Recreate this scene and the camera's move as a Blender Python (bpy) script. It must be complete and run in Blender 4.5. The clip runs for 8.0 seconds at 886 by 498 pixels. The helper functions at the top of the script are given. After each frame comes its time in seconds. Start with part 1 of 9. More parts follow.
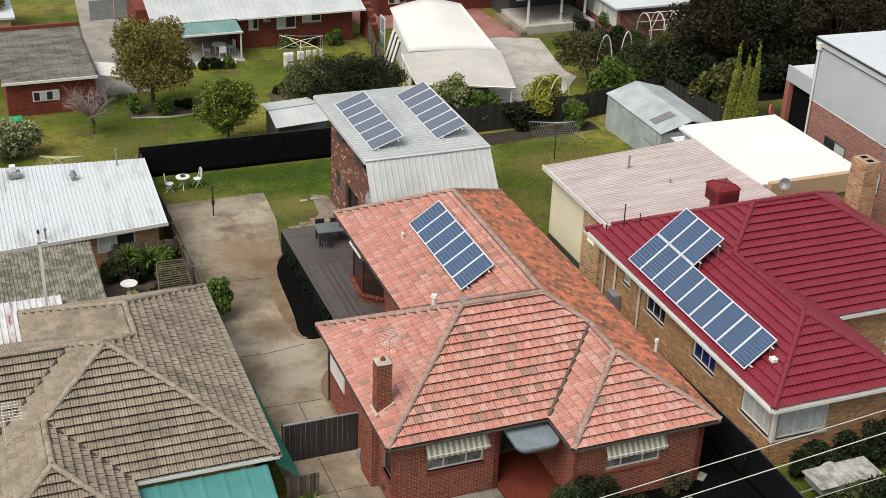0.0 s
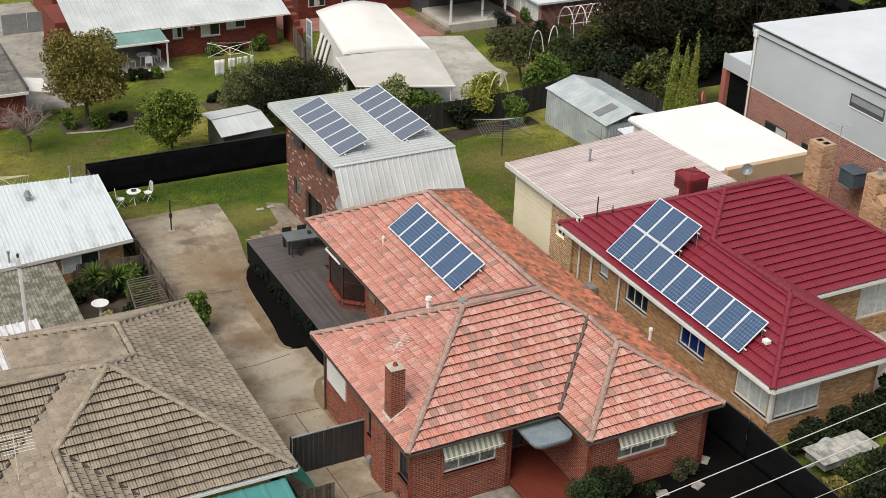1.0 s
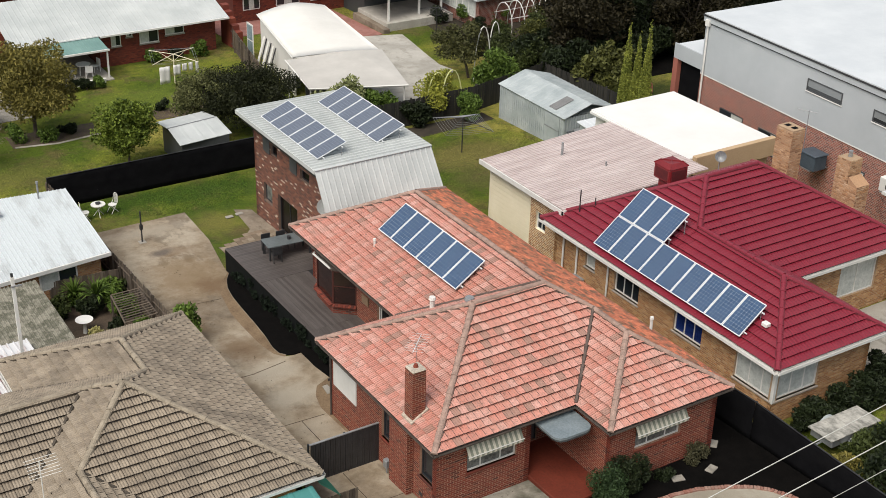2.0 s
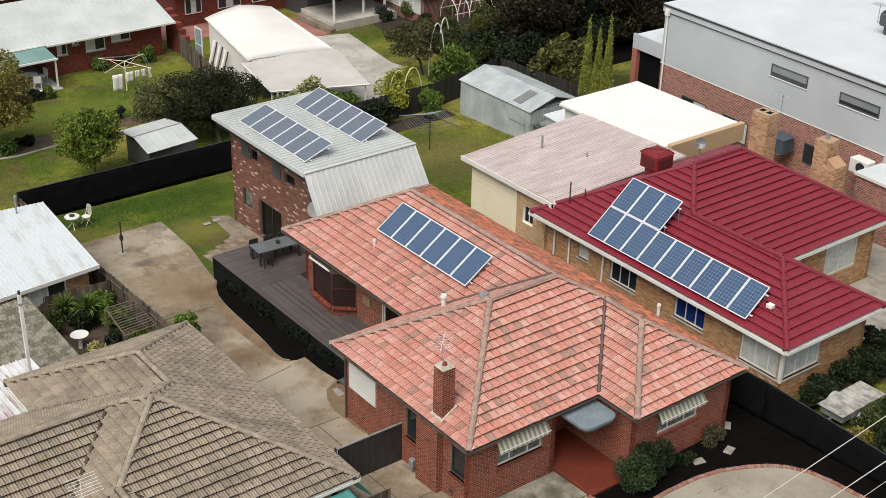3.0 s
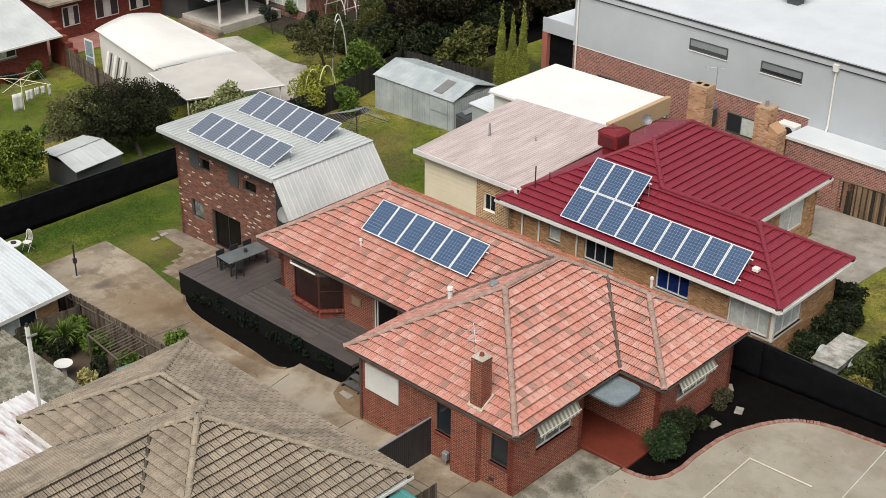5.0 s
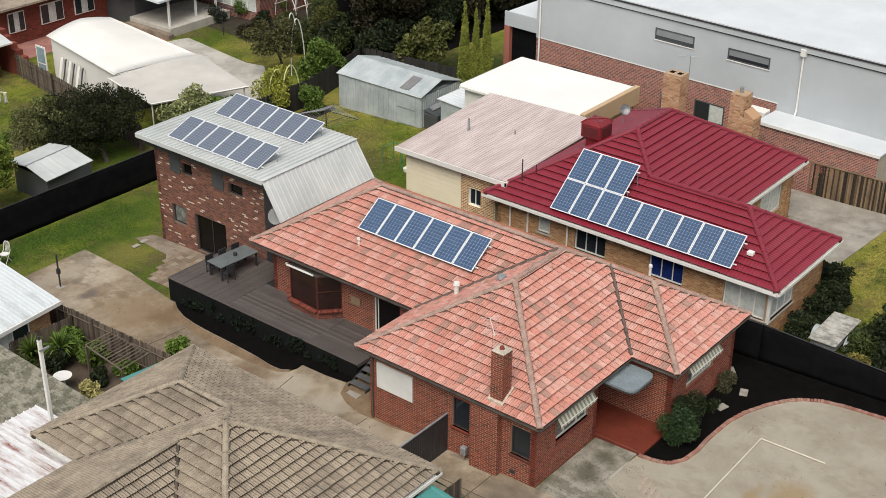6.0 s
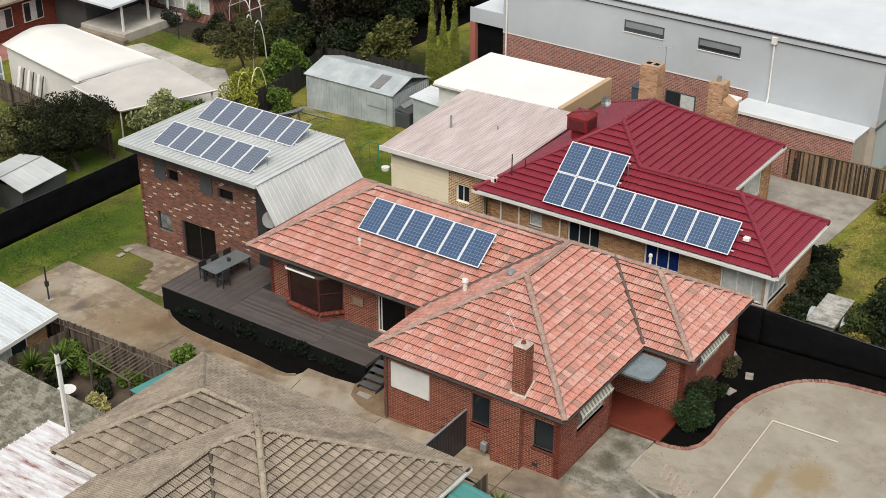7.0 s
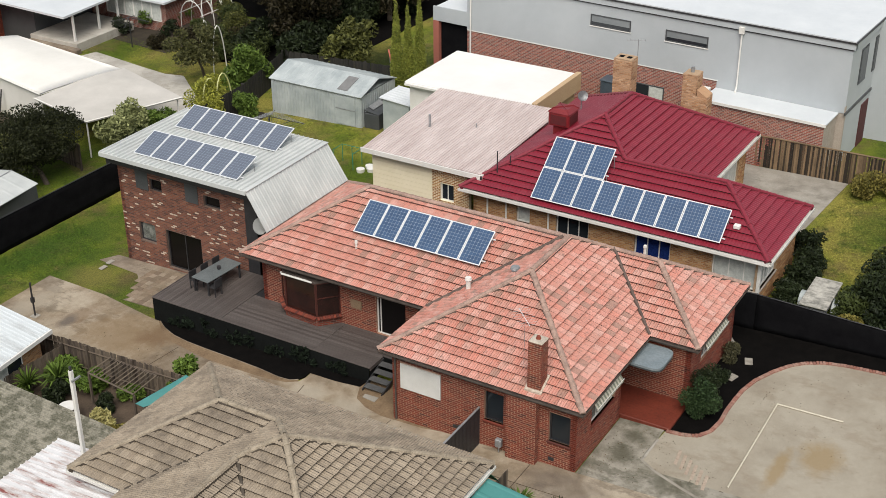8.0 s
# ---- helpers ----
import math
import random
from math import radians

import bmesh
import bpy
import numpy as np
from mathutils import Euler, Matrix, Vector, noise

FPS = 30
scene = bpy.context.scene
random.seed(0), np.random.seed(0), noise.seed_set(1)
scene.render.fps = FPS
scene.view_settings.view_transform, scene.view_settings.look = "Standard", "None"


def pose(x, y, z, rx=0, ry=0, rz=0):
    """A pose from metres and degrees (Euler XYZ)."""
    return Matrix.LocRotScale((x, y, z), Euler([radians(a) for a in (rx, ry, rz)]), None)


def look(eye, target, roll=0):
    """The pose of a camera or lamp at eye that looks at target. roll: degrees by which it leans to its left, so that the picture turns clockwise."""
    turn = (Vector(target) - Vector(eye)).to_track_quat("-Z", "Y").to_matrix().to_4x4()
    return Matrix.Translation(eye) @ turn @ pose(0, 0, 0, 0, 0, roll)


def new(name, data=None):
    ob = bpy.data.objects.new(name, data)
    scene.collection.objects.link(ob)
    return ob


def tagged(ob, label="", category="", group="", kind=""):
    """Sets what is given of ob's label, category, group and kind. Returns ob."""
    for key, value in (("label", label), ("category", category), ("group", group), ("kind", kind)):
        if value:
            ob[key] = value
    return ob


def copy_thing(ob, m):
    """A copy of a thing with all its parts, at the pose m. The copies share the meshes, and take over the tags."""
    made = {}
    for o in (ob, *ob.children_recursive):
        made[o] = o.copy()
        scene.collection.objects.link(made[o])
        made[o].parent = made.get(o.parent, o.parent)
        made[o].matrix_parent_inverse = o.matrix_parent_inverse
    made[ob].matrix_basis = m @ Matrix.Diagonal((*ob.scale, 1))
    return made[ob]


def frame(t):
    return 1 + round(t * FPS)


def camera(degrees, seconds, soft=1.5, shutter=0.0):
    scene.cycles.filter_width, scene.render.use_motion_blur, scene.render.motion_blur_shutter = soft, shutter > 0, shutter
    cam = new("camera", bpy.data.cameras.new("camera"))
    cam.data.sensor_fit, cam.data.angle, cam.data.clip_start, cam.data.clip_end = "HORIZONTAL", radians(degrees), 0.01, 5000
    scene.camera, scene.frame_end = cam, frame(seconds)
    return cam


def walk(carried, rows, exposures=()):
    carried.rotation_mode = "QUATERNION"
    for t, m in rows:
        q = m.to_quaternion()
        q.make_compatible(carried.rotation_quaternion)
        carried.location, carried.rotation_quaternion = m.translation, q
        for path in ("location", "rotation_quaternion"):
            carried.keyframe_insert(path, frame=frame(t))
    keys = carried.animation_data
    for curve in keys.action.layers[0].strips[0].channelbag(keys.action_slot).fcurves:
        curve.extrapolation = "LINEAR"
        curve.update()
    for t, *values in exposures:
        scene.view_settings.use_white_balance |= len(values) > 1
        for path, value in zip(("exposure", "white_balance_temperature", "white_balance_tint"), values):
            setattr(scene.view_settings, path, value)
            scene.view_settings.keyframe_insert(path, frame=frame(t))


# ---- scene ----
cam = camera(37.0, 8.0, soft=0.55)
PATH = [
    (0, (-12.067, -34.228, 29.424), (-11.404, -32.581, 28.503), 2.3),
    (0.5, (-14.032, -33.439, 29.443), (-13.286, -31.827, 28.524), 2.1),
    (1, (-16.103, -32.427, 29.454), (-15.271, -30.857, 28.536), 2),
    (1.5, (-17.883, -31.466, 29.445), (-16.98, -29.935, 28.527), 1.9),
    (3, (-23.183, -28.094, 29.466), (-22.092, -26.693, 28.547), 1.4),
    (3.5, (-24.664, -26.966, 29.457), (-23.521, -25.608, 28.536), 1.3),
    (4, (-26.146, -25.78, 29.481), (-24.947, -24.471, 28.56), 1),
    (4.5, (-27.587, -24.538, 29.514), (-26.334, -23.282, 28.591), 0.8),
    (6, (-31.339, -20.599, 29.596), (-29.954, -19.498, 28.665), 0.5),
    (6.5, (-32.45, -19.249, 29.604), (-31.028, -18.197, 28.671), 0.3),
    (7, (-33.471, -17.859, 29.65), (-32.014, -16.858, 28.715), 0.2),
    (7.5, (-34.396, -16.519, 29.705), (-32.905, -15.569, 28.768), -0),
    (8, (-35.201, -15.236, 29.706), (-33.681, -14.335, 28.769), -0.3),
]
walk(cam, [(t, look(eye, target, roll)) for t, eye, target, roll in PATH])

# ---- light: an overcast day ----
world = bpy.data.worlds.new("overcast_sky")
scene.world = world
world.use_nodes = True
_wn, _wl = world.node_tree.nodes, world.node_tree.links
_sky = _wn.new("ShaderNodeTexSky")
_sky.sky_type, _sky.sun_disc = "NISHITA", False
_sky.sun_elevation, _sky.sun_rotation = radians(54), radians(244)
_sky.air_density, _sky.dust_density, _sky.ozone_density = 1.0, 4.0, 1.0
_soft = _wn.new("ShaderNodeMixRGB")
_soft.inputs[0].default_value = 0.5
_soft.inputs[2].default_value = (8.0, 8.3, 8.6, 1)
_wl.new(_sky.outputs[0], _soft.inputs[1])
_wl.new(_soft.outputs[0], _wn["Background"].inputs[0])
_wn["Background"].inputs[1].default_value = 0.053
_sun = bpy.data.lights.new("sun", "SUN")
_sun.energy, _sun.angle, _sun.color = 1.9, radians(40), (1.0, 0.95, 0.87)
new("sun", _sun).matrix_world = look((-57, -28, 86), (0, 0, 0))
scene.view_settings.exposure = 0.82


# ---- materials ----
class Nodes:
    """A small builder for node materials."""

    def __init__(self, name):
        self.m = bpy.data.materials.new(name)
        self.m.use_nodes = True
        self.t = self.m.node_tree
        self.b = self.t.nodes["Principled BSDF"]
        self.co = self.t.nodes.new("ShaderNodeTexCoord").outputs["Object"]

    def node(self, kind, **sets):
        n = self.t.nodes.new(kind)
        for k, v in sets.items():
            n.inputs[k.replace("_", " ")].default_value = v
        return n

    def link(self, a, b):
        self.t.links.new(a, b)

    def noise(self, scale, detail=4.0, rough=0.6, stretch=None, co=None):
        n = self.node("ShaderNodeTexNoise", Scale=scale, Detail=detail, Roughness=rough)
        co = co or self.co
        if stretch:
            mp = self.node("ShaderNodeMapping", Scale=stretch)
            self.link(co, mp.inputs[0])
            co = mp.outputs[0]
        self.link(co, n.inputs["Vector"])
        return n.outputs[0]

    def ramp(self, fac, stops):
        r = self.t.nodes.new("ShaderNodeValToRGB")
        while len(r.color_ramp.elements) < len(stops):
            r.color_ramp.elements.new(0.5)
        for e, (p, c) in zip(r.color_ramp.elements, stops):
            e.position, e.color = p, (*c, 1) if len(c) == 3 else c
        self.link(fac, r.inputs[0])
        return r.outputs[0]

    def mix(self, fac, a, b, how="MIX"):
        n = self.t.nodes.new("ShaderNodeMixRGB")
        n.blend_type = how
        for i, v in enumerate((fac, a, b)):
            if isinstance(v, (int, float)):
                n.inputs[i].default_value = v
            elif isinstance(v, tuple):
                n.inputs[i].default_value = (*v, 1)
            else:
                self.link(v, n.inputs[i])
        return n.outputs[0]

    def math(self, how, a, b=0.0):
        n = self.t.nodes.new("ShaderNodeMath")
        n.operation = how
        for i, v in enumerate((a, b)):
            if isinstance(v, (int, float)):
                n.inputs[i].default_value = v
            else:
                self.link(v, n.inputs[i])
        return n.outputs[0]

    def bump(self, height, strength=0.3, distance=0.01):
        n = self.node("ShaderNodeBump", Strength=strength, Distance=distance)
        self.link(height, n.inputs["Height"])
        self.link(n.outputs[0], self.b.inputs["Normal"])

    def chance(self):
        """A number of its own for each piece, whether an object or an island of a joined mesh."""
        a = self.t.nodes.new("ShaderNodeObjectInfo").outputs["Random"]
        b = self.t.nodes.new("ShaderNodeNewGeometry").outputs["Random Per Island"]
        return self.math("FRACT", self.math("ADD", a, b))

    def world_co(self):
        return self.t.nodes.new("ShaderNodeNewGeometry").outputs["Position"]

    def done(self, colour=None, rough=0.7, metal=0.0):
        if colour is not None:
            if isinstance(colour, tuple):
                self.b.inputs["Base Color"].default_value = (*colour, 1)
            else:
                self.link(colour, self.b.inputs["Base Color"])
        if isinstance(rough, (int, float)):
            self.b.inputs["Roughness"].default_value = rough
        else:
            self.link(rough, self.b.inputs["Roughness"])
        self.b.inputs["Metallic"].default_value = metal
        return self.m


def mat_mottled(name, dark, light, scale=1.5, fine=25.0, rough=0.8, metal=0.0, bump=0.2, stretch=None, contrast=(0.35, 0.68), grain=0.4):
    """Paint, metal or concrete with stains at a large and a small scale."""
    n = Nodes(name)
    co = n.world_co()
    big = n.noise(scale, 5, 0.65, stretch, co)
    small = n.noise(fine, 3, 0.7, None, co)
    c = n.ramp(big, [(contrast[0], dark), (contrast[1], light)])
    c = n.mix(grain, c, n.ramp(small, [(0.3, tuple(v * 0.55 for v in dark)), (0.7, tuple(v * 1.08 for v in light))]))
    n.bump(small, bump, 0.01)
    return n.done(c, rough, metal)


def mat_pieces(name, colours, stain, stain_amount=0.5, rough=0.85, stain_scale=0.8, fine=30.0, grain=(1, 1, 1), speck=0.0, crisp=False):
    """Tiles, bricks and boards: a colour for each piece, with grain and stains over it."""
    n = Nodes(name)
    co = n.world_co()
    k = len(colours)
    pick = n.ramp(n.chance(), [(i / k, c) for i, c in enumerate(colours)])
    if crisp:
        pick.node.color_ramp.interpolation = "CONSTANT"
    small = n.noise(fine, 4, 0.7, grain, co)
    c = n.mix(0.55, pick, n.ramp(small, [(0.25, (0.35, 0.35, 0.35)), (0.75, (1.0, 1.0, 1.0))]), "MULTIPLY")
    big = n.noise(stain_scale, 5, 0.7, None, co)
    c = n.mix(n.math("MULTIPLY", n.ramp(big, [(0.45, (0, 0, 0)), (0.72, (1, 1, 1))]), stain_amount), c, stain)
    if speck:
        spots = n.ramp(n.noise(7.0, 8, 0.85, None, co), [(0.53, (0, 0, 0)), (0.63, (1, 1, 1))])
        c = n.mix(n.math("MULTIPLY", spots, speck), c, tuple(v * 0.55 for v in stain))
    n.bump(small, 0.35, 0.01)
    return n.done(c, rough)


def mat_leaf(name, dark, light, rough=0.6):
    n = Nodes(name)
    c = n.ramp(n.chance(), [(0.0, dark), (0.75, light), (1.0, tuple(min(1, v * 1.35) for v in light))])
    c = n.mix(0.4, c, n.ramp(n.noise(0.9, 3, 0.6, None, n.world_co()), [(0.3, dark), (0.7, light)]))
    n.b.inputs["Specular IOR Level"].default_value = 0.2
    return n.done(c, rough)


TERRACOTTA = mat_pieces("terracotta_tiles", [(0.69, 0.29, 0.222), (0.74, 0.35, 0.28), (0.76, 0.42, 0.35), (0.7, 0.315, 0.248), (0.61, 0.265, 0.205), (0.72, 0.33, 0.265), (0.66, 0.3, 0.235), (0.75, 0.38, 0.31), (0.64, 0.32, 0.255), (0.7, 0.305, 0.238), (0.73, 0.4, 0.33), (0.68, 0.32, 0.25), (0.71, 0.34, 0.27), (0.46, 0.26, 0.205)], (0.34, 0.225, 0.18), 0.42, stain_scale=2.2, rough=0.42, speck=0.9, crisp=True)
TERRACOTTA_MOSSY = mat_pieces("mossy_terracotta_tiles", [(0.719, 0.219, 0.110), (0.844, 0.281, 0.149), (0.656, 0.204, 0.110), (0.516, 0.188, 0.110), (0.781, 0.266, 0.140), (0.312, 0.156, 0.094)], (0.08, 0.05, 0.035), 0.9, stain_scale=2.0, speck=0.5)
BROWN_TILE = mat_pieces("brown_concrete_tiles", [(0.339, 0.274, 0.204), (0.385, 0.317, 0.237), (0.357, 0.293, 0.218), (0.414, 0.344, 0.261), (0.32, 0.261, 0.195)], (0.11, 0.09, 0.07), 0.8, stain_scale=0.7, speck=0.55)
RED_TILE = mat_pieces("dark_red_painted_tiles", [(0.224, 0.017, 0.034), (0.258, 0.020, 0.038), (0.241, 0.018, 0.036)], (0.25, 0.05, 0.06), 0.25, rough=0.4)
CAP_GREY = mat_mottled("weathered_ridge_cap", (0.20, 0.14, 0.115), (0.47, 0.315, 0.255), 3.2)
CAP_BROWN = mat_mottled("brown_ridge_cap", (0.15, 0.122, 0.088), (0.42, 0.355, 0.268), 2.2)
CAP_RED = mat_mottled("red_ridge_cap", (0.19, 0.016, 0.03), (0.24, 0.022, 0.04), 3.0, rough=0.4)
# dark bedding tones also paint the shadow line under the cap edges
BED_GREY = mat_mottled("sooty_roof_mortar", (0.05, 0.035, 0.03), (0.16, 0.115, 0.095), 3.0)
BED_BROWN = mat_mottled("mossy_roof_mortar", (0.03, 0.024, 0.017), (0.10, 0.08, 0.06), 2.0)
BED_RED = mat_mottled("dark_red_bedding", (0.09, 0.008, 0.015), (0.15, 0.014, 0.026), 3.0)
MORTAR = mat_mottled("mortar", (0.36, 0.31, 0.26), (0.47, 0.41, 0.35), 3.0)
MORTAR_DARK = mat_mottled("dark_mortar", (0.12, 0.08, 0.065), (0.2, 0.14, 0.11), 3.0)
BRICK_RED = mat_pieces("red_brick", [(0.21, 0.04, 0.023), (0.265, 0.053, 0.028), (0.145, 0.031, 0.019), (0.23, 0.043, 0.024), (0.08, 0.023, 0.018), (0.31, 0.07, 0.035), (0.18, 0.037, 0.022), (0.25, 0.049, 0.026)], (0.11, 0.045, 0.032), 0.3)
MORTAR_RED = mat_mottled("warm_brick_joint", (0.28, 0.15, 0.10), (0.47, 0.285, 0.195), 2.5)
BRICK_CREAM = mat_pieces("cream_brick", [(0.46, 0.235, 0.092), (0.58, 0.33, 0.14), (0.31, 0.145, 0.06), (0.66, 0.42, 0.21), (0.51, 0.235, 0.09), (0.37, 0.18, 0.075)], (0.26, 0.14, 0.075), 0.25)
MORTAR_WARM = mat_mottled("sandy_brick_joint", (0.34, 0.23, 0.14), (0.48, 0.34, 0.22), 2.5)
BRICK_PINK = mat_pieces("tan_chimney_brick", [(0.56, 0.32, 0.17), (0.66, 0.43, 0.26), (0.42, 0.22, 0.11), (0.72, 0.51, 0.34), (0.60, 0.33, 0.16), (0.30, 0.15, 0.08), (0.64, 0.40, 0.23)], (0.28, 0.16, 0.1), 0.4, speck=0.35)
BRICK_MIX = mat_pieces("clinker_brick", [(0.20, 0.07, 0.042), (0.27, 0.10, 0.058), (0.13, 0.05, 0.036), (0.30, 0.12, 0.068), (0.22, 0.076, 0.046), (0.10, 0.043, 0.034), (0.25, 0.092, 0.054), (0.17, 0.062, 0.04), (0.28, 0.105, 0.062), (0.19, 0.068, 0.044), (0.24, 0.085, 0.05), (0.15, 0.056, 0.038), (0.72, 0.58, 0.46)], (0.1, 0.05, 0.04), 0.3, crisp=True)
BRICK_NEW = mat_pieces("plain_red_brick", [(0.372, 0.113, 0.079), (0.486, 0.166, 0.119), (0.272, 0.086, 0.066), (0.429, 0.139, 0.100), (0.215, 0.079, 0.066)], (0.2, 0.09, 0.07), 0.2)
METAL_LIGHT = mat_mottled("pale_zinc_sheet", (0.43, 0.455, 0.45), (0.56, 0.58, 0.57), 0.5, 30, 0.5, 0.0, grain=0.1, bump=0.05)
METAL_WHITE = mat_mottled("white_sheet_roof", (0.552, 0.584, 0.607), (0.644, 0.672, 0.690), 0.4, 30, 0.5, grain=0.08, bump=0.03)
METAL_COTTAGE = mat_mottled("aged_pale_iron", (0.36, 0.37, 0.37), (0.58, 0.62, 0.64), 0.6, 12, 0.55, stretch=(2.2, 0.5, 1), contrast=(0.28, 0.5), grain=0.15, bump=0.05)
METAL_SHED = mat_mottled("galvanised_shed_sheet", (0.32, 0.36, 0.37), (0.50, 0.54, 0.54), 0.8, 30, 0.5, 0.1, grain=0.12, bump=0.05)
ROOF_PINK = mat_mottled("faded_pink_sheet_roof", (0.46, 0.375, 0.36), (0.64, 0.56, 0.54), 0.9, 30, 0.7, stretch=(0.5, 3, 1), grain=0.2, bump=0.05)
ROOF_WHITE = mat_mottled("cream_white_roof", (0.72, 0.71, 0.685), (0.79, 0.785, 0.765), 0.4, 30, 0.6, grain=0.08, bump=0.03)
CARPORT_WHITE = mat_mottled("white_carport_sheet", (0.68, 0.66, 0.61), (0.78, 0.76, 0.71), 0.3, 30, 0.6, grain=0.08, bump=0.03)
CARPORT_GREY = mat_mottled("greyish_flat_sheet", (0.44, 0.42, 0.385), (0.55, 0.525, 0.485), 0.4, 30, 0.7, grain=0.1, bump=0.03)
ASBESTOS = mat_mottled("lichened_cement_sheet", (0.075, 0.075, 0.048), (0.31, 0.29, 0.235), 2.6, 9, 0.95, bump=0.5, contrast=(0.44, 0.58), grain=0.4)
ASBESTOS_DARK = mat_mottled("sooty_cement_sheet", (0.05, 0.048, 0.042), (0.22, 0.2, 0.17), 0.9, 5, 0.95, bump=0.5, stretch=(0.6, 1.5, 1), contrast=(0.4, 0.62))
WHITE_PAINT = mat_mottled("white_paint", (0.66, 0.65, 0.61), (0.78, 0.77, 0.74), 1.0, 30, 0.5, grain=0.15)
CREAM_PAINT = mat_mottled("cream_paint", (0.80, 0.72, 0.52), (0.88, 0.80, 0.61), 0.8, 30, 0.7, grain=0.1)
TAN_PAINT = mat_mottled("tan_render", (0.48, 0.33, 0.19), (0.56, 0.40, 0.25), 0.8, 20, 0.7)
GREY_RENDER = mat_mottled("blue_grey_render", (0.40, 0.43, 0.45), (0.45, 0.48, 0.50), 0.4, 30, 0.7, bump=0.04, grain=0.08)
DARK_TRIM = mat_mottled("dark_grey_trim", (0.05, 0.055, 0.06), (0.08, 0.085, 0.09), 1, 20, 0.5)
GUTTER_BROWN = mat_mottled("brown_gutter", (0.055, 0.045, 0.04), (0.13, 0.105, 0.09), 2, 20, 0.6)
BLACK = mat_mottled("black_screen_cloth", (0.003, 0.003, 0.004), (0.009, 0.009, 0.010), 1.5, 30, 1.0)
BLACK.node_tree.nodes["Principled BSDF"].inputs["Specular IOR Level"].default_value = 0.08
GLASS_DARK = Nodes("dark_window_glass").done((0.02, 0.025, 0.03), 0.08)
ROOM_DARK = Nodes("dark_room_behind_glass")
ROOM_DARK.b.inputs["Specular IOR Level"].default_value = 0.15
ROOM_DARK = ROOM_DARK.done((0.007, 0.006, 0.006), 0.2)
GLASS_MID = mat_mottled("half_curtained_glass", (0.03, 0.035, 0.035), (0.30, 0.31, 0.29), 2.2, 6, 0.12, bump=0.0)
GLASS_BLUE = mat_mottled("glass_over_blue_curtain", (0.008, 0.018, 0.09), (0.02, 0.045, 0.2), 2.0, 12, 0.12, bump=0.0)
GLASS_PALE = mat_mottled("curtained_glass", (0.44, 0.47, 0.45), (0.66, 0.68, 0.64), 1.2, 6, 0.15, bump=0.0)
# stains with a shape of their own: middle, half length and width, turn, colour, strength
SAND = (0.27, 0.195, 0.10)
PATCHES = [(5.2, -7.15, 1.35, 0.95, 9, SAND, 0.8), (3.9, -6.0, 1.8, 0.38, -2, SAND, 0.8)]
OCHRE, RUSTY, PALE_PAD, WET = (0.20, 0.135, 0.07), (0.155, 0.095, 0.048), (0.37, 0.325, 0.255), (0.115, 0.095, 0.08)
DRIVE_PATCHES = [(0.2, 22.2, 2.6, 3.0, 0, OCHRE, 0.75), (0.9, 20.6, 1.0, 1.3, 20, RUSTY, 0.8), (0.6, 25.2, 1.6, 0.9, -15, RUSTY, 0.55), (0.3, 28.0, 2.4, 0.9, 0, PALE_PAD, 0.6),
                 (0.1, 25.3, 0.8, 0.45, 10, WET, 0.8), (-0.5, 14.6, 1.1, 1.5, 0, RUSTY, 0.7), (0.0, 12.0, 1.3, 0.9, 0, PALE_PAD, 0.8), (-0.4, 10.0, 1.5, 1.2, 15, PALE_PAD, 0.85), (-0.6, 7.4, 1.0, 1.0, 0, PALE_PAD, 0.6), (-1.6, 17.2, 0.9, 1.8, 0, OCHRE, 0.6), (-0.6, 0.5, 1.4, 2.0, 0, WET, 0.5)]


def blot(n, co, c, cx, cy, rx, ry, turn, colour, strength):
    """One ragged blot of stain, turf tone or painted shade over the colour c."""
    mp = n.node("ShaderNodeMapping")
    mp.vector_type = "TEXTURE"
    mp.inputs["Location"].default_value = (cx, cy, 0.3)
    mp.inputs["Rotation"].default_value = (0, 0, math.radians(turn))
    mp.inputs["Scale"].default_value = (rx, ry, 50)
    n.link(co, mp.inputs[0])
    far = n.node("ShaderNodeVectorMath")
    far.operation = "LENGTH"
    n.link(mp.outputs[0], far.inputs[0])
    edge = n.math("ADD", far.outputs["Value"], n.math("MULTIPLY", n.noise(1.8, 7, 0.75, None, co), 1.3))
    return n.mix(n.math("MULTIPLY", n.ramp(n.math("SUBTRACT", edge, 0.8), [(0.25, (1, 1, 1)), (0.85, (0, 0, 0))]), strength), c, colour)


def mat_paving(name, dark, mid, light, stain, scale=0.3, rough=0.9, patches=()):
    """Old concrete: broad stains with ragged edges, blotches, speckle."""
    n = Nodes(name)
    co = n.world_co()
    c = n.ramp(n.noise(scale, 6, 0.62, None, co), [(0.38, dark), (0.48, mid), (0.58, light)])
    c = n.mix(n.ramp(n.noise(scale * 2.3, 7, 0.7, (1.0, 0.55, 1.0), co), [(0.54, (0, 0, 0)), (0.62, (0.75, 0.75, 0.75))]), c, stain)
    c = n.mix(0.35, c, n.ramp(n.noise(2.2, 5, 0.7, None, co), [(0.3, dark), (0.7, light)]))
    for patch in patches:
        c = blot(n, co, c, *patch)
    fine = n.noise(45, 3, 0.7, None, co)
    c = n.mix(0.35, c, n.ramp(fine, [(0.3, (0.5, 0.5, 0.5)), (0.65, (1.15, 1.15, 1.15))]), "MULTIPLY")
    n.bump(fine, 0.3, 0.01)
    return n.done(c, rough)


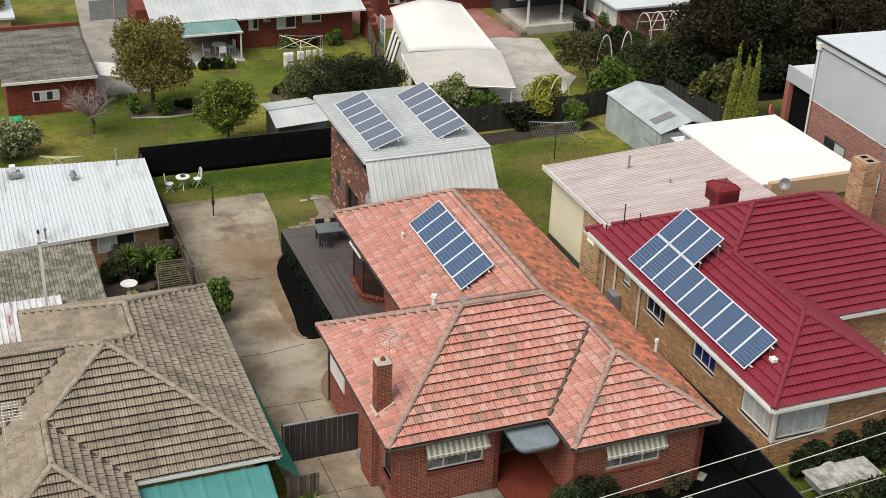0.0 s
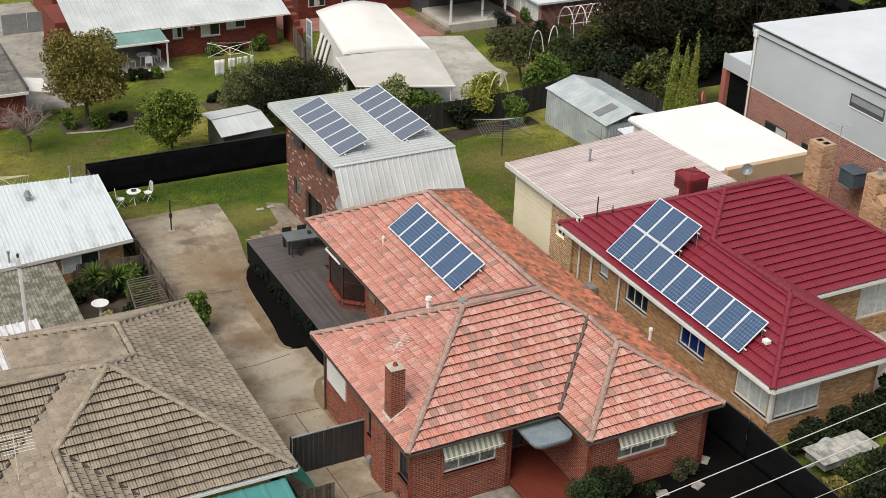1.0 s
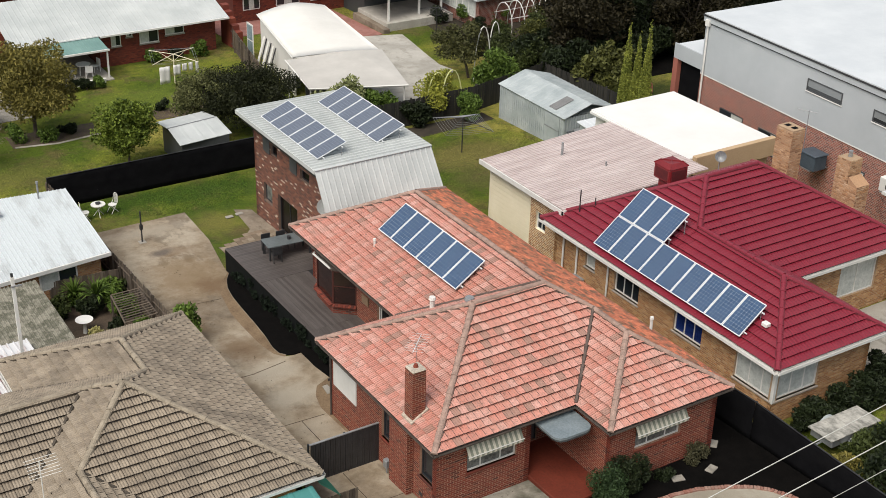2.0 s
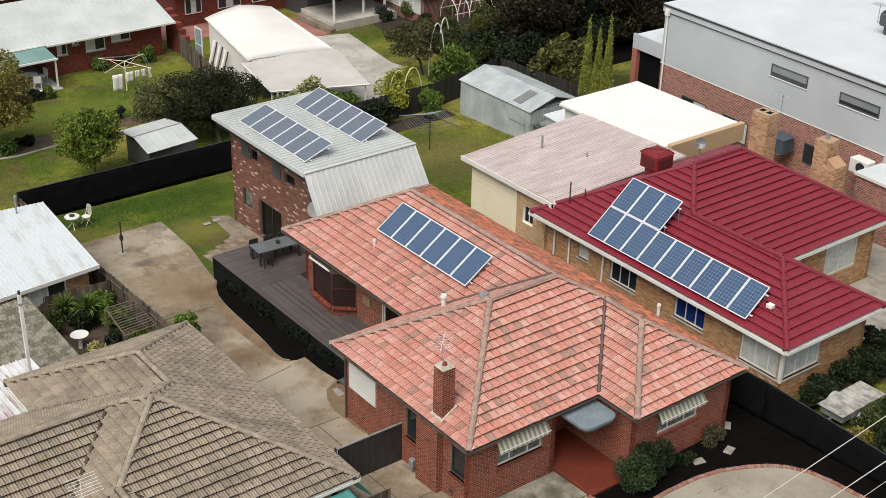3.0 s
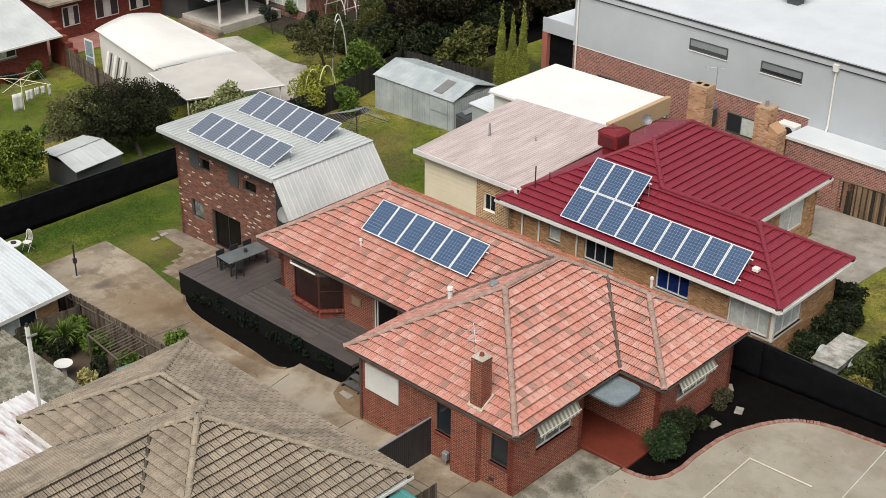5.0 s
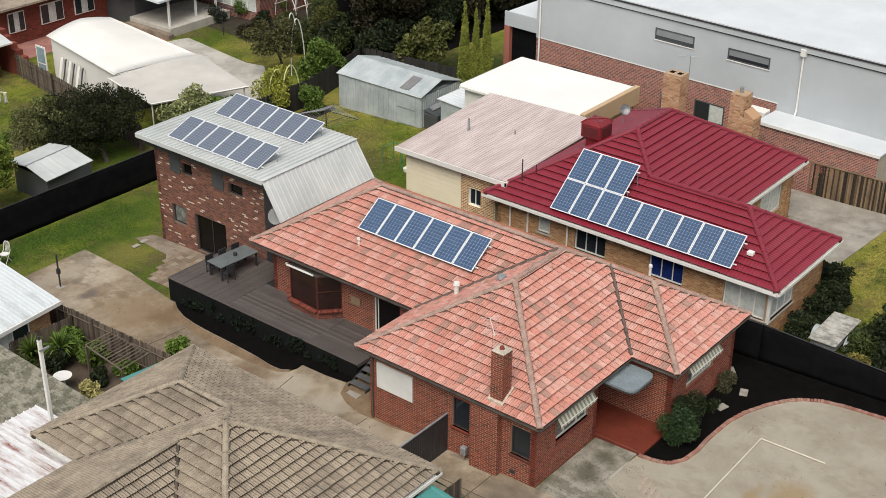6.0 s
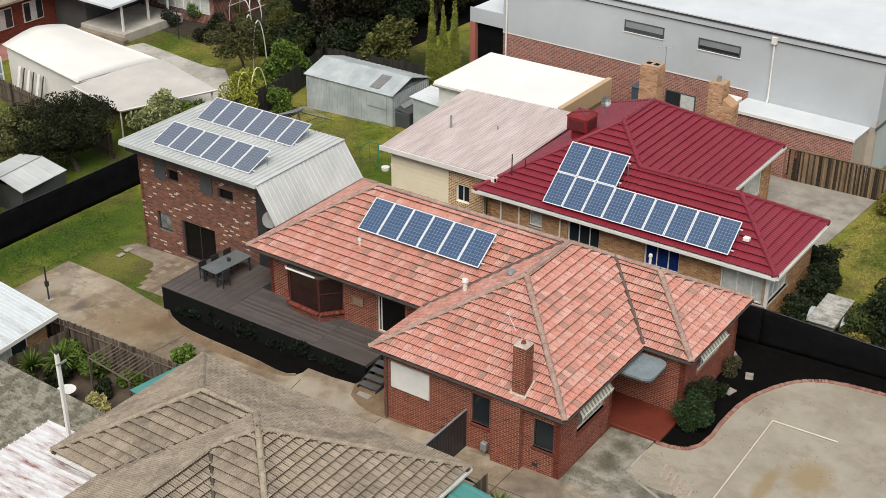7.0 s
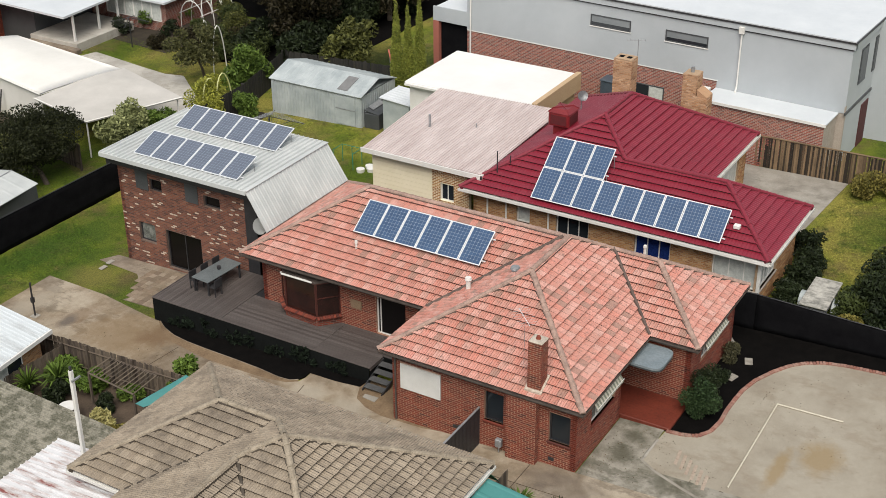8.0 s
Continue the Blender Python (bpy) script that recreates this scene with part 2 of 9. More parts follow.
CONCRETE = mat_paving("stained_concrete", (0.14, 0.10, 0.062), (0.27, 0.21, 0.14), (0.42, 0.36, 0.275), (0.10, 0.075, 0.05), 0.3, patches=DRIVE_PATCHES)
CONCRETE_PALE = mat_paving("pale_concrete", (0.21, 0.19, 0.16), (0.29, 0.265, 0.225), (0.37, 0.345, 0.30), (0.15, 0.135, 0.11), 0.5)
CONCRETE_BACK = mat_paving("bleached_concrete", (0.33, 0.31, 0.27), (0.42, 0.395, 0.35), (0.50, 0.475, 0.425), (0.28, 0.255, 0.215), 0.5)
PAVERS = mat_paving("brown_paving", (0.13, 0.10, 0.075), (0.21, 0.165, 0.12), (0.30, 0.25, 0.19), (0.11, 0.085, 0.06), 0.6)
GRAVEL = mat_paving("forecourt_gravel_concrete", (0.25, 0.215, 0.165), (0.31, 0.275, 0.215), (0.36, 0.325, 0.26), (0.245, 0.20, 0.145), 0.35, patches=PATCHES)
MOSSY_PATH = mat_paving("mossy_concrete_path", (0.075, 0.07, 0.045), (0.19, 0.175, 0.135), (0.34, 0.315, 0.265), (0.06, 0.058, 0.036), 0.55, patches=[(2.2, -0.7, 0.9, 0.6, 20, (0.075, 0.07, 0.045), 0.8), (3.4, -0.6, 0.6, 0.5, 0, (0.08, 0.075, 0.05), 0.7), (1.2, -2.6, 0.7, 0.5, 30, (0.085, 0.08, 0.055), 0.7)])
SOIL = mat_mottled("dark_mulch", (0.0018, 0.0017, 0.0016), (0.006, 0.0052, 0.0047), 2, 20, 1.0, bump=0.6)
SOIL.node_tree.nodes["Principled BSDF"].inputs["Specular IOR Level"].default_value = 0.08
EARTH = mat_mottled("bare_brown_earth", (0.04, 0.029, 0.02), (0.12, 0.085, 0.058), 1, 14, 1.0, bump=0.5)
# darker earth; in the fence bed its tone carries shade and dark plants
EARTH_DARK = mat_mottled("dark_humus", (0.014, 0.011, 0.007), (0.05, 0.038, 0.024), 1.4, 14, 1.0, bump=0.5)
EARTH_WET = mat_mottled("damp_brown_earth", (0.12, 0.075, 0.04), (0.26, 0.18, 0.105), 1.2, 14, 0.9, bump=0.5)
DECK = mat_pieces("grey_stained_decking", [(0.080, 0.067, 0.062), (0.112, 0.095, 0.088), (0.092, 0.078, 0.072), (0.125, 0.107, 0.100)], (0.035, 0.028, 0.026), 0.5, rough=0.5, grain=(1, 1, 1), stain_scale=0.6)
PALING = mat_pieces("weathered_palings", [(0.078, 0.061, 0.045), (0.203, 0.160, 0.117), (0.133, 0.101, 0.074), (0.051, 0.039, 0.031), (0.164, 0.129, 0.094)], (0.08, 0.06, 0.05), 0.5, grain=(1, 1, 0.1))
PALING_BROWN = mat_pieces("brown_streaked_palings", [(0.05, 0.034, 0.02), (0.30, 0.20, 0.115), (0.15, 0.10, 0.057), (0.022, 0.016, 0.011), (0.22, 0.15, 0.085), (0.03, 0.021, 0.014)], (0.03, 0.022, 0.016), 0.5, grain=(1, 1, 0.1), crisp=True)
PALING_DARK = mat_pieces("dark_palings", [(0.026, 0.025, 0.021), (0.04, 0.036, 0.03), (0.02, 0.019, 0.017)], (0.03, 0.03, 0.025), 0.5, grain=(1, 1, 0.1))
TEAL = mat_mottled("teal_green_sheet", (0.05, 0.20, 0.19), (0.075, 0.26, 0.245), 0.6, 30, 0.55, grain=0.1)
PATIO_GREEN = mat_mottled("grey_green_patio_sheet", (0.13, 0.24, 0.22), (0.2, 0.33, 0.3), 0.8, 20, 0.5, grain=0.2)
GREEN = mat_mottled("bright_green_cloth", (0.015, 0.16, 0.10), (0.03, 0.22, 0.14), 0.8, 12, 0.8)
FADED_RED = mat_paving("faded_red_concrete", (0.25, 0.10, 0.08), (0.32, 0.14, 0.115), (0.38, 0.19, 0.16), (0.22, 0.1, 0.08), 0.6)
PORCH_TILE = mat_mottled("red_porch_paint", (0.115, 0.021, 0.011), (0.18, 0.035, 0.018), 1.2, 12, 0.6)
STEEL = mat_mottled("grey_steel", (0.25, 0.26, 0.27), (0.40, 0.41, 0.42), 3, 20, 0.45, 0.4)
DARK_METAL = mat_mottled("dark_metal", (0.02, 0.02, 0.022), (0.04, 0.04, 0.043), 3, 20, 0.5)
COOLER_RED = mat_mottled("red_cooler_plastic", (0.15, 0.010, 0.014), (0.22, 0.018, 0.022), 1.5, 15, 0.35)
COOLER_DARK = mat_mottled("dark_cooler_pad", (0.07, 0.006, 0.008), (0.12, 0.010, 0.013), 6, 30, 0.8)
BARK = mat_mottled("bark", (0.05, 0.04, 0.03), (0.12, 0.095, 0.075), 4, 20, 0.95)
LEAF = mat_leaf("green_leaves", (0.02, 0.042, 0.007), (0.115, 0.175, 0.03))
LEAF_PINE = mat_leaf("soft_green_leaves", (0.008, 0.018, 0.007), (0.042, 0.072, 0.026))
LEAF_CITRUS = mat_leaf("citrus_leaves", (0.015, 0.034, 0.004), (0.165, 0.215, 0.03))
LEAF_DARK = mat_leaf("dark_green_leaves", (0.004, 0.007, 0.003), (0.022, 0.032, 0.011))
LEAF_MID = mat_leaf("deep_green_leaves", (0.012, 0.018, 0.005), (0.06, 0.078, 0.02))
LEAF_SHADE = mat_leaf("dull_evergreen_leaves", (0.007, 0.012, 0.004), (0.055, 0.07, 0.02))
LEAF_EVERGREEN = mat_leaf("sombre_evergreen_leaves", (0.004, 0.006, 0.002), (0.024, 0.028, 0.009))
LEAF_FEATHER = mat_leaf("feathery_olive_leaves", (0.03, 0.036, 0.012), (0.14, 0.145, 0.055))
LEAF_RUSSET = mat_leaf("dark_russet_leaves", (0.007, 0.006, 0.003), (0.034, 0.028, 0.012))
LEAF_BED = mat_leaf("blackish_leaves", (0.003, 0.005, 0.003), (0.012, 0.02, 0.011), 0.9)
LEAF_OLIVE = mat_leaf("olive_leaves", (0.05, 0.05, 0.012), (0.22, 0.185, 0.045))
LEAF_BROAD = mat_leaf("broad_olive_leaves", (0.02, 0.025, 0.008), (0.11, 0.115, 0.03))
LEAF_DRY = mat_leaf("dry_straw_leaves", (0.16, 0.15, 0.05), (0.42, 0.38, 0.16))
LEAF_YELLOW = mat_leaf("yellow_green_leaves", (0.10, 0.12, 0.02), (0.33, 0.33, 0.05))
LEAF_CONE = mat_leaf("cypress_leaves", (0.07, 0.095, 0.015), (0.26, 0.28, 0.05))


DEEP, DRY, BARE, MEADOW = (0.042, 0.085, 0.01), (0.20, 0.165, 0.055), (0.15, 0.105, 0.055), (0.15, 0.19, 0.03)
# turf tones; the near-black patch at (37, 31) paints the trees' shade
LAWN_PATCHES = [(2.0, 32.0, 8.0, 1.6, 0, DEEP, 0.85), (6.5, 31.0, 5.0, 2.4, 0, DEEP, 0.7), (3.8, 27.2, 1.9, 2.0, 20, DRY, 0.6), (4.4, 25.6, 1.3, 0.8, 20, BARE, 0.7), (20.5, 28.6, 4.6, 2.6, 0, DRY, 0.75), (2.6, 23.8, 3.0, 3.2, 0, DEEP, 0.55), (1.2, 29.5, 4.2, 2.0, 0, DEEP, 0.5), (15.5, 24.0, 2.0, 3.0, 0, DRY, 0.5), (19.0, 25.5, 2.6, 2.0, 30, BARE, 0.4), (37.0, 31.0, 4.0, 5.0, 0, (0.02, 0.032, 0.008), 0.9),
                (7.0, 48.0, 6.0, 2.6, 0, MEADOW, 0.6), (-4.0, 38.5, 5.0, 2.0, 10, DRY, 0.45), (24.6, -4.2, 3.8, 1.8, 0, DEEP, 0.6), (31.0, 46.0, 2.4, 4.5, 0, DRY, 0.35)]


def grass_material(name="lawn", gain=1.0):
    n = Nodes(name)
    co = n.world_co()
    c = n.ramp(n.noise(0.13, 4, 0.6, None, co), [(0.40, (0.082, 0.122, 0.012)), (0.5, (0.165, 0.19, 0.024)), (0.6, (0.255, 0.23, 0.052))])
    worn = n.ramp(n.noise(0.45, 6, 0.72, None, co), [(0.5, (0, 0, 0)), (0.64, (0.75, 0.75, 0.75))])
    c = n.mix(worn, c, (0.13, 0.10, 0.045))
    lush = n.ramp(n.noise(1.3, 5, 0.7, None, co), [(0.5, (0, 0, 0)), (0.66, (0.7, 0.7, 0.7))])
    c = n.mix(lush, c, (0.05, 0.08, 0.012))
    for patch in LAWN_PATCHES:
        c = blot(n, co, c, *patch)
    fine = n.noise(14, 5, 0.8, None, co)
    c = n.mix(0.6, c, n.ramp(fine, [(0.36, (0.2, 0.2, 0.15)), (0.62, (1.4 * gain, 1.4 * gain, 1.3 * gain))]), "MULTIPLY")
    n.bump(fine, 0.8, 0.06)
    n.b.inputs["Specular IOR Level"].default_value = 0.2
    return n.done(c, 0.95)


GRASS = grass_material()


def ribbed(name, base, axis, pitch=0.2, depth=0.6):
    """A copy of a sheet's material with its ribs as relief, across the given axis."""
    m = base.copy()
    m.name = name
    t = m.node_tree
    pos = t.nodes.new("ShaderNodeNewGeometry").outputs["Position"]
    sep = t.nodes.new("ShaderNodeSeparateXYZ")
    t.links.new(pos, sep.inputs[0])
    mul = t.nodes.new("ShaderNodeMath")
    mul.operation = "MULTIPLY"
    mul.inputs[1].default_value = 2 * math.pi / pitch
    t.links.new(sep.outputs["XYZ".index(axis)], mul.inputs[0])
    sine = t.nodes.new("ShaderNodeMath")
    sine.operation = "SINE"
    t.links.new(mul.outputs[0], sine.inputs[0])
    b = t.nodes.new("ShaderNodeBump")
    b.inputs["Strength"].default_value, b.inputs["Distance"].default_value = depth, 0.02
    t.links.new(sine.outputs[0], b.inputs["Height"])
    t.links.new(b.outputs[0], t.nodes["Principled BSDF"].inputs["Normal"])
    return m


# ---- builders ----
def g(y):
    """The ground falls gently away from the street."""
    return -0.04 * (min(max(y, -40), 75) - 2)


def thing(name, label, category, group="", kind=""):
    return tagged(new(name), label, category, group, kind)


def mesh_of(name, verts, faces, material, smooth=False):
    me = bpy.data.meshes.new(name)
    me.from_pydata([tuple(v) for v in verts], [], faces)
    me.materials.append(material)
    if smooth:
        me.shade_smooth()
    return me


def part(name, bm, material, parent=None, label=""):
    """Link a bmesh, or a mesh, as one object under a thing or a part."""
    if isinstance(bm, bpy.types.Mesh):
        me = bm
    else:
        me = bpy.data.meshes.new(name)
        bm.normal_update()
        bm.to_mesh(me)
        bm.free()
        me.materials.append(material)
    ob = new(name, me)
    ob.parent = parent
    return tagged(ob, label)


def single(name, bm, material, label, category, group="", kind=""):
    return tagged(part(name, bm, material), label, category, group, kind)


def box(x0, x1, y0, y1, z0, z1, bevel=0.0, bm=None, m=None):
    bm = bm or bmesh.new()
    made = bmesh.ops.create_cube(bm, size=1)["verts"]
    mat = Matrix.Translation(((x0 + x1) / 2, (y0 + y1) / 2, (z0 + z1) / 2)) @ Matrix.Diagonal((abs(x1 - x0), abs(y1 - y0), abs(z1 - z0), 1))
    bmesh.ops.transform(bm, matrix=(m or Matrix()) @ mat, verts=made)
    if bevel:
        edges = list({e for v in made for e in v.link_edges})
        bmesh.ops.bevel(bm, geom=edges, offset=bevel, segments=1, affect="EDGES")
    return bm


def prism(points, down, bm=None):
    """A flat outline (a list of 3D points) with a thickness straight down."""
    bm = bm or bmesh.new()
    a = [bm.verts.new(p) for p in points]
    b = [bm.verts.new((p[0], p[1], p[2] - down)) for p in points]
    k = len(points)
    bm.faces.new(a)
    bm.faces.new(b[::-1])
    for i in range(k):
        bm.faces.new((a[i], b[i], b[(i + 1) % k], a[(i + 1) % k]))
    bmesh.ops.recalc_face_normals(bm, faces=bm.faces[:])
    return bm


def tube(points, r, bm=None, sides=6, taper=1.0):
    """A round bar along points, from radius r to r * taper."""
    bm = bm or bmesh.new()
    pts = [Vector(p) for p in points]
    rings = []
    for i, p in enumerate(pts):
        d = (pts[min(i + 1, len(pts) - 1)] - pts[max(i - 1, 0)]).normalized()
        q = d.to_track_quat("Z", "Y")
        rr = r * (1 + (taper - 1) * i / max(1, len(pts) - 1))
        rings.append([bm.verts.new(p + q @ Vector((rr * math.cos(a), rr * math.sin(a), 0))) for a in (2 * math.pi * k / sides for k in range(sides))])
    for a, b in zip(rings, rings[1:]):
        for k in range(sides):
            bm.faces.new((a[k], a[(k + 1) % sides], b[(k + 1) % sides], b[k]))
    bm.faces.new(rings[0][::-1])
    bm.faces.new(rings[-1])
    return bm


def slab(points, lift=0.03, thick=0.15):
    """Paving of the given outline (x, y) that lies on the sloping ground."""
    return prism([(x, y, g(y) + lift) for x, y in points], thick)


def inside(poly, p):
    return all((b[0] - a[0]) * (p[1] - a[1]) - (b[1] - a[1]) * (p[0] - a[0]) > -1e-6 for a, b in zip(poly, poly[1:] + poly[:1]))


def cut(shape, poly):
    """Sutherland-Hodgman: a convex shape cut by a convex outline."""
    for a, b in zip(poly, poly[1:] + poly[:1]):
        out = []
        side = [(b[0] - a[0]) * (p[1] - a[1]) - (b[1] - a[1]) * (p[0] - a[0]) for p in shape]
        for i, p in enumerate(shape):
            j = (i + 1) % len(shape)
            if side[i] >= 0:
                out.append(p)
            if (side[i] >= 0) != (side[j] >= 0):
                s = side[i] / (side[i] - side[j])
                out.append((p[0] + s * (shape[j][0] - p[0]), p[1] + s * (shape[j][1] - p[1])))
        shape = out
        if len(shape) < 3:
            return []
    return shape


class TileKind:
    """The size and section of a roof tile; section: (across, height) from one side to the other."""

    def __init__(self, name, width, gauge, section, step, material, stagger=True):
        self.name, self.width, self.gauge, self.section, self.step, self.material, self.stagger = name, width, gauge, section, step, material, stagger
        self.mesh = mesh_of(name, *self.shape(None, 0, 0), material)

    def height(self, u, v):
        u = min(max(u, self.section[0][0]), self.section[-1][0])
        for (a, ha), (b, hb) in zip(self.section, self.section[1:]):
            if u <= b + 1e-9:
                h = ha + (hb - ha) * (u - a) / (b - a)
                break
        return h + self.step * (1 - v / self.gauge)

    def shape(self, poly, u0, v0):
        verts, faces, seen = [], [], {}

        def vert(u, v, h):
            key = (round(u, 4), round(v, 4), round(h, 4))
            if key not in seen:
                seen[key] = len(verts)
                verts.append((u0 + u, v0 + v, h))
            return seen[key]

        for (a, _), (b, _) in zip(self.section, self.section[1:]):
            q = [(a, 0), (b, 0), (b, self.gauge + 0.02), (a, self.gauge + 0.02)]
            if poly:
                q = [(x - u0, y - v0) for x, y in cut([(x + u0, y + v0) for x, y in q], poly)]
            if len(q) < 3:
                continue
            faces.append([vert(u, v, self.height(u, v)) for u, v in q])
            for (ua, va), (ub, vb) in zip(q, q[1:] + q[:1]):
                if abs(va) < 1e-6 and abs(vb) < 1e-6 and abs(ua - ub) > 1e-5:
                    ha, hb = self.height(ua, 0), self.height(ub, 0)
                    faces.append([vert(ua, 0.002, ha - 0.02), vert(ub, 0.002, hb - 0.02), vert(ub, vb, hb), vert(ua, va, ha)])
                    faces.append([vert(ua, 0.12, ha - 0.04), vert(ub, 0.12, hb - 0.04), vert(ub, 0.002, hb - 0.02), vert(ua, 0.002, ha - 0.02)])
        faces = [list(dict.fromkeys(f)) for f in faces]
        return verts, [f for f in faces if len(f) > 2]


def frame_of(points):
    """The pose of a roof plane: x along the eave, y up the slope, z out of it."""
    p = [Vector(q) for q in points]
    n = Vector((0, 0, 0))
    for a, b in zip(p, p[1:] + p[:1]):
        n += a.cross(b)
    n.normalize()
    if n.z < 0:
        n = -n
    along = Vector((0, 0, 1)).cross(n).normalized()
    up = n.cross(along)
    low = min(p, key=lambda q: q.z)
    m = Matrix((along, up, n)).transposed().to_4x4()
    m.translation = low
    return m


def tiled_roof(house, faces, kind, singles=(), worn=None, worn_faces=()):
    """Tiles on convex roof planes; those of the planes in singles are objects of their own, up to 300."""
    joined = {0: ([], []), 1: ([], [])}
    count = 0
    base = bmesh.new()
    for index, points in enumerate(faces):
        m = frame_of(points)
        inv = m.inverted()
        poly = [(q.x, q.y) for q in (inv @ Vector(p) for p in points)]
        area = sum(a[0] * b[1] - a[1] * b[0] for a, b in zip(poly, poly[1:] + poly[:1]))
        if area < 0:
            poly = poly[::-1]
        base.faces.new([base.verts.new(m @ Vector((u, v, -0.012))) for u, v in poly])
        verts, polys = joined[int(index in worn_faces)]
        lo, hi = min(p[0] for p in poly), max(p[0] for p in poly)
        top = max(p[1] for p in poly)
        w, gauge = kind.width, kind.gauge
        for r in range(int(top / gauge) + 1):
            off = (r % 2) * w / 2 if kind.stagger else 0
            for c in range(int(math.floor(lo / w)) - 1, int(math.ceil(hi / w)) + 1):
                u0, v0 = c * w + off, r * gauge
                corners = [(u0, v0), (u0 + w, v0), (u0 + w, v0 + gauge + 0.02), (u0, v0 + gauge + 0.02)]
                whole = all(inside(poly, q) for q in corners)
                if whole and index in singles and count < 300:
                    count += 1
                    ob = new(kind.name, kind.mesh)
                    ob.parent = house
                    jolt = Matrix.Translation((0, random.uniform(-0.008, 0.008), random.uniform(0, 0.006))) @ pose(0, 0, 0, 0, random.uniform(-0.6, 0.6), random.uniform(-0.8, 0.8))
                    ob.matrix_world = m @ Matrix.Translation((u0, v0, 0)) @ jolt
                    continue
                vs, fs = kind.shape(None if whole else poly, u0, v0)
                lift = random.uniform(0, 0.006)
                k = len(verts)
                verts.extend(m @ Vector((a, b, h + lift)) for a, b, h in vs)
                polys.extend([k + i for i in f] for f in fs)
    part("roof_boarding", base, GUTTER_BROWN, house)
    for (verts, polys), material in ((joined[0], kind.material), (joined[1], worn)):
        if verts:
            tagged(part("roof_tiles", mesh_of("roof_tiles", verts, polys, material), None, house), kind="stuff")


def cap_mesh(name, material, r=0.13, h=0.10):
    """A half-round ridge cap, 1 m long along y, a little wider at its lower end."""
    verts, faces = [], []
    for y, k in ((0, 1.15), (0.12, 1.15), (0.121, 1.0), (1.0, 1.0)):
        for i in range(6):
            a = math.pi * i / 5
            verts.append((math.cos(a) * r * k, y, math.sin(a) * h * k + 0.055))
    for j in range(3):
        for i in range(5):
            q = j * 6 + i
            faces.append((q, q + 1, q + 7, q + 6))
    faces.append((0, 1, 2, 3, 4, 5))
    return mesh_of(name, verts, faces, material)


def ridge(house, me, p, q, piece=0.42, bedding=None, wide=0.14):
    """Ridge caps in a row from p (low) to q."""
    p, q = Vector(p), Vector(q)
    d = q - p
    n = max(1, round(d.length / piece))
    rot = d.to_track_quat("Y", "Z").to_matrix().to_4x4()
    verts, faces, k = [], [], max(2, n * 3)
    for i in range(k + 1):
        w = wide * random.uniform(0.92, 1.2)
        c = p + d * (i / k)
        verts += [c + rot.to_3x3() @ Vector((s * w, 0, h)) for s, h in ((-1, -0.1), (-0.9, 0.055), (0, 0.08), (0.9, 0.055), (1, -0.1))]
    for i in range(k):
        faces += [(i * 5 + j, i * 5 + j + 1, i * 5 + j + 6, i * 5 + j + 5) for j in range(4)]
    part("mortar_bedding", mesh_of("mortar_bedding", verts, faces, bedding), None, house)
    for i in range(n):
        ob = new("ridge_cap", me)
        ob.parent = house
        ob.matrix_world = Matrix.Translation(p + d * (i / n) + Vector((0, 0, random.uniform(0, 0.01)))) @ rot @ pose(0, 0, 0, 0, random.uniform(-2, 2), random.uniform(-1.5, 1.5)) @ Matrix.Diagonal((1, d.length / n, 1, 1))


def bricks(name, house, p, q, z0, z1, material, holes=(), out=0.0, size=(0.24, 0.086), singles=0, ztop=None):
    """A skin of bricks on the wall from p to q (x, y), its outside on the right hand of that way. holes: (from, to, low, high) along it."""
    p, q = Vector((*p, 0)), Vector((*q, 0))
    d = (q - p)
    length = d.length
    d.normalize()
    nrm = Vector((d.y, -d.x, 0))
    bl, bh = size
    gap = 0.026
    verts, faces = [], []
    row = 0
    z = z0
    count = 0
    while z < z1 - 0.02:
        zt = min(z + bh - gap, z1)
        s = -(row % 2) * bl / 2
        while s < length:
            a, b = max(s, 0), min(s + bl - gap, length)
            s += bl
            spans = [(a, b)]
            for h0, h1, l, h in holes:
                if zt > l + 0.01 and z < h - 0.01:
                    nxt = []
                    for a1, b1 in spans:
                        if h0 > a1:
                            nxt.append((a1, min(b1, h0)))
                        if h1 < b1:
                            nxt.append((max(a1, h1), b1))
                    spans = nxt
            for a1, b1 in spans:
                if b1 - a1 < 0.03:
                    continue
                o = 0.007 + random.uniform(-0.003, 0.003) + out
                k = len(verts)
                for dep in (0, o):
                    for ss, zz in ((a1, z), (b1, z), (b1, zt), (a1, zt)):
                        v = p + d * ss + nrm * dep
                        verts.append((v.x, v.y, zz))
                faces.extend([(k + 4, k + 5, k + 6, k + 7), (k, k + 1, k + 5, k + 4), (k + 1, k + 2, k + 6, k + 5), (k + 2, k + 3, k + 7, k + 6), (k + 3, k, k + 4, k + 7)])
        z += bh
        row += 1
    tagged(part(name, mesh_of(name, verts, faces, material), None, house), kind="stuff")


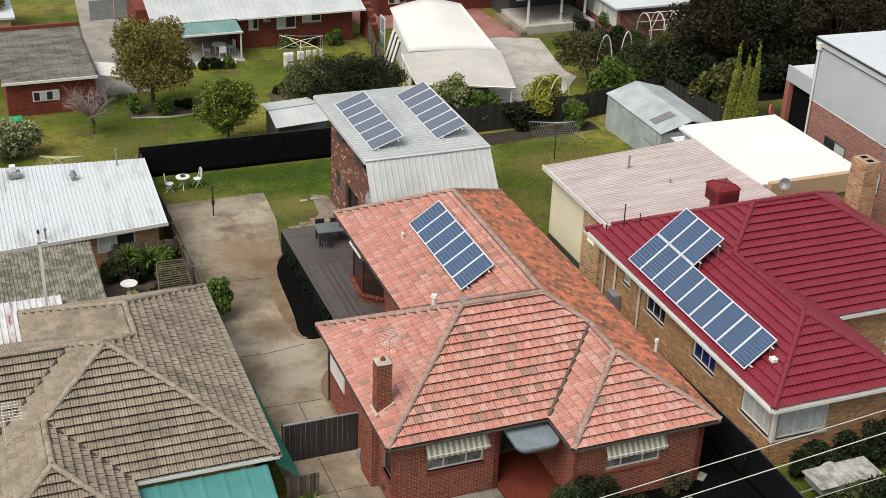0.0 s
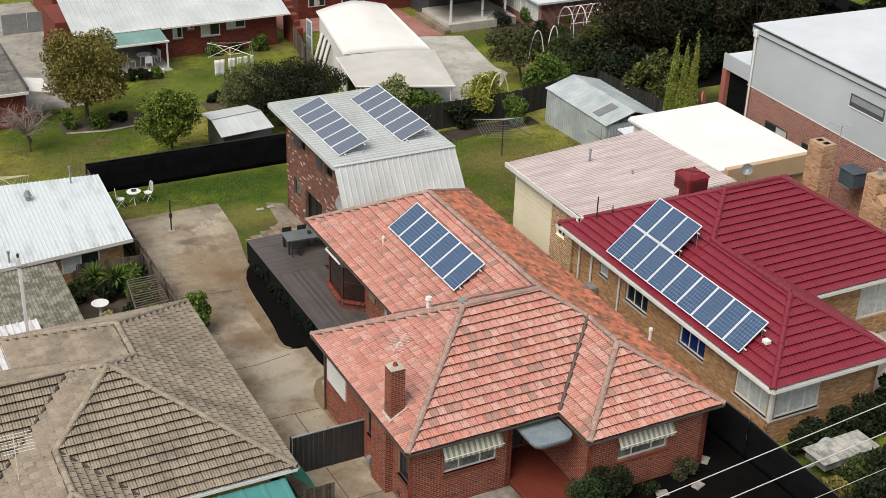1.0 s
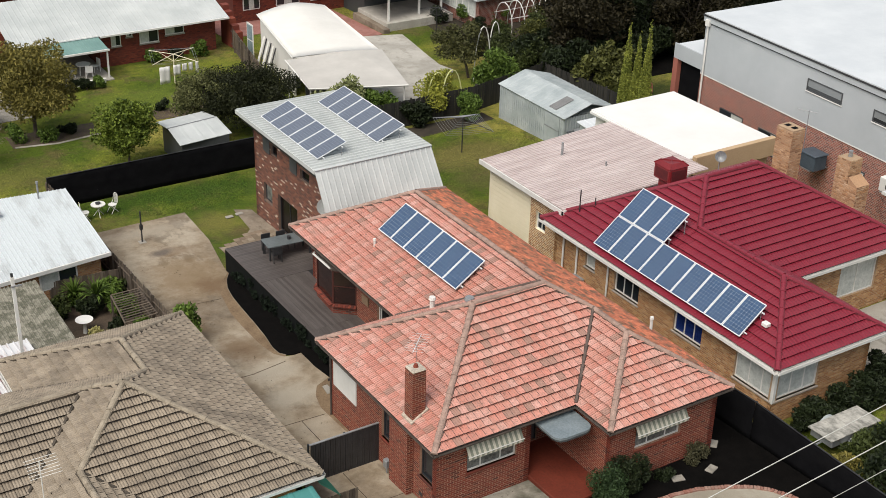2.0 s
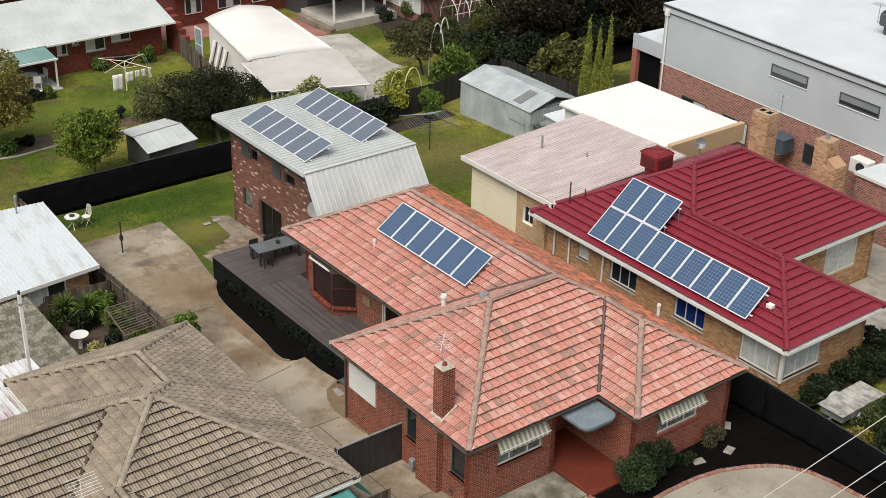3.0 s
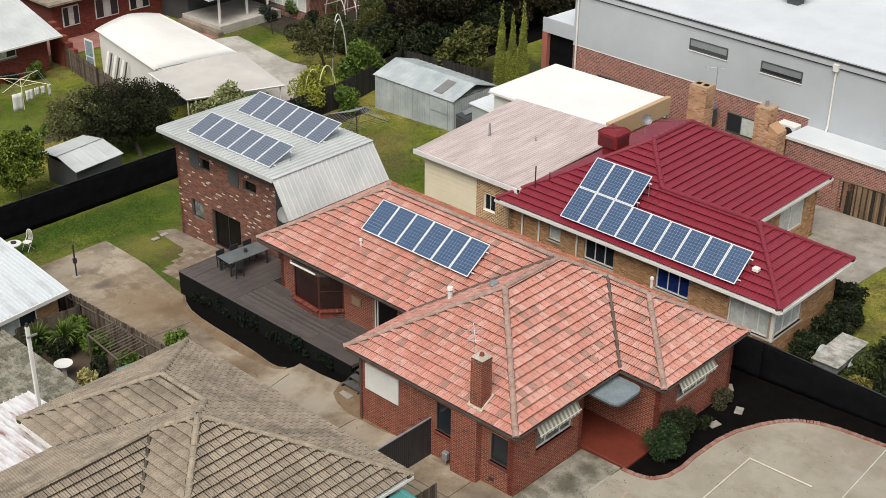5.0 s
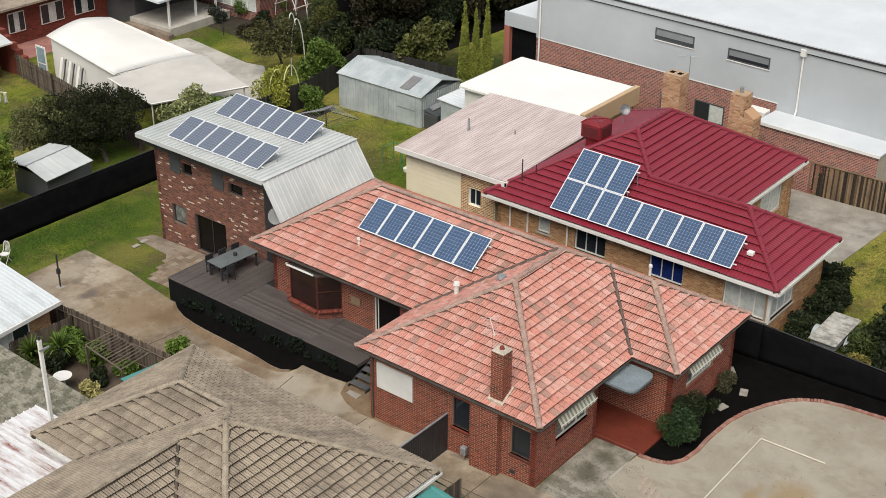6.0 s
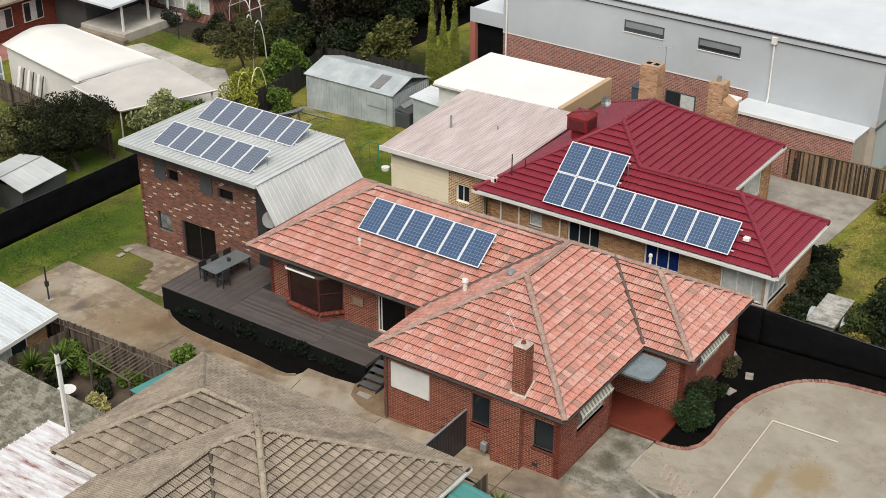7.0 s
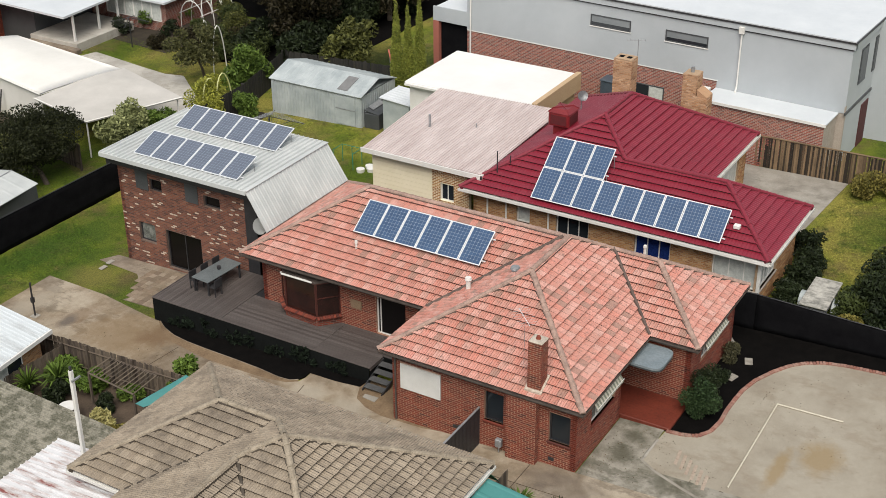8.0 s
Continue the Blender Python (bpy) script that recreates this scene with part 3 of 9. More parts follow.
def cells(us, zs, solid, depth0, depth1, m):
    """One connected slab over a grid, with openings where solid(u, z) is false."""
    bm = bmesh.new()
    fill = {(i, j) for i in range(len(us) - 1) for j in range(len(zs) - 1) if solid((us[i] + us[i + 1]) / 2, (zs[j] + zs[j + 1]) / 2)}
    made = {}

    def v(i, j, k):
        if (i, j, k) not in made:
            made[i, j, k] = bm.verts.new(m @ Vector((us[i], (depth0, depth1)[k], zs[j])))
        return made[i, j, k]

    for i, j in fill:
        bm.faces.new((v(i, j, 0), v(i + 1, j, 0), v(i + 1, j + 1, 0), v(i, j + 1, 0)))
        bm.faces.new((v(i, j + 1, 1), v(i + 1, j + 1, 1), v(i + 1, j, 1), v(i, j, 1)))
        for di, dj, a, b in ((-1, 0, (i, j + 1), (i, j)), (1, 0, (i + 1, j), (i + 1, j + 1)), (0, -1, (i, j), (i + 1, j)), (0, 1, (i + 1, j + 1), (i, j + 1))):
            if (i + di, j + dj) not in fill:
                bm.faces.new((v(*a, 0), v(*a, 1), v(*b, 1), v(*b, 0)))
    bmesh.ops.recalc_face_normals(bm, faces=bm.faces[:])
    return bm


def wall(name, house, p, q, z0, z1, material, holes=(), thick=0.22):
    """A wall with real openings: its outside face runs from p to q (x, y), outside on the right hand."""
    p, q = Vector((*p, 0)), Vector((*q, 0))
    d = q - p
    length = d.length
    d.normalize()
    nrm = Vector((d.y, -d.x, 0))
    m = Matrix((d, -nrm, Vector((0, 0, 1)))).transposed().to_4x4()
    m.translation = p
    us = sorted({0.0, length, *(min(max(h[k], 0), length) for h in holes for k in (0, 1))})
    zs = sorted({z0, z1, *(min(max(h[k], z0), z1) for h in holes for k in (2, 3))})
    part(name, cells(us, zs, lambda u, z: not any(h[0] < u < h[1] and h[2] < z < h[3] for h in holes), 0, thick, m), material, house)
    return m


def window(house, m, u0, u1, z0, z1, frame_mat, glass=None, bars=(0.5,), sill=None, depth=0.09, transom=None, name="window"):
    """A window in the opening of a wall whose pose wall() returned: frame, glass, mullions at the given shares, sill."""
    fw = 0.06
    bm = cells([u0, u0 + fw, u1 - fw, u1], [z0, z0 + fw, z1 - fw, z1], lambda u, z: not (u0 + fw < u < u1 - fw and z0 + fw < z < z1 - fw), depth, depth + 0.07, m)
    fr = part(name, bm, frame_mat, house)
    edges = [u0 + fw] + [u0 + (u1 - u0) * s for s in bars] + [u1 - fw]
    for s in bars:
        part("mullion", box(u0 + (u1 - u0) * s - 0.025, u0 + (u1 - u0) * s + 0.025, depth + 0.005, depth + 0.065, z0 + fw, z1 - fw, m=m), frame_mat, fr)
    if transom:
        zt = z0 + (z1 - z0) * transom
        part("transom", box(u0 + fw, u1 - fw, depth + 0.002, depth + 0.06, zt - 0.02, zt + 0.02, m=m), frame_mat, fr)
    for a, b in zip(edges, edges[1:]):
        part("pane", box(a + 0.01, b - 0.01, depth + 0.03, depth + 0.04, z0 + fw, z1 - fw, m=m), glass or GLASS_DARK, fr)
    if sill:
        part("sill", box(u0 - 0.05, u1 + 0.05, -0.06, depth, z0 - 0.08, z0, 0.01, m=m), sill, fr)
    return fr


def gutter(house, points, material, size=0.12, name="gutter"):
    """A gutter along a run of eave points, each leg a part."""
    for a, b in zip(points, points[1:]):
        a, b = Vector(a), Vector(b)
        d = (b - a).normalized()
        n = Vector((d.y, -d.x, 0))
        m = Matrix((d, n, Vector((0, 0, 1)))).transposed().to_4x4()
        m.translation = a
        bm = bmesh.new()
        ln = (b - a).length
        k = size
        section = [(-0.03, 0.0), (-0.03, -k - 0.09), (-0.015, -k - 0.09), (-0.015, -k), (k, -k), (k, 0.0), (k - 0.015, 0.0), (k - 0.015, -k + 0.015), (-0.015, -k + 0.015), (-0.015, 0.0)]
        ends = [[bm.verts.new(m @ Vector((u, yy, zz))) for yy, zz in section] for u in (-0.02, ln + 0.02)]
        for i in range(len(section)):
            j = (i + 1) % len(section)
            bm.faces.new((ends[0][i], ends[0][j], ends[1][j], ends[1][i]))
        bm.faces.new(ends[0][::-1])
        bm.faces.new(ends[1])
        bmesh.ops.recalc_face_normals(bm, faces=bm.faces[:])
        part(name, bm, material, house)


def sheet_roof(house, name, p00, p10, p11, p01, material, pitch=0.3, rib=0.03, thick=0.04):
    """A sheet-metal roof plane: corners in turn; the ribs run from the first edge (p00 to p10) to the opposite one."""
    a, b, c, d = (Vector(p) for p in (p00, p10, p11, p01))
    n = max(2, round((b - a).length / pitch))
    up = (b - a).cross(d - a).normalized()
    if up.z < 0:
        up = -up
    verts, faces = [], []
    prof = []
    for i in range(n):
        prof += [(i / n, 0), ((i + 0.72) / n, 0), ((i + 0.80) / n, rib), ((i + 0.92) / n, rib)]
    prof.append((1, 0))
    for s, h in prof:
        lo, hi = a.lerp(b, s), d.lerp(c, s)
        verts += [lo + up * h, hi + up * h, lo - up * thick, hi - up * thick]
    for i in range(len(prof) - 1):
        k = 4 * i
        faces += [(k, k + 4, k + 5, k + 1), (k + 2, k + 3, k + 7, k + 6), (k, k + 2, k + 6, k + 4), (k + 1, k + 5, k + 7, k + 3)]
    k = 4 * (len(prof) - 1)
    faces += [(0, 1, 3, 2), (k, k + 2, k + 3, k + 1)]
    bm = bmesh.new()
    vs = [bm.verts.new(v) for v in verts]
    for f in faces:
        bm.faces.new([vs[i] for i in f])
    bmesh.ops.recalc_face_normals(bm, faces=bm.faces[:])
    return part(name, bm, material, house)


# ---- ground ----
def ground_sheet():
    ys = [-3000, -40, *range(-38, 74, 2), 75, 3000]
    xs = [-3000, -60, -30, 0, 30, 60, 3000]
    verts = [(x, y, g(y)) for y in ys for x in xs]
    k = len(xs)
    faces = [(j * k + i, j * k + i + 1, (j + 1) * k + i + 1, (j + 1) * k + i) for j in range(len(ys) - 1) for i in range(k - 1)]
    ob = new("ground", mesh_of("ground", verts, faces, GRASS))
    return tagged(ob, "patchy green lawn ground falling gently to the back", "ground", kind="structure")


ground_sheet()


def paving(name, points, material, label, category="paving", lift=0.03):
    return single(name, slab(points, lift), material, label, category, kind="structure")


paving("driveway", [(-2.75, -6), (0.35, -6), (0.35, 6.0), (0.21, 6.7), (0.18, 8.6), (0.42, 9.5), (0.8, 10.15), (1.55, 10.5), (1.45, 11.6), (1.48, 12.9), (1.15, 12.88), (0.73, 12.98), (0.46, 13.4), (0.34, 14.2), (0.31, 14.9), (0.34, 16.6), (0.42, 17.8), (0.79, 19.7), (1.3, 20.8), (2.0, 21.6), (2.05, 22.2), (2.7, 25.5), (2.95, 29.3), (-2.3, 29.2), (-2.75, 21)], CONCRETE, "stained brownish concrete driveway running past the house to the back lawn", "driveway")
BED_EDGE = [(2.0, 21.5), (1.62, 20.9), (1.3, 20.1), (1.13, 19.2), (1.02, 18.0), (0.92, 16.4), (0.8, 15.0), (0.64, 13.9), (0.66, 13.35), (0.85, 13.05)]
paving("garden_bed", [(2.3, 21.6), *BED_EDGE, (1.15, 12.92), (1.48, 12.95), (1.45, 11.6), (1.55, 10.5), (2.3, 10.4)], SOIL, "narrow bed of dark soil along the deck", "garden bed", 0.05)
paving("earth_strip", [(2.0, 21.6), (1.3, 20.8), (0.79, 19.7), (0.42, 17.8), (0.34, 16.6), (0.31, 14.9), (0.34, 14.2), (0.46, 13.4), (0.73, 12.98), *BED_EDGE[::-1]], EARTH_WET, "strip of bare damp earth between driveway and bed", "soil", 0.028)
paving("earth_strip", [(2.3, 10.4), (1.55, 10.5), (0.8, 10.15), (0.42, 9.5), (0.18, 8.6), (0.21, 6.7), (0.35, 6.0), (0.6, 6.0), (0.6, 8.3), (2.3, 8.5)], EARTH_WET, "bare damp earth at the foot of the deck steps", "soil", 0.022)
ek = tagged(new("bed_edging"), "thin grey edging strip round the deck bed", "edging", kind="structure")
part("strip", tube([(x, y, g(y) + 0.04) for x, y in BED_EDGE], 0.018, sides=4), PAVERS, ek)
paving("step_slab", [(0.87, 9.35), (1.2, 9.36), (1.2, 10.0), (0.97, 9.98)], CONCRETE_PALE, "pale concrete slab at the foot of the deck steps", "slab", 0.05)
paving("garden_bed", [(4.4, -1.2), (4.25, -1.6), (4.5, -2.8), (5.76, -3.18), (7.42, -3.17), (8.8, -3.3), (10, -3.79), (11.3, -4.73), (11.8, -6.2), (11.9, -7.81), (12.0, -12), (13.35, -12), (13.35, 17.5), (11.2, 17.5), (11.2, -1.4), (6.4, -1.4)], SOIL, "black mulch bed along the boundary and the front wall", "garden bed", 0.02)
paving("forecourt", [(1.7, -6), (1.7, -2.2), (2.14, -1.49), (3.4, -1.5), (4.25, -1.57), (4.5, -2.8), (5.76, -3.18), (7.42, -3.17), (8.8, -3.3), (10, -3.79), (11.3, -4.73), (11.8, -6.2), (11.9, -7.81), (12.0, -14), (-2.7, -14), (-2.7, -6)], GRAVEL, "sandy grey exposed-aggregate forecourt with ochre stains", "forecourt", 0.035)
paving("front_path", [(0.35, -6), (1.7, -6), (1.7, -2.2), (2.14, -1.49), (3.4, -1.5), (4.3, -1.5), (4.3, 0.3), (0.35, 0.3)], MOSSY_PATH, "weathered concrete path before the front wall", "path", 0.04)
paving("studio_paving", [(2.75, 22.0), (6.1, 22.0), (6.1, 27.8), (5.3, 28.3), (5.0, 25.6), (3.6, 24.0), (2.75, 24.4)], PAVERS, "old brick and concrete paving beside the studio", "paving", 0.03)
paving("side_driveway", [(20.0, -0.9), (22.3, -1.0), (29.6, -1.5), (29.8, 3.1), (30.1, 7.0), (26.7, 7.0), (26.7, 3.1), (19.6, 3.1)], CONCRETE_PALE, "grey concrete drive beside the red-roofed house", "driveway")
paving("back_driveway", [(20.5, 36.5), (25.2, 38.8), (28.2, 42.5), (28.0, 44.0), (28.5, 46.6), (29.2, 49.8), (29.6, 51.8), (26.9, 52.8), (24.0, 53.0), (21.5, 42.8)], CONCRETE_BACK, "pale concrete drive beside the carport", "driveway", 0.05)
paving("red_paving", [(24.0, 52.9), (28.4, 52.6), (28.4, 61.0), (24.0, 61.0)], FADED_RED, "faded red concrete paving", "paving", 0.04)
paving("red_paving", [(17.8, 57.5), (24.2, 57.5), (24.2, 75), (17.8, 75)], FADED_RED, "faded red concrete paving", "paving", 0.04)
paving("rear_drive", [(-3.4, 48.0), (0.6, 48.0), (2.3, 60.0), (2.3, 75.0), (-1.6, 75.0), (-2.6, 60.0)], CONCRETE_PALE, "pale concrete driveway beside the brick garage", "driveway", 0.03)
paving("yard_earth", [(-7.2, 14.0), (-2.9, 14.0), (-2.9, 23.0), (-7.2, 23.0)], EARTH, "bare earth of a small enclosed garden", "soil", 0.02)

def joint(points, width=0.016):
    """A dark expansion joint in the concrete."""
    ob = tagged(new("paving_joint"), "dark expansion joint in the concrete", "joint", kind="structure")
    part("strip", tube([(x, y, g(y) + 0.031) for x, y in points], width, sides=4), EARTH, ob)


for pts in ([(-2.7, 19.5), (-1.2, 19.42), (0.6, 19.25)], [(-2.75, 12.4), (-1.0, 12.33), (0.6, 12.6)], [(-2.75, 8.2), (0.1, 8.1)], [(-0.95, 4.2), (-0.9, 8.1)], [(-2.75, 2.0), (0.3, 2.0)], [(-1.2, -6), (-1.2, 4.2)]):
    joint(pts)


# ---- the terracotta house ----
def plane(points, rule):
    return [(x, y, rule(x, y)) for x, y in points]


def red_roofed_house():
    """The main house: clay brick walls under a hipped terracotta roof."""
    house = thing("house", "red brick house with weathered terracotta tiled hip roof", "house")
    e, p = 2.95, 0.59
    front = lambda x, y: e + p * y
    left = lambda x, y: e + p * x
    back = lambda x, y: e + p * (8.5 - y)
    right = lambda x, y: e + p * (11.7 - x)
    bay_l = lambda x, y: e + p * (x - 5.96)
    bay_f = lambda x, y: e + p * (y + 1.97)
    rear_l = lambda x, y: e + p * (x - 3.51)
    rear_b = lambda x, y: e + p * (17.84 - y)
    faces = [
        plane([(0, 0), (5.96, 0), (8.83, 2.87), (7.6, 4.1), (7.45, 4.25), (4.25, 4.25)], front),
        plane([(5.96, -1.97), (11.7, -1.97), (8.83, 0.9)], bay_f),
        plane([(5.96, 0), (5.96, -1.97), (8.83, 0.9), (8.83, 2.87)], bay_l),
        plane([(0, 8.5), (0, 0), (4.25, 4.25)], left),
        plane([(3.51, 17.84), (3.51, 8.5), (7.605, 4.405), (7.605, 13.745)], rear_l),
        plane([(0, 8.5), (4.25, 4.25), (7.6, 4.25), (7.605, 4.405), (3.51, 8.5)], back),
        plane([(11.7, -1.97), (11.7, 2.87), (8.83, 2.87), (8.83, 0.9)], right),
        plane([(11.7, 2.87), (11.7, 17.84), (7.605, 13.745), (7.605, 4.1), (8.83, 2.87)], right),
        plane([(11.7, 17.84), (3.51, 17.84), (7.605, 13.745)], rear_b),
    ]
    marseille = TileKind("roof_tile", 0.30, 0.345, [(0, 0.012), (0.085, 0.012), (0.1, -0.018), (0.115, 0.012), (0.19, 0.018), (0.205, -0.014), (0.22, 0.012), (0.278, 0.018), (0.286, -0.04), (0.3, -0.04)], 0.10, TERRACOTTA)
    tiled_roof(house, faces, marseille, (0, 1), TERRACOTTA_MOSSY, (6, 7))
    cap = cap_mesh("ridge_cap", CAP_GREY, 0.11, 0.085)
    top = e + p * 4.25
    z_bay = e + p * 2.87
    z_rear = e + p * 4.095
    for a, b in [((0, 0, e), (4.25, 4.25, top)), ((0, 8.5, e), (4.25, 4.25, top)), ((4.25, 4.25, top), (7.5, 4.25, top)), ((5.96, -1.97, e), (8.83, 0.9, z_bay)), ((11.7, -1.97, e), (8.83, 0.9, z_bay)), ((8.83, 0.9, z_bay), (8.83, 2.87, z_bay)), ((8.83, 2.87, z_bay), (7.5, 4.25, top)), ((7.605, 4.3, z_rear), (7.605, 13.745, z_rear)), ((3.51, 17.84, e), (7.605, 13.745, z_rear)), ((11.7, 17.84, e), (7.605, 13.745, z_rear))]:
        ridge(house, cap, a, b, bedding=BED_GREY, wide=0.122)
    # valley trays
    for a, b in [((5.96, 0, e + 0.1), (8.83, 2.87, z_bay + 0.1)), ((3.51, 8.5, e + 0.1), (7.5, 4.5, z_rear + 0.08))]:
        part("valley_tray", tube([a, b], 0.075, sides=6), BED_GREY, house)
    gutter(house, [(0, 8.5, e), (0, 0, e)], GUTTER_BROWN, 0.065)
    gutter(house, [(0, 0, e), (5.96, 0, e), (5.96, -1.97, e), (11.7, -1.97, e), (11.7, 17.84, e), (3.51, 17.84, e), (3.51, 8.5, e), (0, 8.5, e)], GUTTER_BROWN, 0.065)
    soffit = bmesh.new()
    prism([(0.03, 0.03, 2.84), (5.99, 0.03, 2.84), (5.99, -1.94, 2.84), (11.67, -1.94, 2.84), (11.67, 17.8, 2.84), (3.54, 17.8, 2.84), (3.54, 8.47, 2.84), (0.03, 8.47, 2.84)], 0.03, soffit)
    part("soffit", soffit, WHITE_PAINT, house)

    def side(name, a, b, z0, holes=(), brick=BRICK_RED):
        m = wall(name, house, a, b, z0, 2.82, MORTAR_RED, holes)
        bricks("brickwork", house, a, b, z0, 2.8, brick, holes)
        return m
    w1 = [(1.25, 3.35, 1.4, 2.3)]
    m = side("front_wall", (0.35, 0.35), (4.3, 0.35), -0.2, w1)
    window(house, m, *w1[0], WHITE_PAINT, GLASS_MID, (0.3, 0.7), BRICK_RED)
    w2 = [(1.15, 3.3, 1.45, 2.3)]
    m = side("bay_wall", (6.35, -1.6), (11.35, -1.6), -0.2, w2)
    window(house, m, *w2[0], WHITE_PAINT, GLASS_MID, (0.3, 0.7), BRICK_RED)
    side("porch_wall", (6.35, 2.0), (6.35, -1.6), -0.2)
    side("porch_side", (4.3, 0.35), (4.3, 2.0), -0.2)
    m = side("porch_back", (4.3, 2.0), (6.35, 2.0), -0.2, [(0.06, 1.55, 0.3, 2.6)])
    part("front_door", box(4.36, 5.85, 2.1, 2.15, 0.3, 2.6), DARK_TRIM, house, "dark screen door and side light in the porch")
    for x in (4.36, 5.25, 5.8):
        part("door_frame", box(x, x + 0.06, 2.06, 2.1, 0.3, 2.6), DARK_METAL, house)
    wl = [(0.35, 2.15, 1.3, 2.42), (4.0, 4.8, 1.12, 2.4), (6.65, 7.5, 1.12, 2.36)]
    m = side("side_wall", (0.35, 8.1), (0.35, 0.35), -0.35, wl)
    window(house, m, *wl[1], DARK_METAL, GLASS_DARK, (), BRICK_RED)
    window(house, m, *wl[2], DARK_METAL, GLASS_DARK, (), BRICK_RED)
    part("white_panel", box(0.3, 0.38, 5.97, 7.73, 1.32, 2.42), WHITE_PAINT, house, "blank white sheet over a window opening")
    side("inner_wall", (4.4, 8.1), (0.35, 8.1), -0.4)
    wr = [(1.35, 3.95, 0.55, 2.4), (5.9, 7.35, 0.42, 2.42), (7.95, 8.9, 1.3, 2.35)]
    m = side("deck_wall", (4.4, 17.4), (4.4, 8.1), -0.6, wr)
    window(house, m, *wr[1], WHITE_PAINT, ROOM_DARK, (0.12,))
    window(house, m, *wr[2], DARK_METAL, ROOM_DARK, ())
    side("rear_wall", (11.35, 17.4), (4.4, 17.4), -0.8)
    side("east_wall", (11.35, -1.6), (11.35, 17.4), -0.8)
    # the chimney breast and stack
    PALE_CAP = mat_mottled("pale_chimney_mortar", (0.36, 0.31, 0.25), (0.58, 0.52, 0.44), 4, 16, 0.85)
    part("chimney_breast", box(0.06, 0.36, 1.85, 3.05, -0.1, 2.85), MORTAR_RED, house)
    bricks("chimney_brickwork", house, (0.06, 3.05), (0.06, 1.85), -0.1, 2.83, BRICK_RED)
    bricks("chimney_brickwork", house, (0.06, 1.85), (0.36, 1.85), -0.1, 2.83, BRICK_RED)
    bricks("chimney_brickwork", house, (0.36, 3.05), (0.06, 3.05), -0.1, 2.83, BRICK_RED)
    st = part("chimney", box(0.22, 0.74, 1.78, 2.3, 2.85, 5.1), MORTAR_RED, house)
    for a, b in [((0.22, 2.3), (0.22, 1.78)), ((0.22, 1.78), (0.74, 1.78)), ((0.74, 1.78), (0.74, 2.3)), ((0.74, 2.3), (0.22, 2.3))]:
        bricks("stack_brickwork", house, a, b, 2.9, 5.1, BRICK_RED)
    part("chimney_cap", box(0.2, 0.76, 1.76, 2.32, 5.1, 5.19, 0.045), PALE_CAP, st)
    part("chimney_pot", tube([(0.48, 2.04, 5.15), (0.48, 2.04, 5.22), (0.48, 2.04, 5.3)], 0.11, sides=10, taper=0.6), BRICK_RED, st)
    return house


red_roofed_house()


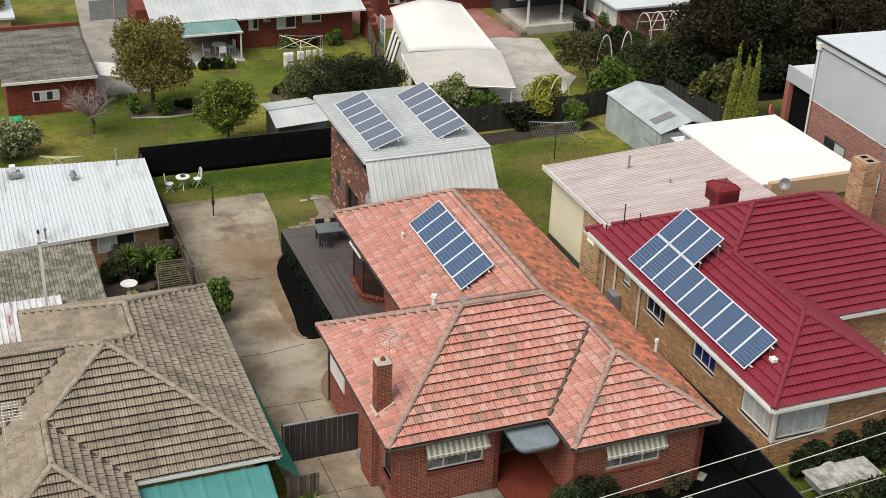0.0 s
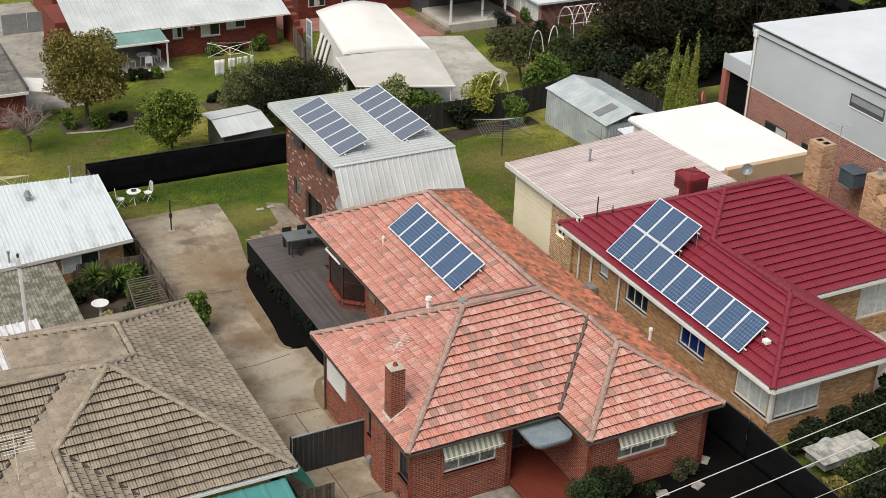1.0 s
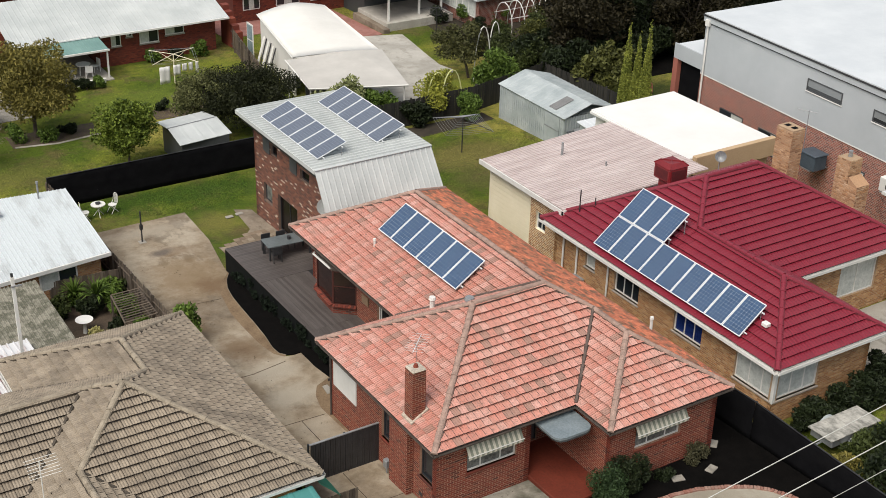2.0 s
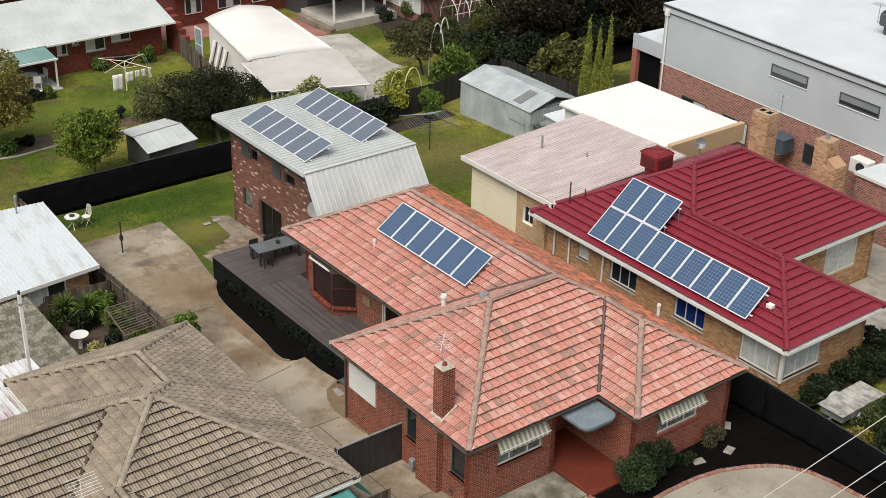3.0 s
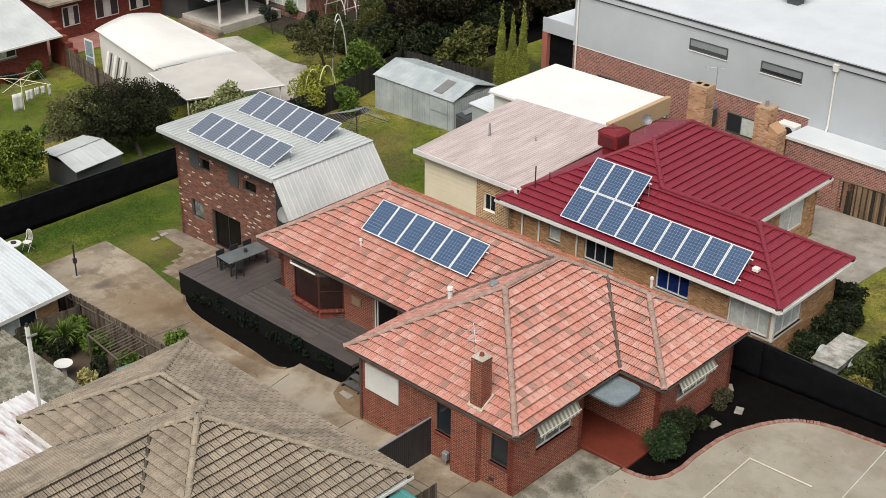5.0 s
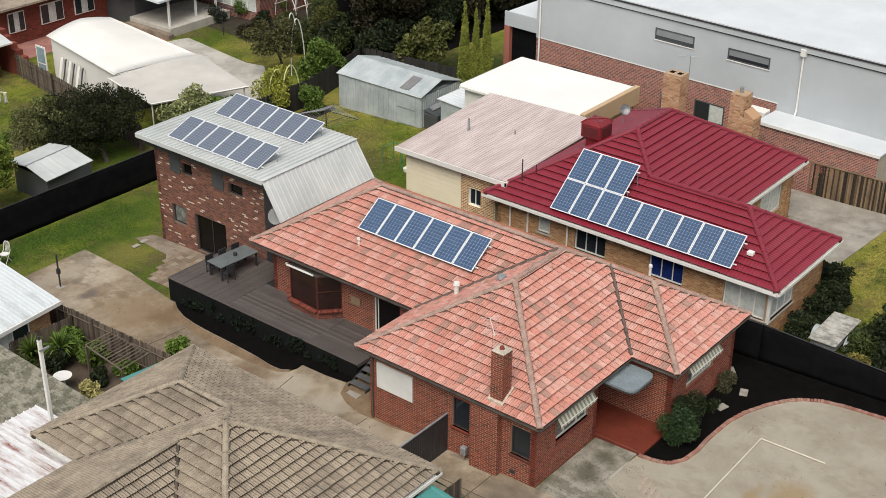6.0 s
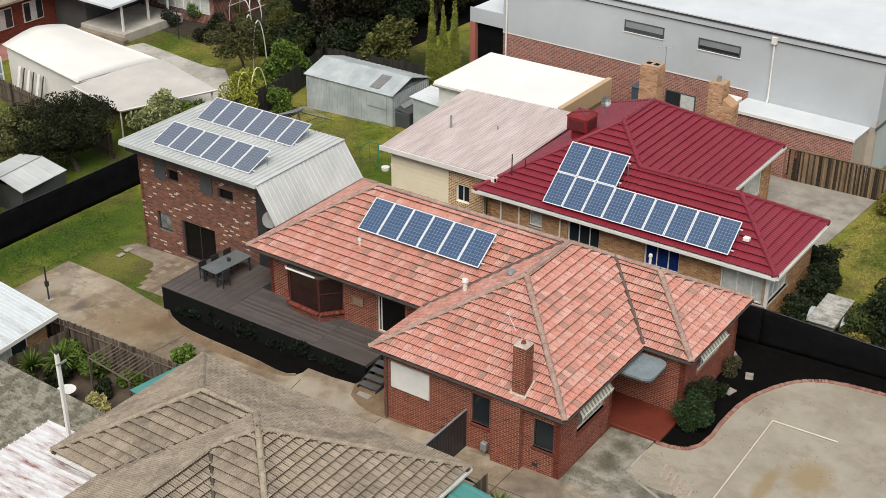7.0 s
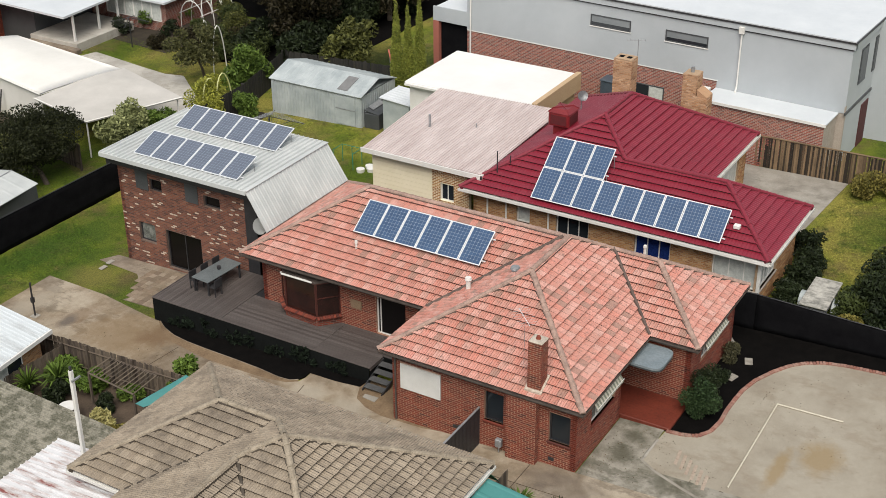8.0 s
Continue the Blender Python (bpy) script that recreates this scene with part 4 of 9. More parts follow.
# ---- the house with the dark red roof ----
def crimson_house():
    house = thing("house", "cream brick house with dark red tile roof and white gutters", "house")
    e, p = 3.04, 0.58
    left = lambda x, y: e + p * (x - 13.8)
    wing_f = lambda x, y: e + p * (y + 2.1)
    wing_r = lambda x, y: e + p * (19.95 - x)
    rear_f = lambda x, y: e + p * (y - 2.8)
    rear_r = lambda x, y: e + p * (27 - x)
    rear_b = lambda x, y: e + p * (12.9 - y)
    faces = [
        plane([(13.8, 5.87), (13.8, -2.1), (16.87, 0.97), (16.87, 5.87)], left),
        plane([(13.8, 12.9), (13.8, 5.87), (16.87, 5.87), (18.85, 7.85)], left),
        plane([(13.8, -2.1), (19.95, -2.1), (16.87, 0.97)], wing_f),
        plane([(19.95, -2.1), (19.95, 2.8), (16.87, 5.87), (16.87, 0.97)], wing_r),
        plane([(19.95, 2.8), (27, 2.8), (21.95, 7.85), (18.85, 7.85), (16.87, 5.87)], rear_f),
        plane([(27, 2.8), (27, 12.9), (21.95, 7.85)], rear_r),
        plane([(27, 12.9), (13.8, 12.9), (18.85, 7.85), (21.95, 7.85)], rear_b),
    ]
    kind = TileKind("roof_tile", 0.33, 0.37, [(0, 0.0), (0.08, 0.014), (0.165, 0.0), (0.245, 0.014), (0.33, 0.0)], 0.085, RED_TILE, False)
    tiled_roof(house, faces, kind, (2, 0))
    cap = cap_mesh("ridge_cap", CAP_RED, 0.095, 0.075)
    zw, zr = e + p * 3.07, e + p * 5.05
    for a, b in [((13.8, -2.1, e), (16.87, 0.97, zw)), ((19.95, -2.1, e), (16.87, 0.97, zw)), ((16.87, 0.97, zw), (16.87, 5.87, zw)), ((16.87, 5.87, zw), (18.85, 7.85, zr)), ((18.85, 7.85, zr), (21.95, 7.85, zr)), ((27, 2.8, e), (21.95, 7.85, zr)), ((27, 12.9, e), (21.95, 7.85, zr)), ((13.8, 12.9, e), (18.85, 7.85, zr))]:
        ridge(house, cap, a, b, bedding=BED_RED, wide=0.125)
    gutter(house, [(13.8, 12.9, e), (13.8, -2.1, e), (19.95, -2.1, e), (19.95, 2.8, e), (27, 2.8, e), (27, 12.9, e)], WHITE_PAINT, 0.13)
    soffit = prism([(13.83, -2.07, 2.93), (19.92, -2.07, 2.93), (19.92, 2.83, 2.93), (26.97, 2.83, 2.93), (26.97, 12.87, 2.93), (13.83, 12.87, 2.93)], 0.03)
    part("soffit", soffit, WHITE_PAINT, house)

    def side(name, a, b, z0, holes=(), n=True):
        m = wall(name, house, a, b, z0, 2.92, MORTAR_WARM, holes)
        if n:
            bricks("brickwork", house, a, b, z0, 2.9, BRICK_CREAM, holes)
        return m
    wl = [(2.3, 3.0, 1.75, 2.6), (4.35, 6.0, 1.5, 2.6), (8.25, 9.95, 1.5, 2.6), (11.9, 13.98, 1.25, 2.65)]
    m = side("side_wall", (14.3, 12.4), (14.3, -1.65), -0.5, wl)
    for i, h in enumerate(wl):
        window(house, m, *h, WHITE_PAINT, (GLASS_DARK if i == 1 else GLASS_BLUE) if i in (1, 2) else GLASS_PALE, (0.35, 0.68) if i else (), MORTAR)
    wf = [(0.07, 2.4, 1.25, 2.65)]
    m = side("front_wall", (14.3, -1.65), (19.5, -1.65), -0.2, wf)
    window(house, m, *wf[0], WHITE_PAINT, GLASS_PALE, (0.4, 0.7), MORTAR)
    part("corner_post", box(14.25, 14.4, -1.7, -1.55, 1.17, 2.9, 0.01), WHITE_PAINT, house)
    side("wing_wall", (19.5, -1.65), (19.5, 3.2), -0.2)
    wp = [(3.6, 6.0, 0.9, 2.6)]
    m = side("rear_front_wall", (19.5, 3.2), (26.6, 3.2), -0.3, wp)
    window(house, m, *wp[0], WHITE_PAINT, GLASS_PALE, (0.5,))
    side("east_wall", (26.6, 3.2), (26.6, 12.4), -0.5)
    side("back_wall", (26.6, 12.4), (14.3, 12.4), -0.7, n=False)
    return house


crimson_house()


# ---- the brown-roofed house ----
def brown_house():
    house = thing("house", "neighbouring house with a brown concrete tiled roof and white gutter", "house")
    e, p = 2.3, 0.5
    right = lambda x, y: e + p * (-3.3 - x)
    front = lambda x, y: e + p * (y - 1.75)
    back = lambda x, y: e + p * (14 - y)
    back_l = lambda x, y: e + p * (x + 10.7)
    north = lambda x, y: e + p * (11.55 - y)
    bay_r = lambda x, y: e + p * (-8.2 - x)
    bay_f = lambda x, y: e + p * (y + 0.7)
    west = lambda x, y: e + p * (x + 13.1)
    wing = lambda x, y: e + p * (y - 3.95)
    faces = [
        plane([(-8.2, 1.75), (-3.3, 1.75), (-8.2, 6.65), (-10.65, 4.2)], front),
        plane([(-3.3, 1.75), (-3.3, 7.85), (-7, 7.85), (-8.2, 6.65)], right),
        plane([(-3.3, 7.85), (-3.3, 14), (-7, 10.3), (-7, 7.85)], right),
        plane([(-3.3, 14), (-10.7, 14), (-7, 10.3)], back),
        plane([(-10.7, 14), (-10.7, 11.55), (-7, 7.85), (-7, 10.3)], back_l),
        plane([(-7, 7.85), (-8.2, 6.65), (-9.3, 7.75), (-9.3, 10.15)], north),
        plane([(-9.3, 7.75), (-20, 7.75), (-20, 11.55), (-10.7, 11.55), (-9.3, 10.15)], north),
        plane([(-8.2, 1.75), (-8.2, -0.7), (-10.65, 1.75), (-10.65, 4.2)], bay_r),
        plane([(-8.2, -0.7), (-13.1, -0.7), (-10.65, 1.75)], bay_f),
        plane([(-13.1, -0.7), (-10.65, 1.75), (-10.65, 4.2), (-12.85, 4.2), (-13.1, 3.95)], west),
        plane([(-10.65, 4.2), (-8.2, 6.65), (-9.3, 7.75), (-12.85, 4.2)], west),
        plane([(-13.1, 3.95), (-9.3, 7.75), (-20, 7.75), (-20, 3.95)], wing),
    ]
    kind = TileKind("roof_tile", 0.30, 0.345, [(0, 0.016), (0.05, 0.024), (0.085, 0.01), (0.1, -0.004), (0.115, 0.01), (0.15, 0.024), (0.185, 0.01), (0.2, -0.004), (0.215, 0.01), (0.25, 0.024), (0.28, 0.01), (0.295, -0.006)], 0.115, BROWN_TILE, False)
    tiled_roof(house, faces, kind, (0,))
    cap = cap_mesh("ridge_cap", CAP_BROWN, 0.11, 0.085)
    za, zb, zc, zw = e + p * 4.9, e + p * 3.7, e + p * 2.45, e + p * 3.8
    for a, b in [((-3.3, 1.75, e), (-8.2, 6.65, za)), ((-7, 7.85, zb), (-8.2, 6.65, za)), ((-7, 7.85, zb), (-7, 10.3, zb)), ((-3.3, 14, e), (-7, 10.3, zb)), ((-10.7, 14, e), (-7, 10.3, zb)), ((-10.65, 4.2, zc), (-8.2, 6.65, za)), ((-10.65, 1.75, zc), (-10.65, 4.2, zc)), ((-8.2, -0.7, e), (-10.65, 1.75, zc)), ((-13.1, -0.7, e), (-10.65, 1.75, zc)), ((-9.3, 7.75, zw), (-8.2, 6.65, za)), ((-20, 7.75, zw), (-9.3, 7.75, zw))]:
        ridge(house, cap, a, b, bedding=BED_BROWN, wide=0.135)
    for a, b in [((-8.2, 1.75, e), (-10.65, 4.2, zc)), ((-13.1, 3.95, e), (-9.3, 7.75, zw)), ((-10.7, 11.55, e), (-7, 7.85, zb))]:
        part("valley_tray", tube([Vector(a) + Vector((0, 0, 0.05)), Vector(b) + Vector((0, 0, 0.05))], 0.08), BED_BROWN, house)
    gutter(house, [(-13.1, -0.7, e), (-8.2, -0.7, e), (-8.2, 1.75, e), (-3.3, 1.75, e), (-3.3, 14, e), (-10.7, 14, e), (-10.7, 11.55, e), (-20, 11.55, e)], WHITE_PAINT, 0.11)
    part("soffit", prism([(-13.07, -0.67, 2.19), (-8.23, -0.67, 2.19), (-8.23, 1.78, 2.19), (-3.33, 1.78, 2.19), (-3.33, 13.97, 2.19), (-10.67, 13.97, 2.19), (-10.67, 11.5, 2.19), (-20, 11.5, 2.19), (-20, 4, 2.19), (-13.07, 4, 2.19)], 0.03), WHITE_PAINT, house)
    for nm, a, b in [("front_wall", (-8.6, 2.3), (-3.8, 2.3)), ("side_wall", (-3.8, 2.3), (-3.8, 13.5)), ("back_wall", (-3.8, 13.5), (-10.2, 13.5)), ("bay_side", (-8.6, -0.2), (-8.6, 2.3)), ("bay_front", (-12.6, -0.2), (-8.6, -0.2)), ("back_side", (-10.2, 13.5), (-10.2, 11.1)), ("north_wall", (-10.2, 11.1), (-20, 11.1))]:
        wall(nm, house, a, b, -0.8, 2.17, BRICK_CREAM)
    return house


brown_house()


# ---- the two-storey brick studio at the back ----
def studio():
    house = thing("studio", "two-storey clinker brick studio with a pale sheet-metal mansard roof", "building")
    z = 4.93
    sheet_roof(house, "flat_roof", (11.45, 18.75, z), (11.45, 27.3, z), (5.26, 27.3, z), (5.26, 18.75, z), METAL_LIGHT, 0.28, 0.08, 0.05)
    part("fascia", box(5.22, 5.27, 18.75, 27.32, z - 0.18, z + 0.02), METAL_LIGHT, house)
    part("fascia", box(5.27, 11.45, 27.3, 27.34, z - 0.18, z + 0.02), METAL_LIGHT, house)
    part("fascia", box(11.45, 11.5, 18.75, 27.32, z - 0.18, z + 0.02), METAL_LIGHT, house)
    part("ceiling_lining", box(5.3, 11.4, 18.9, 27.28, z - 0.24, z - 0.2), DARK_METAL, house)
    # dark strip painted for the shadow gap below the fascia
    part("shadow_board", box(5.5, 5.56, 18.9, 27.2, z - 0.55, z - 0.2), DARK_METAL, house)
    sheet_roof(house, "steep_roof", (5.26, 17.7, 3.2), (11.55, 17.7, 3.2), (11.45, 18.75, z + 0.02), (5.26, 18.75, z + 0.02), METAL_LIGHT, 0.3, 0.035, 0.05)
    part("flashing", box(5.24, 11.47, 18.66, 18.86, z + 0.005, z + 0.05, 0.01), METAL_LIGHT, house)
    hl = [(0.95, 1.95, 0.3, 1.28), (2.6, 4.75, -0.75, 1.25), (1.9, 2.65, 3.15, 3.75), (5.15, 6.1, 3.1, 3.65)]
    m = wall("side_wall", house, (6.1, 27.1), (6.1, 18.9), -1.3, 4.6, MORTAR_DARK, hl)
    bricks("brickwork", house, (6.1, 27.1), (6.1, 19.55), -1.2, 4.02, BRICK_MIX, hl)
    # black band over the wall top paints the eave's shadow
    part("eave_board", box(6.06, 6.095, 19.55, 27.1, 4.02, 4.6), DARK_METAL, house, "black band painted for the shadow under the eave")
    # flat black panel in place of the dark corner recess's shade
    part("corner_board", box(6.04, 6.1, 18.9, 19.54, -1.2, 4.6), DARK_METAL, house)
    for y in (26.0, 23.0):
        part("timber_panel", box(6.06, 6.085, y - 0.75, y, 3.1, 4.2), DARK_TRIM, house)
    for i, h in enumerate(hl):
        window(house, m, *h, DARK_METAL, GLASS_MID if i == 0 else ROOM_DARK, (0.5,) if i == 1 else (), None, 0.12)
    wall("front_wall", house, (6.1, 18.9), (11.2, 18.9), -1.3, 4.6, DARK_TRIM)
    wall("back_wall", house, (11.2, 27.1), (6.1, 27.1), -1.3, 4.6, MORTAR_DARK)
    bricks("brickwork", house, (11.2, 27.1), (6.1, 27.1), -1.2, 4.6, BRICK_MIX)
    wall("east_wall", house, (11.2, 18.9), (11.2, 27.1), -1.3, 4.6, MORTAR_DARK)
    return house


studio()


# ---- the cream extension and the white-roofed garage ----
def extension():
    house = thing("extension", "cream-walled rear extension with a faded pinkish corrugated roof", "building")
    sheet_roof(house, "roof", (14.35, 18.75, 3.6), (22.9, 19.35, 3.75), (23.3, 12.2, 3.75), (14.45, 12.05, 3.62), ROOF_PINK, 8.6, 0.001, 0.05)
    part("fascia", box(14.3, 14.36, 12.0, 18.8, 3.38, 3.62), WHITE_PAINT, house)
    part("fascia", prism([(14.3, 12.0, 3.6), (14.9, 12.0, 3.6), (14.9, 12.06, 3.6), (14.3, 12.06, 3.6)], 0.2), WHITE_PAINT, house)
    m = wall("side_wall", house, (14.75, 18.4), (14.75, 12.9), -1.0, 3.42, CREAM_PAINT, [(3.9, 4.65, 1.6, 2.5)])
    window(house, m, 3.9, 4.65, 1.6, 2.5, WHITE_PAINT, GLASS_DARK, (0.5,))
    wall("back_wall", house, (22.8, 18.4), (14.75, 18.4), -1.0, 3.42, CREAM_PAINT)
    return house


extension()


def garage():
    house = thing("garage", "garage with a flat creamy white roof and tan parapet", "garage")
    part("roof", box(24.1, 30.0, 14.5, 22.3, 3.05, 3.2, 0.02), ROOF_WHITE, house)
    part("parapet", box(24.4, 30.0, 14.2, 14.5, 2.3, 3.32, 0.02), TAN_PAINT, house)
    part("wall", box(24.3, 29.8, 14.5, 22.1, -1.2, 3.05), TAN_PAINT, house)
    part("side_cladding", box(24.27, 24.3, 14.5, 22.1, -1.2, 2.98), WHITE_PAINT, house, "white painted side wall")
    part("back_cladding", box(24.27, 29.8, 22.1, 22.13, -1.2, 2.98), WHITE_PAINT, house, "white painted back wall")
    return house


garage()


# ---- the tall grey house ----
GREY = pose(31.75, -0.3, 0, 0, 0, -2.6)


def grey_house():
    """Built in its own axes: y along the long wall, x into the house."""
    house = thing("house", "two-storey grey rendered house with red brick below and a white roof", "house")
    house.matrix_world = GREY
    L = 23.6
    part("upper_wall", box(0, 0.25, 0, L, 3.5, 6.6), GREY_RENDER, house)
    part("lower_wall", box(0.03, 0.25, 0, L, -1.5, 3.5), MORTAR, house)
    part("upper_wall", box(0.002, 0.2, 0.05, 7.25, 3.1, 3.498), GREY_RENDER, house)
    part("front_wall", box(0.25, 9, 0, 0.25, -0.5, 6.6), GREY_RENDER, house)
    part("back_wall", box(0.25, 12, L - 0.25, L, -1.5, 6.6), GREY_RENDER, house)
    part("fascia", box(-0.12, 0.25, -0.12, L + 0.1, 6.66, 7.0), GREY_RENDER, house)
    part("gutter_line", box(-0.06, 0.2, -0.06, L, 6.585, 6.66), DARK_METAL, house)
    part("roof_edge", box(-0.17, 12, -0.17, L + 0.14, 6.98, 7.06), DARK_METAL, house)
    part("roof", box(-0.1, 12, -0.1, L + 0.08, 7.06, 7.12), METAL_WHITE, house)
    part("annex_wall", box(-2.0, 0, 0.4, 7.2, -0.5, 3.0), MORTAR, house)
    part("annex_roof", box(-2.08, 0, 0.32, 7.28, 3.0, 3.1, 0.01), METAL_WHITE, house)
    return house


grey_house()


# ---- the white-roofed cottage at the side ----
def cottage():
    house = thing("cottage", "low cottage with a pale corrugated iron roof", "house")
    sheet_roof(house, "roof", (-12, 21.6, 1.3), (-3.3, 22.5, 1.3), (-3.3, 28.6, 2.0), (-12, 29.5, 2.0), METAL_COTTAGE, 0.2, 0.035, 0.04)
    part("wall", prism([(-12, 21.95, 1.24), (-3.7, 22.8, 1.24), (-3.7, 28.2, 1.24), (-12, 28.2, 1.24)], 2.5), MORTAR_WARM, house)
    bricks("brickwork", house, (-12, 21.95), (-3.7, 22.8), -1.1, 1.2, BRICK_CREAM, [(5.4, 7.2, 0.1, 0.95)])
    bricks("brickwork", house, (-3.7, 22.8), (-3.7, 28.2), -1.2, 1.2, BRICK_RED)
    return house


cottage()


# ---- beyond the back fence ----
def back_house():
    house = thing("house", "red brick house with a pale sheet roof behind the back fence", "house")
    zb = -2.2
    part("wall", box(7.6, 16.2, 55.6, 63, zb - 0.3, 0.35), BRICK_RED, house)
    part("wall", box(1.0, 7.6, 58.5, 63, zb - 0.3, 0.35), BRICK_RED, house)
    sheet_roof(house, "roof", (1.5, 54.9, 0.35), (17, 54.9, 0.35), (17, 60.5, 1.9), (1.5, 60.5, 1.9), METAL_LIGHT, 0.4, 0.02)
    sheet_roof(house, "patio_roof", (3.2, 53.0, 0.05), (7.4, 53.0, 0.05), (7.4, 55.0, 0.3), (3.2, 55.0, 0.3), PATIO_GREEN, 0.3, 0.03)
    return house


back_house()


def brick_garage():
    house = thing("garage", "red brick garage with an old cement sheet roof", "garage")
    part("wall", box(-8.9, -3.6, 45.6, 54.5, -2.2, 0.55), BRICK_RED, house)
    sheet_roof(house, "roof", (-9.1, 45.3, 0.55), (-3.5, 45.3, 0.55), (-3.5, 54.7, 0.85), (-9.1, 54.7, 0.85), ASBESTOS_DARK, 0.9, 0.02)
    return house


brick_garage()


def carport():
    house = thing("carport", "long white carport with a curved roof and lower grey awning", "carport")
    left = [Vector((16.2, 43.0, 1.12)), Vector((18.0, 52.15, 1.2))]
    right = [Vector((21.9, 41.9, 1.07)), Vector((23.45, 52.5, 0.98))]
    n, k = 14, 10
    verts, faces = [], []
    for low in (0.0, 0.09):
        for j in range(k + 1):
            t = j / k
            a, b = left[0].lerp(left[1], t), right[0].lerp(right[1], t)
            for i in range(n + 1):
                u = i / n
                rise = (0.06 + 0.42 * t) * (1 - abs(2 * u - 1) ** 1.5)
                p = a.lerp(b, u)
                verts.append((p.x, p.y, p.z + rise - low))
    w = n + 1
    top = (k + 1) * w
    for j in range(k):
        for i in range(n):
            q = j * w + i
            faces += [(q, q + 1, q + w + 1, q + w), (top + q, top + q + w, top + q + w + 1, top + q + 1)]
    for i in range(n):
        for q in (i, k * w + i):
            faces.append((q, q + 1, top + q + 1, top + q))
    for j in range(k):
        for q in (j * w, j * w + n):
            faces.append((q, q + w, top + q + w, top + q))
    part("roof", mesh_of("roof", verts, faces, CARPORT_WHITE, True), None, house)
    part("awning", prism([(14.75, 37.95, 0.85), (20.55, 35.8, 0.8), (22.05, 41.8, 1.08), (20.3, 42.1, 1.2), (18.6, 42.4, 1.22), (15.5, 42.8, 1.08)], 0.08), CARPORT_GREY, house)
    part("awning_edge", tube([(15.5, 42.8, 1.1), (14.75, 37.95, 0.86), (20.55, 35.8, 0.81)], 0.05, sides=4), WHITE_PAINT, house)
    part("side_wall", prism([(16.35, 43.2, 1.05), (16.45, 43.2, 1.05), (18.2, 52.0, 1.1), (18.1, 52.0, 1.1)], 3.0), CARPORT_WHITE, house)
    part("gutter", tube([left[0] - Vector((0.06, 0, 0.05)), left[1] - Vector((0.06, 0, 0.05))], 0.05, sides=5), WHITE_PAINT, house)
    part("end_wall", prism([(17.0, 42.9, 0.95), (21.6, 41.95, 0.9), (21.62, 42.05, 0.9), (17.02, 43.0, 0.95)], 2.7), DARK_TRIM, house)
    for x, y in ((14.9, 38.1), (20.4, 36.1), (15.65, 42.6), (17.7, 37.1), (21.9, 41.7), (22.6, 46.5), (23.3, 51.5)):
        part("post", tube([(x, y, g(y) - 0.1), (x, y, 0.8)], 0.05), WHITE_PAINT, house)
    return house


carport()


def garden_shed():
    house = thing("shed", "galvanised sheet-metal garden shed with a low gable roof", "shed")
    part("wall", box(25.4, 29.2, 26.3, 32.9, -1.4, 1.0), METAL_SHED, house)
    sheet_roof(house, "roof", (25.3, 33.0, 1.0), (25.3, 26.2, 1.0), (27.3, 26.2, 1.6), (27.3, 33.0, 1.6), METAL_SHED, 0.4, 0.02)
    sheet_roof(house, "roof", (29.3, 26.2, 1.0), (29.3, 33.0, 1.0), (27.3, 33.0, 1.6), (27.3, 26.2, 1.6), METAL_SHED, 0.4, 0.02)
    return house


garden_shed()


# ---- solar panels ----
def cell_material(name, a, b, c, d):
    n = Nodes(name)
    k = n.ramp(n.chance(), [(0.0, a), (0.6, b), (1.0, a)])
    k = n.mix(0.35, k, n.ramp(n.noise(40, 3, 0.7), [(0.3, c), (0.7, d)]))
    n.b.inputs["Specular IOR Level"].default_value = 1.0
    return n.done(k, 0.22)


CELLS = cell_material("solar_cells", (0.028, 0.062, 0.13), (0.042, 0.088, 0.175), (0.022, 0.05, 0.11), (0.06, 0.11, 0.205))
# base colour greyed and lightened to paint the sky's reflection in the studio panels
CELLS_SKY = cell_material("grey_solar_cells", (0.10, 0.12, 0.16), (0.125, 0.147, 0.19), (0.085, 0.102, 0.145), (0.16, 0.18, 0.225))
ALLOY = mat_mottled("white_anodised_frame", (0.72, 0.74, 0.76), (0.82, 0.84, 0.85), 2, 20, 0.35, 0.1)
BACKSHEET = mat_mottled("panel_backing", (0.17, 0.215, 0.29), (0.23, 0.28, 0.36), 2, 20, 0.3)


def solar_panel(label, material, width=0.99, length=1.64):
    """One panel: x across, y up its slope, its lower left corner at the origin."""
    panel = thing("solar_panel", label, "solar panel", "solar panels")
    f = 0.036
    me = cells([0, f, width - f, width], [0, f, length - f, length], lambda u, z: not (f < u < width - f and f < z < length - f), 0, 0.04, Matrix(((1, 0, 0, 0), (0, 0, 1, 0), (0, 1, 0, 0), (0, 0, 0, 1))))
    part("frame", me, ALLOY, panel)
    part("backing", box(f, width - f, f, length - f, 0.008, 0.03), BACKSHEET, panel)
    verts, faces = [], []
    cw, ch = (width - 2 * f - 0.02) / 6, (length - 2 * f - 0.02) / 10
    for i in range(6):
        for j in range(10):
            x, y = f + 0.01 + i * cw + 0.005, f + 0.01 + j * ch + 0.005
            k = len(verts)
            a, b, c = x + cw - 0.01, y + ch - 0.01, 0.018
            verts += [(x + c, y, 0.034), (a - c, y, 0.034), (a, y + c, 0.034), (a, b - c, 0.034), (a - c, b, 0.034), (x + c, b, 0.034), (x, b - c, 0.034), (x, y + c, 0.034)]
            faces.append(tuple(range(k, k + 8)))
    tagged(part("cell_grid", mesh_of("cell_grid", verts, faces, material), None, panel), kind="stuff")
    return panel


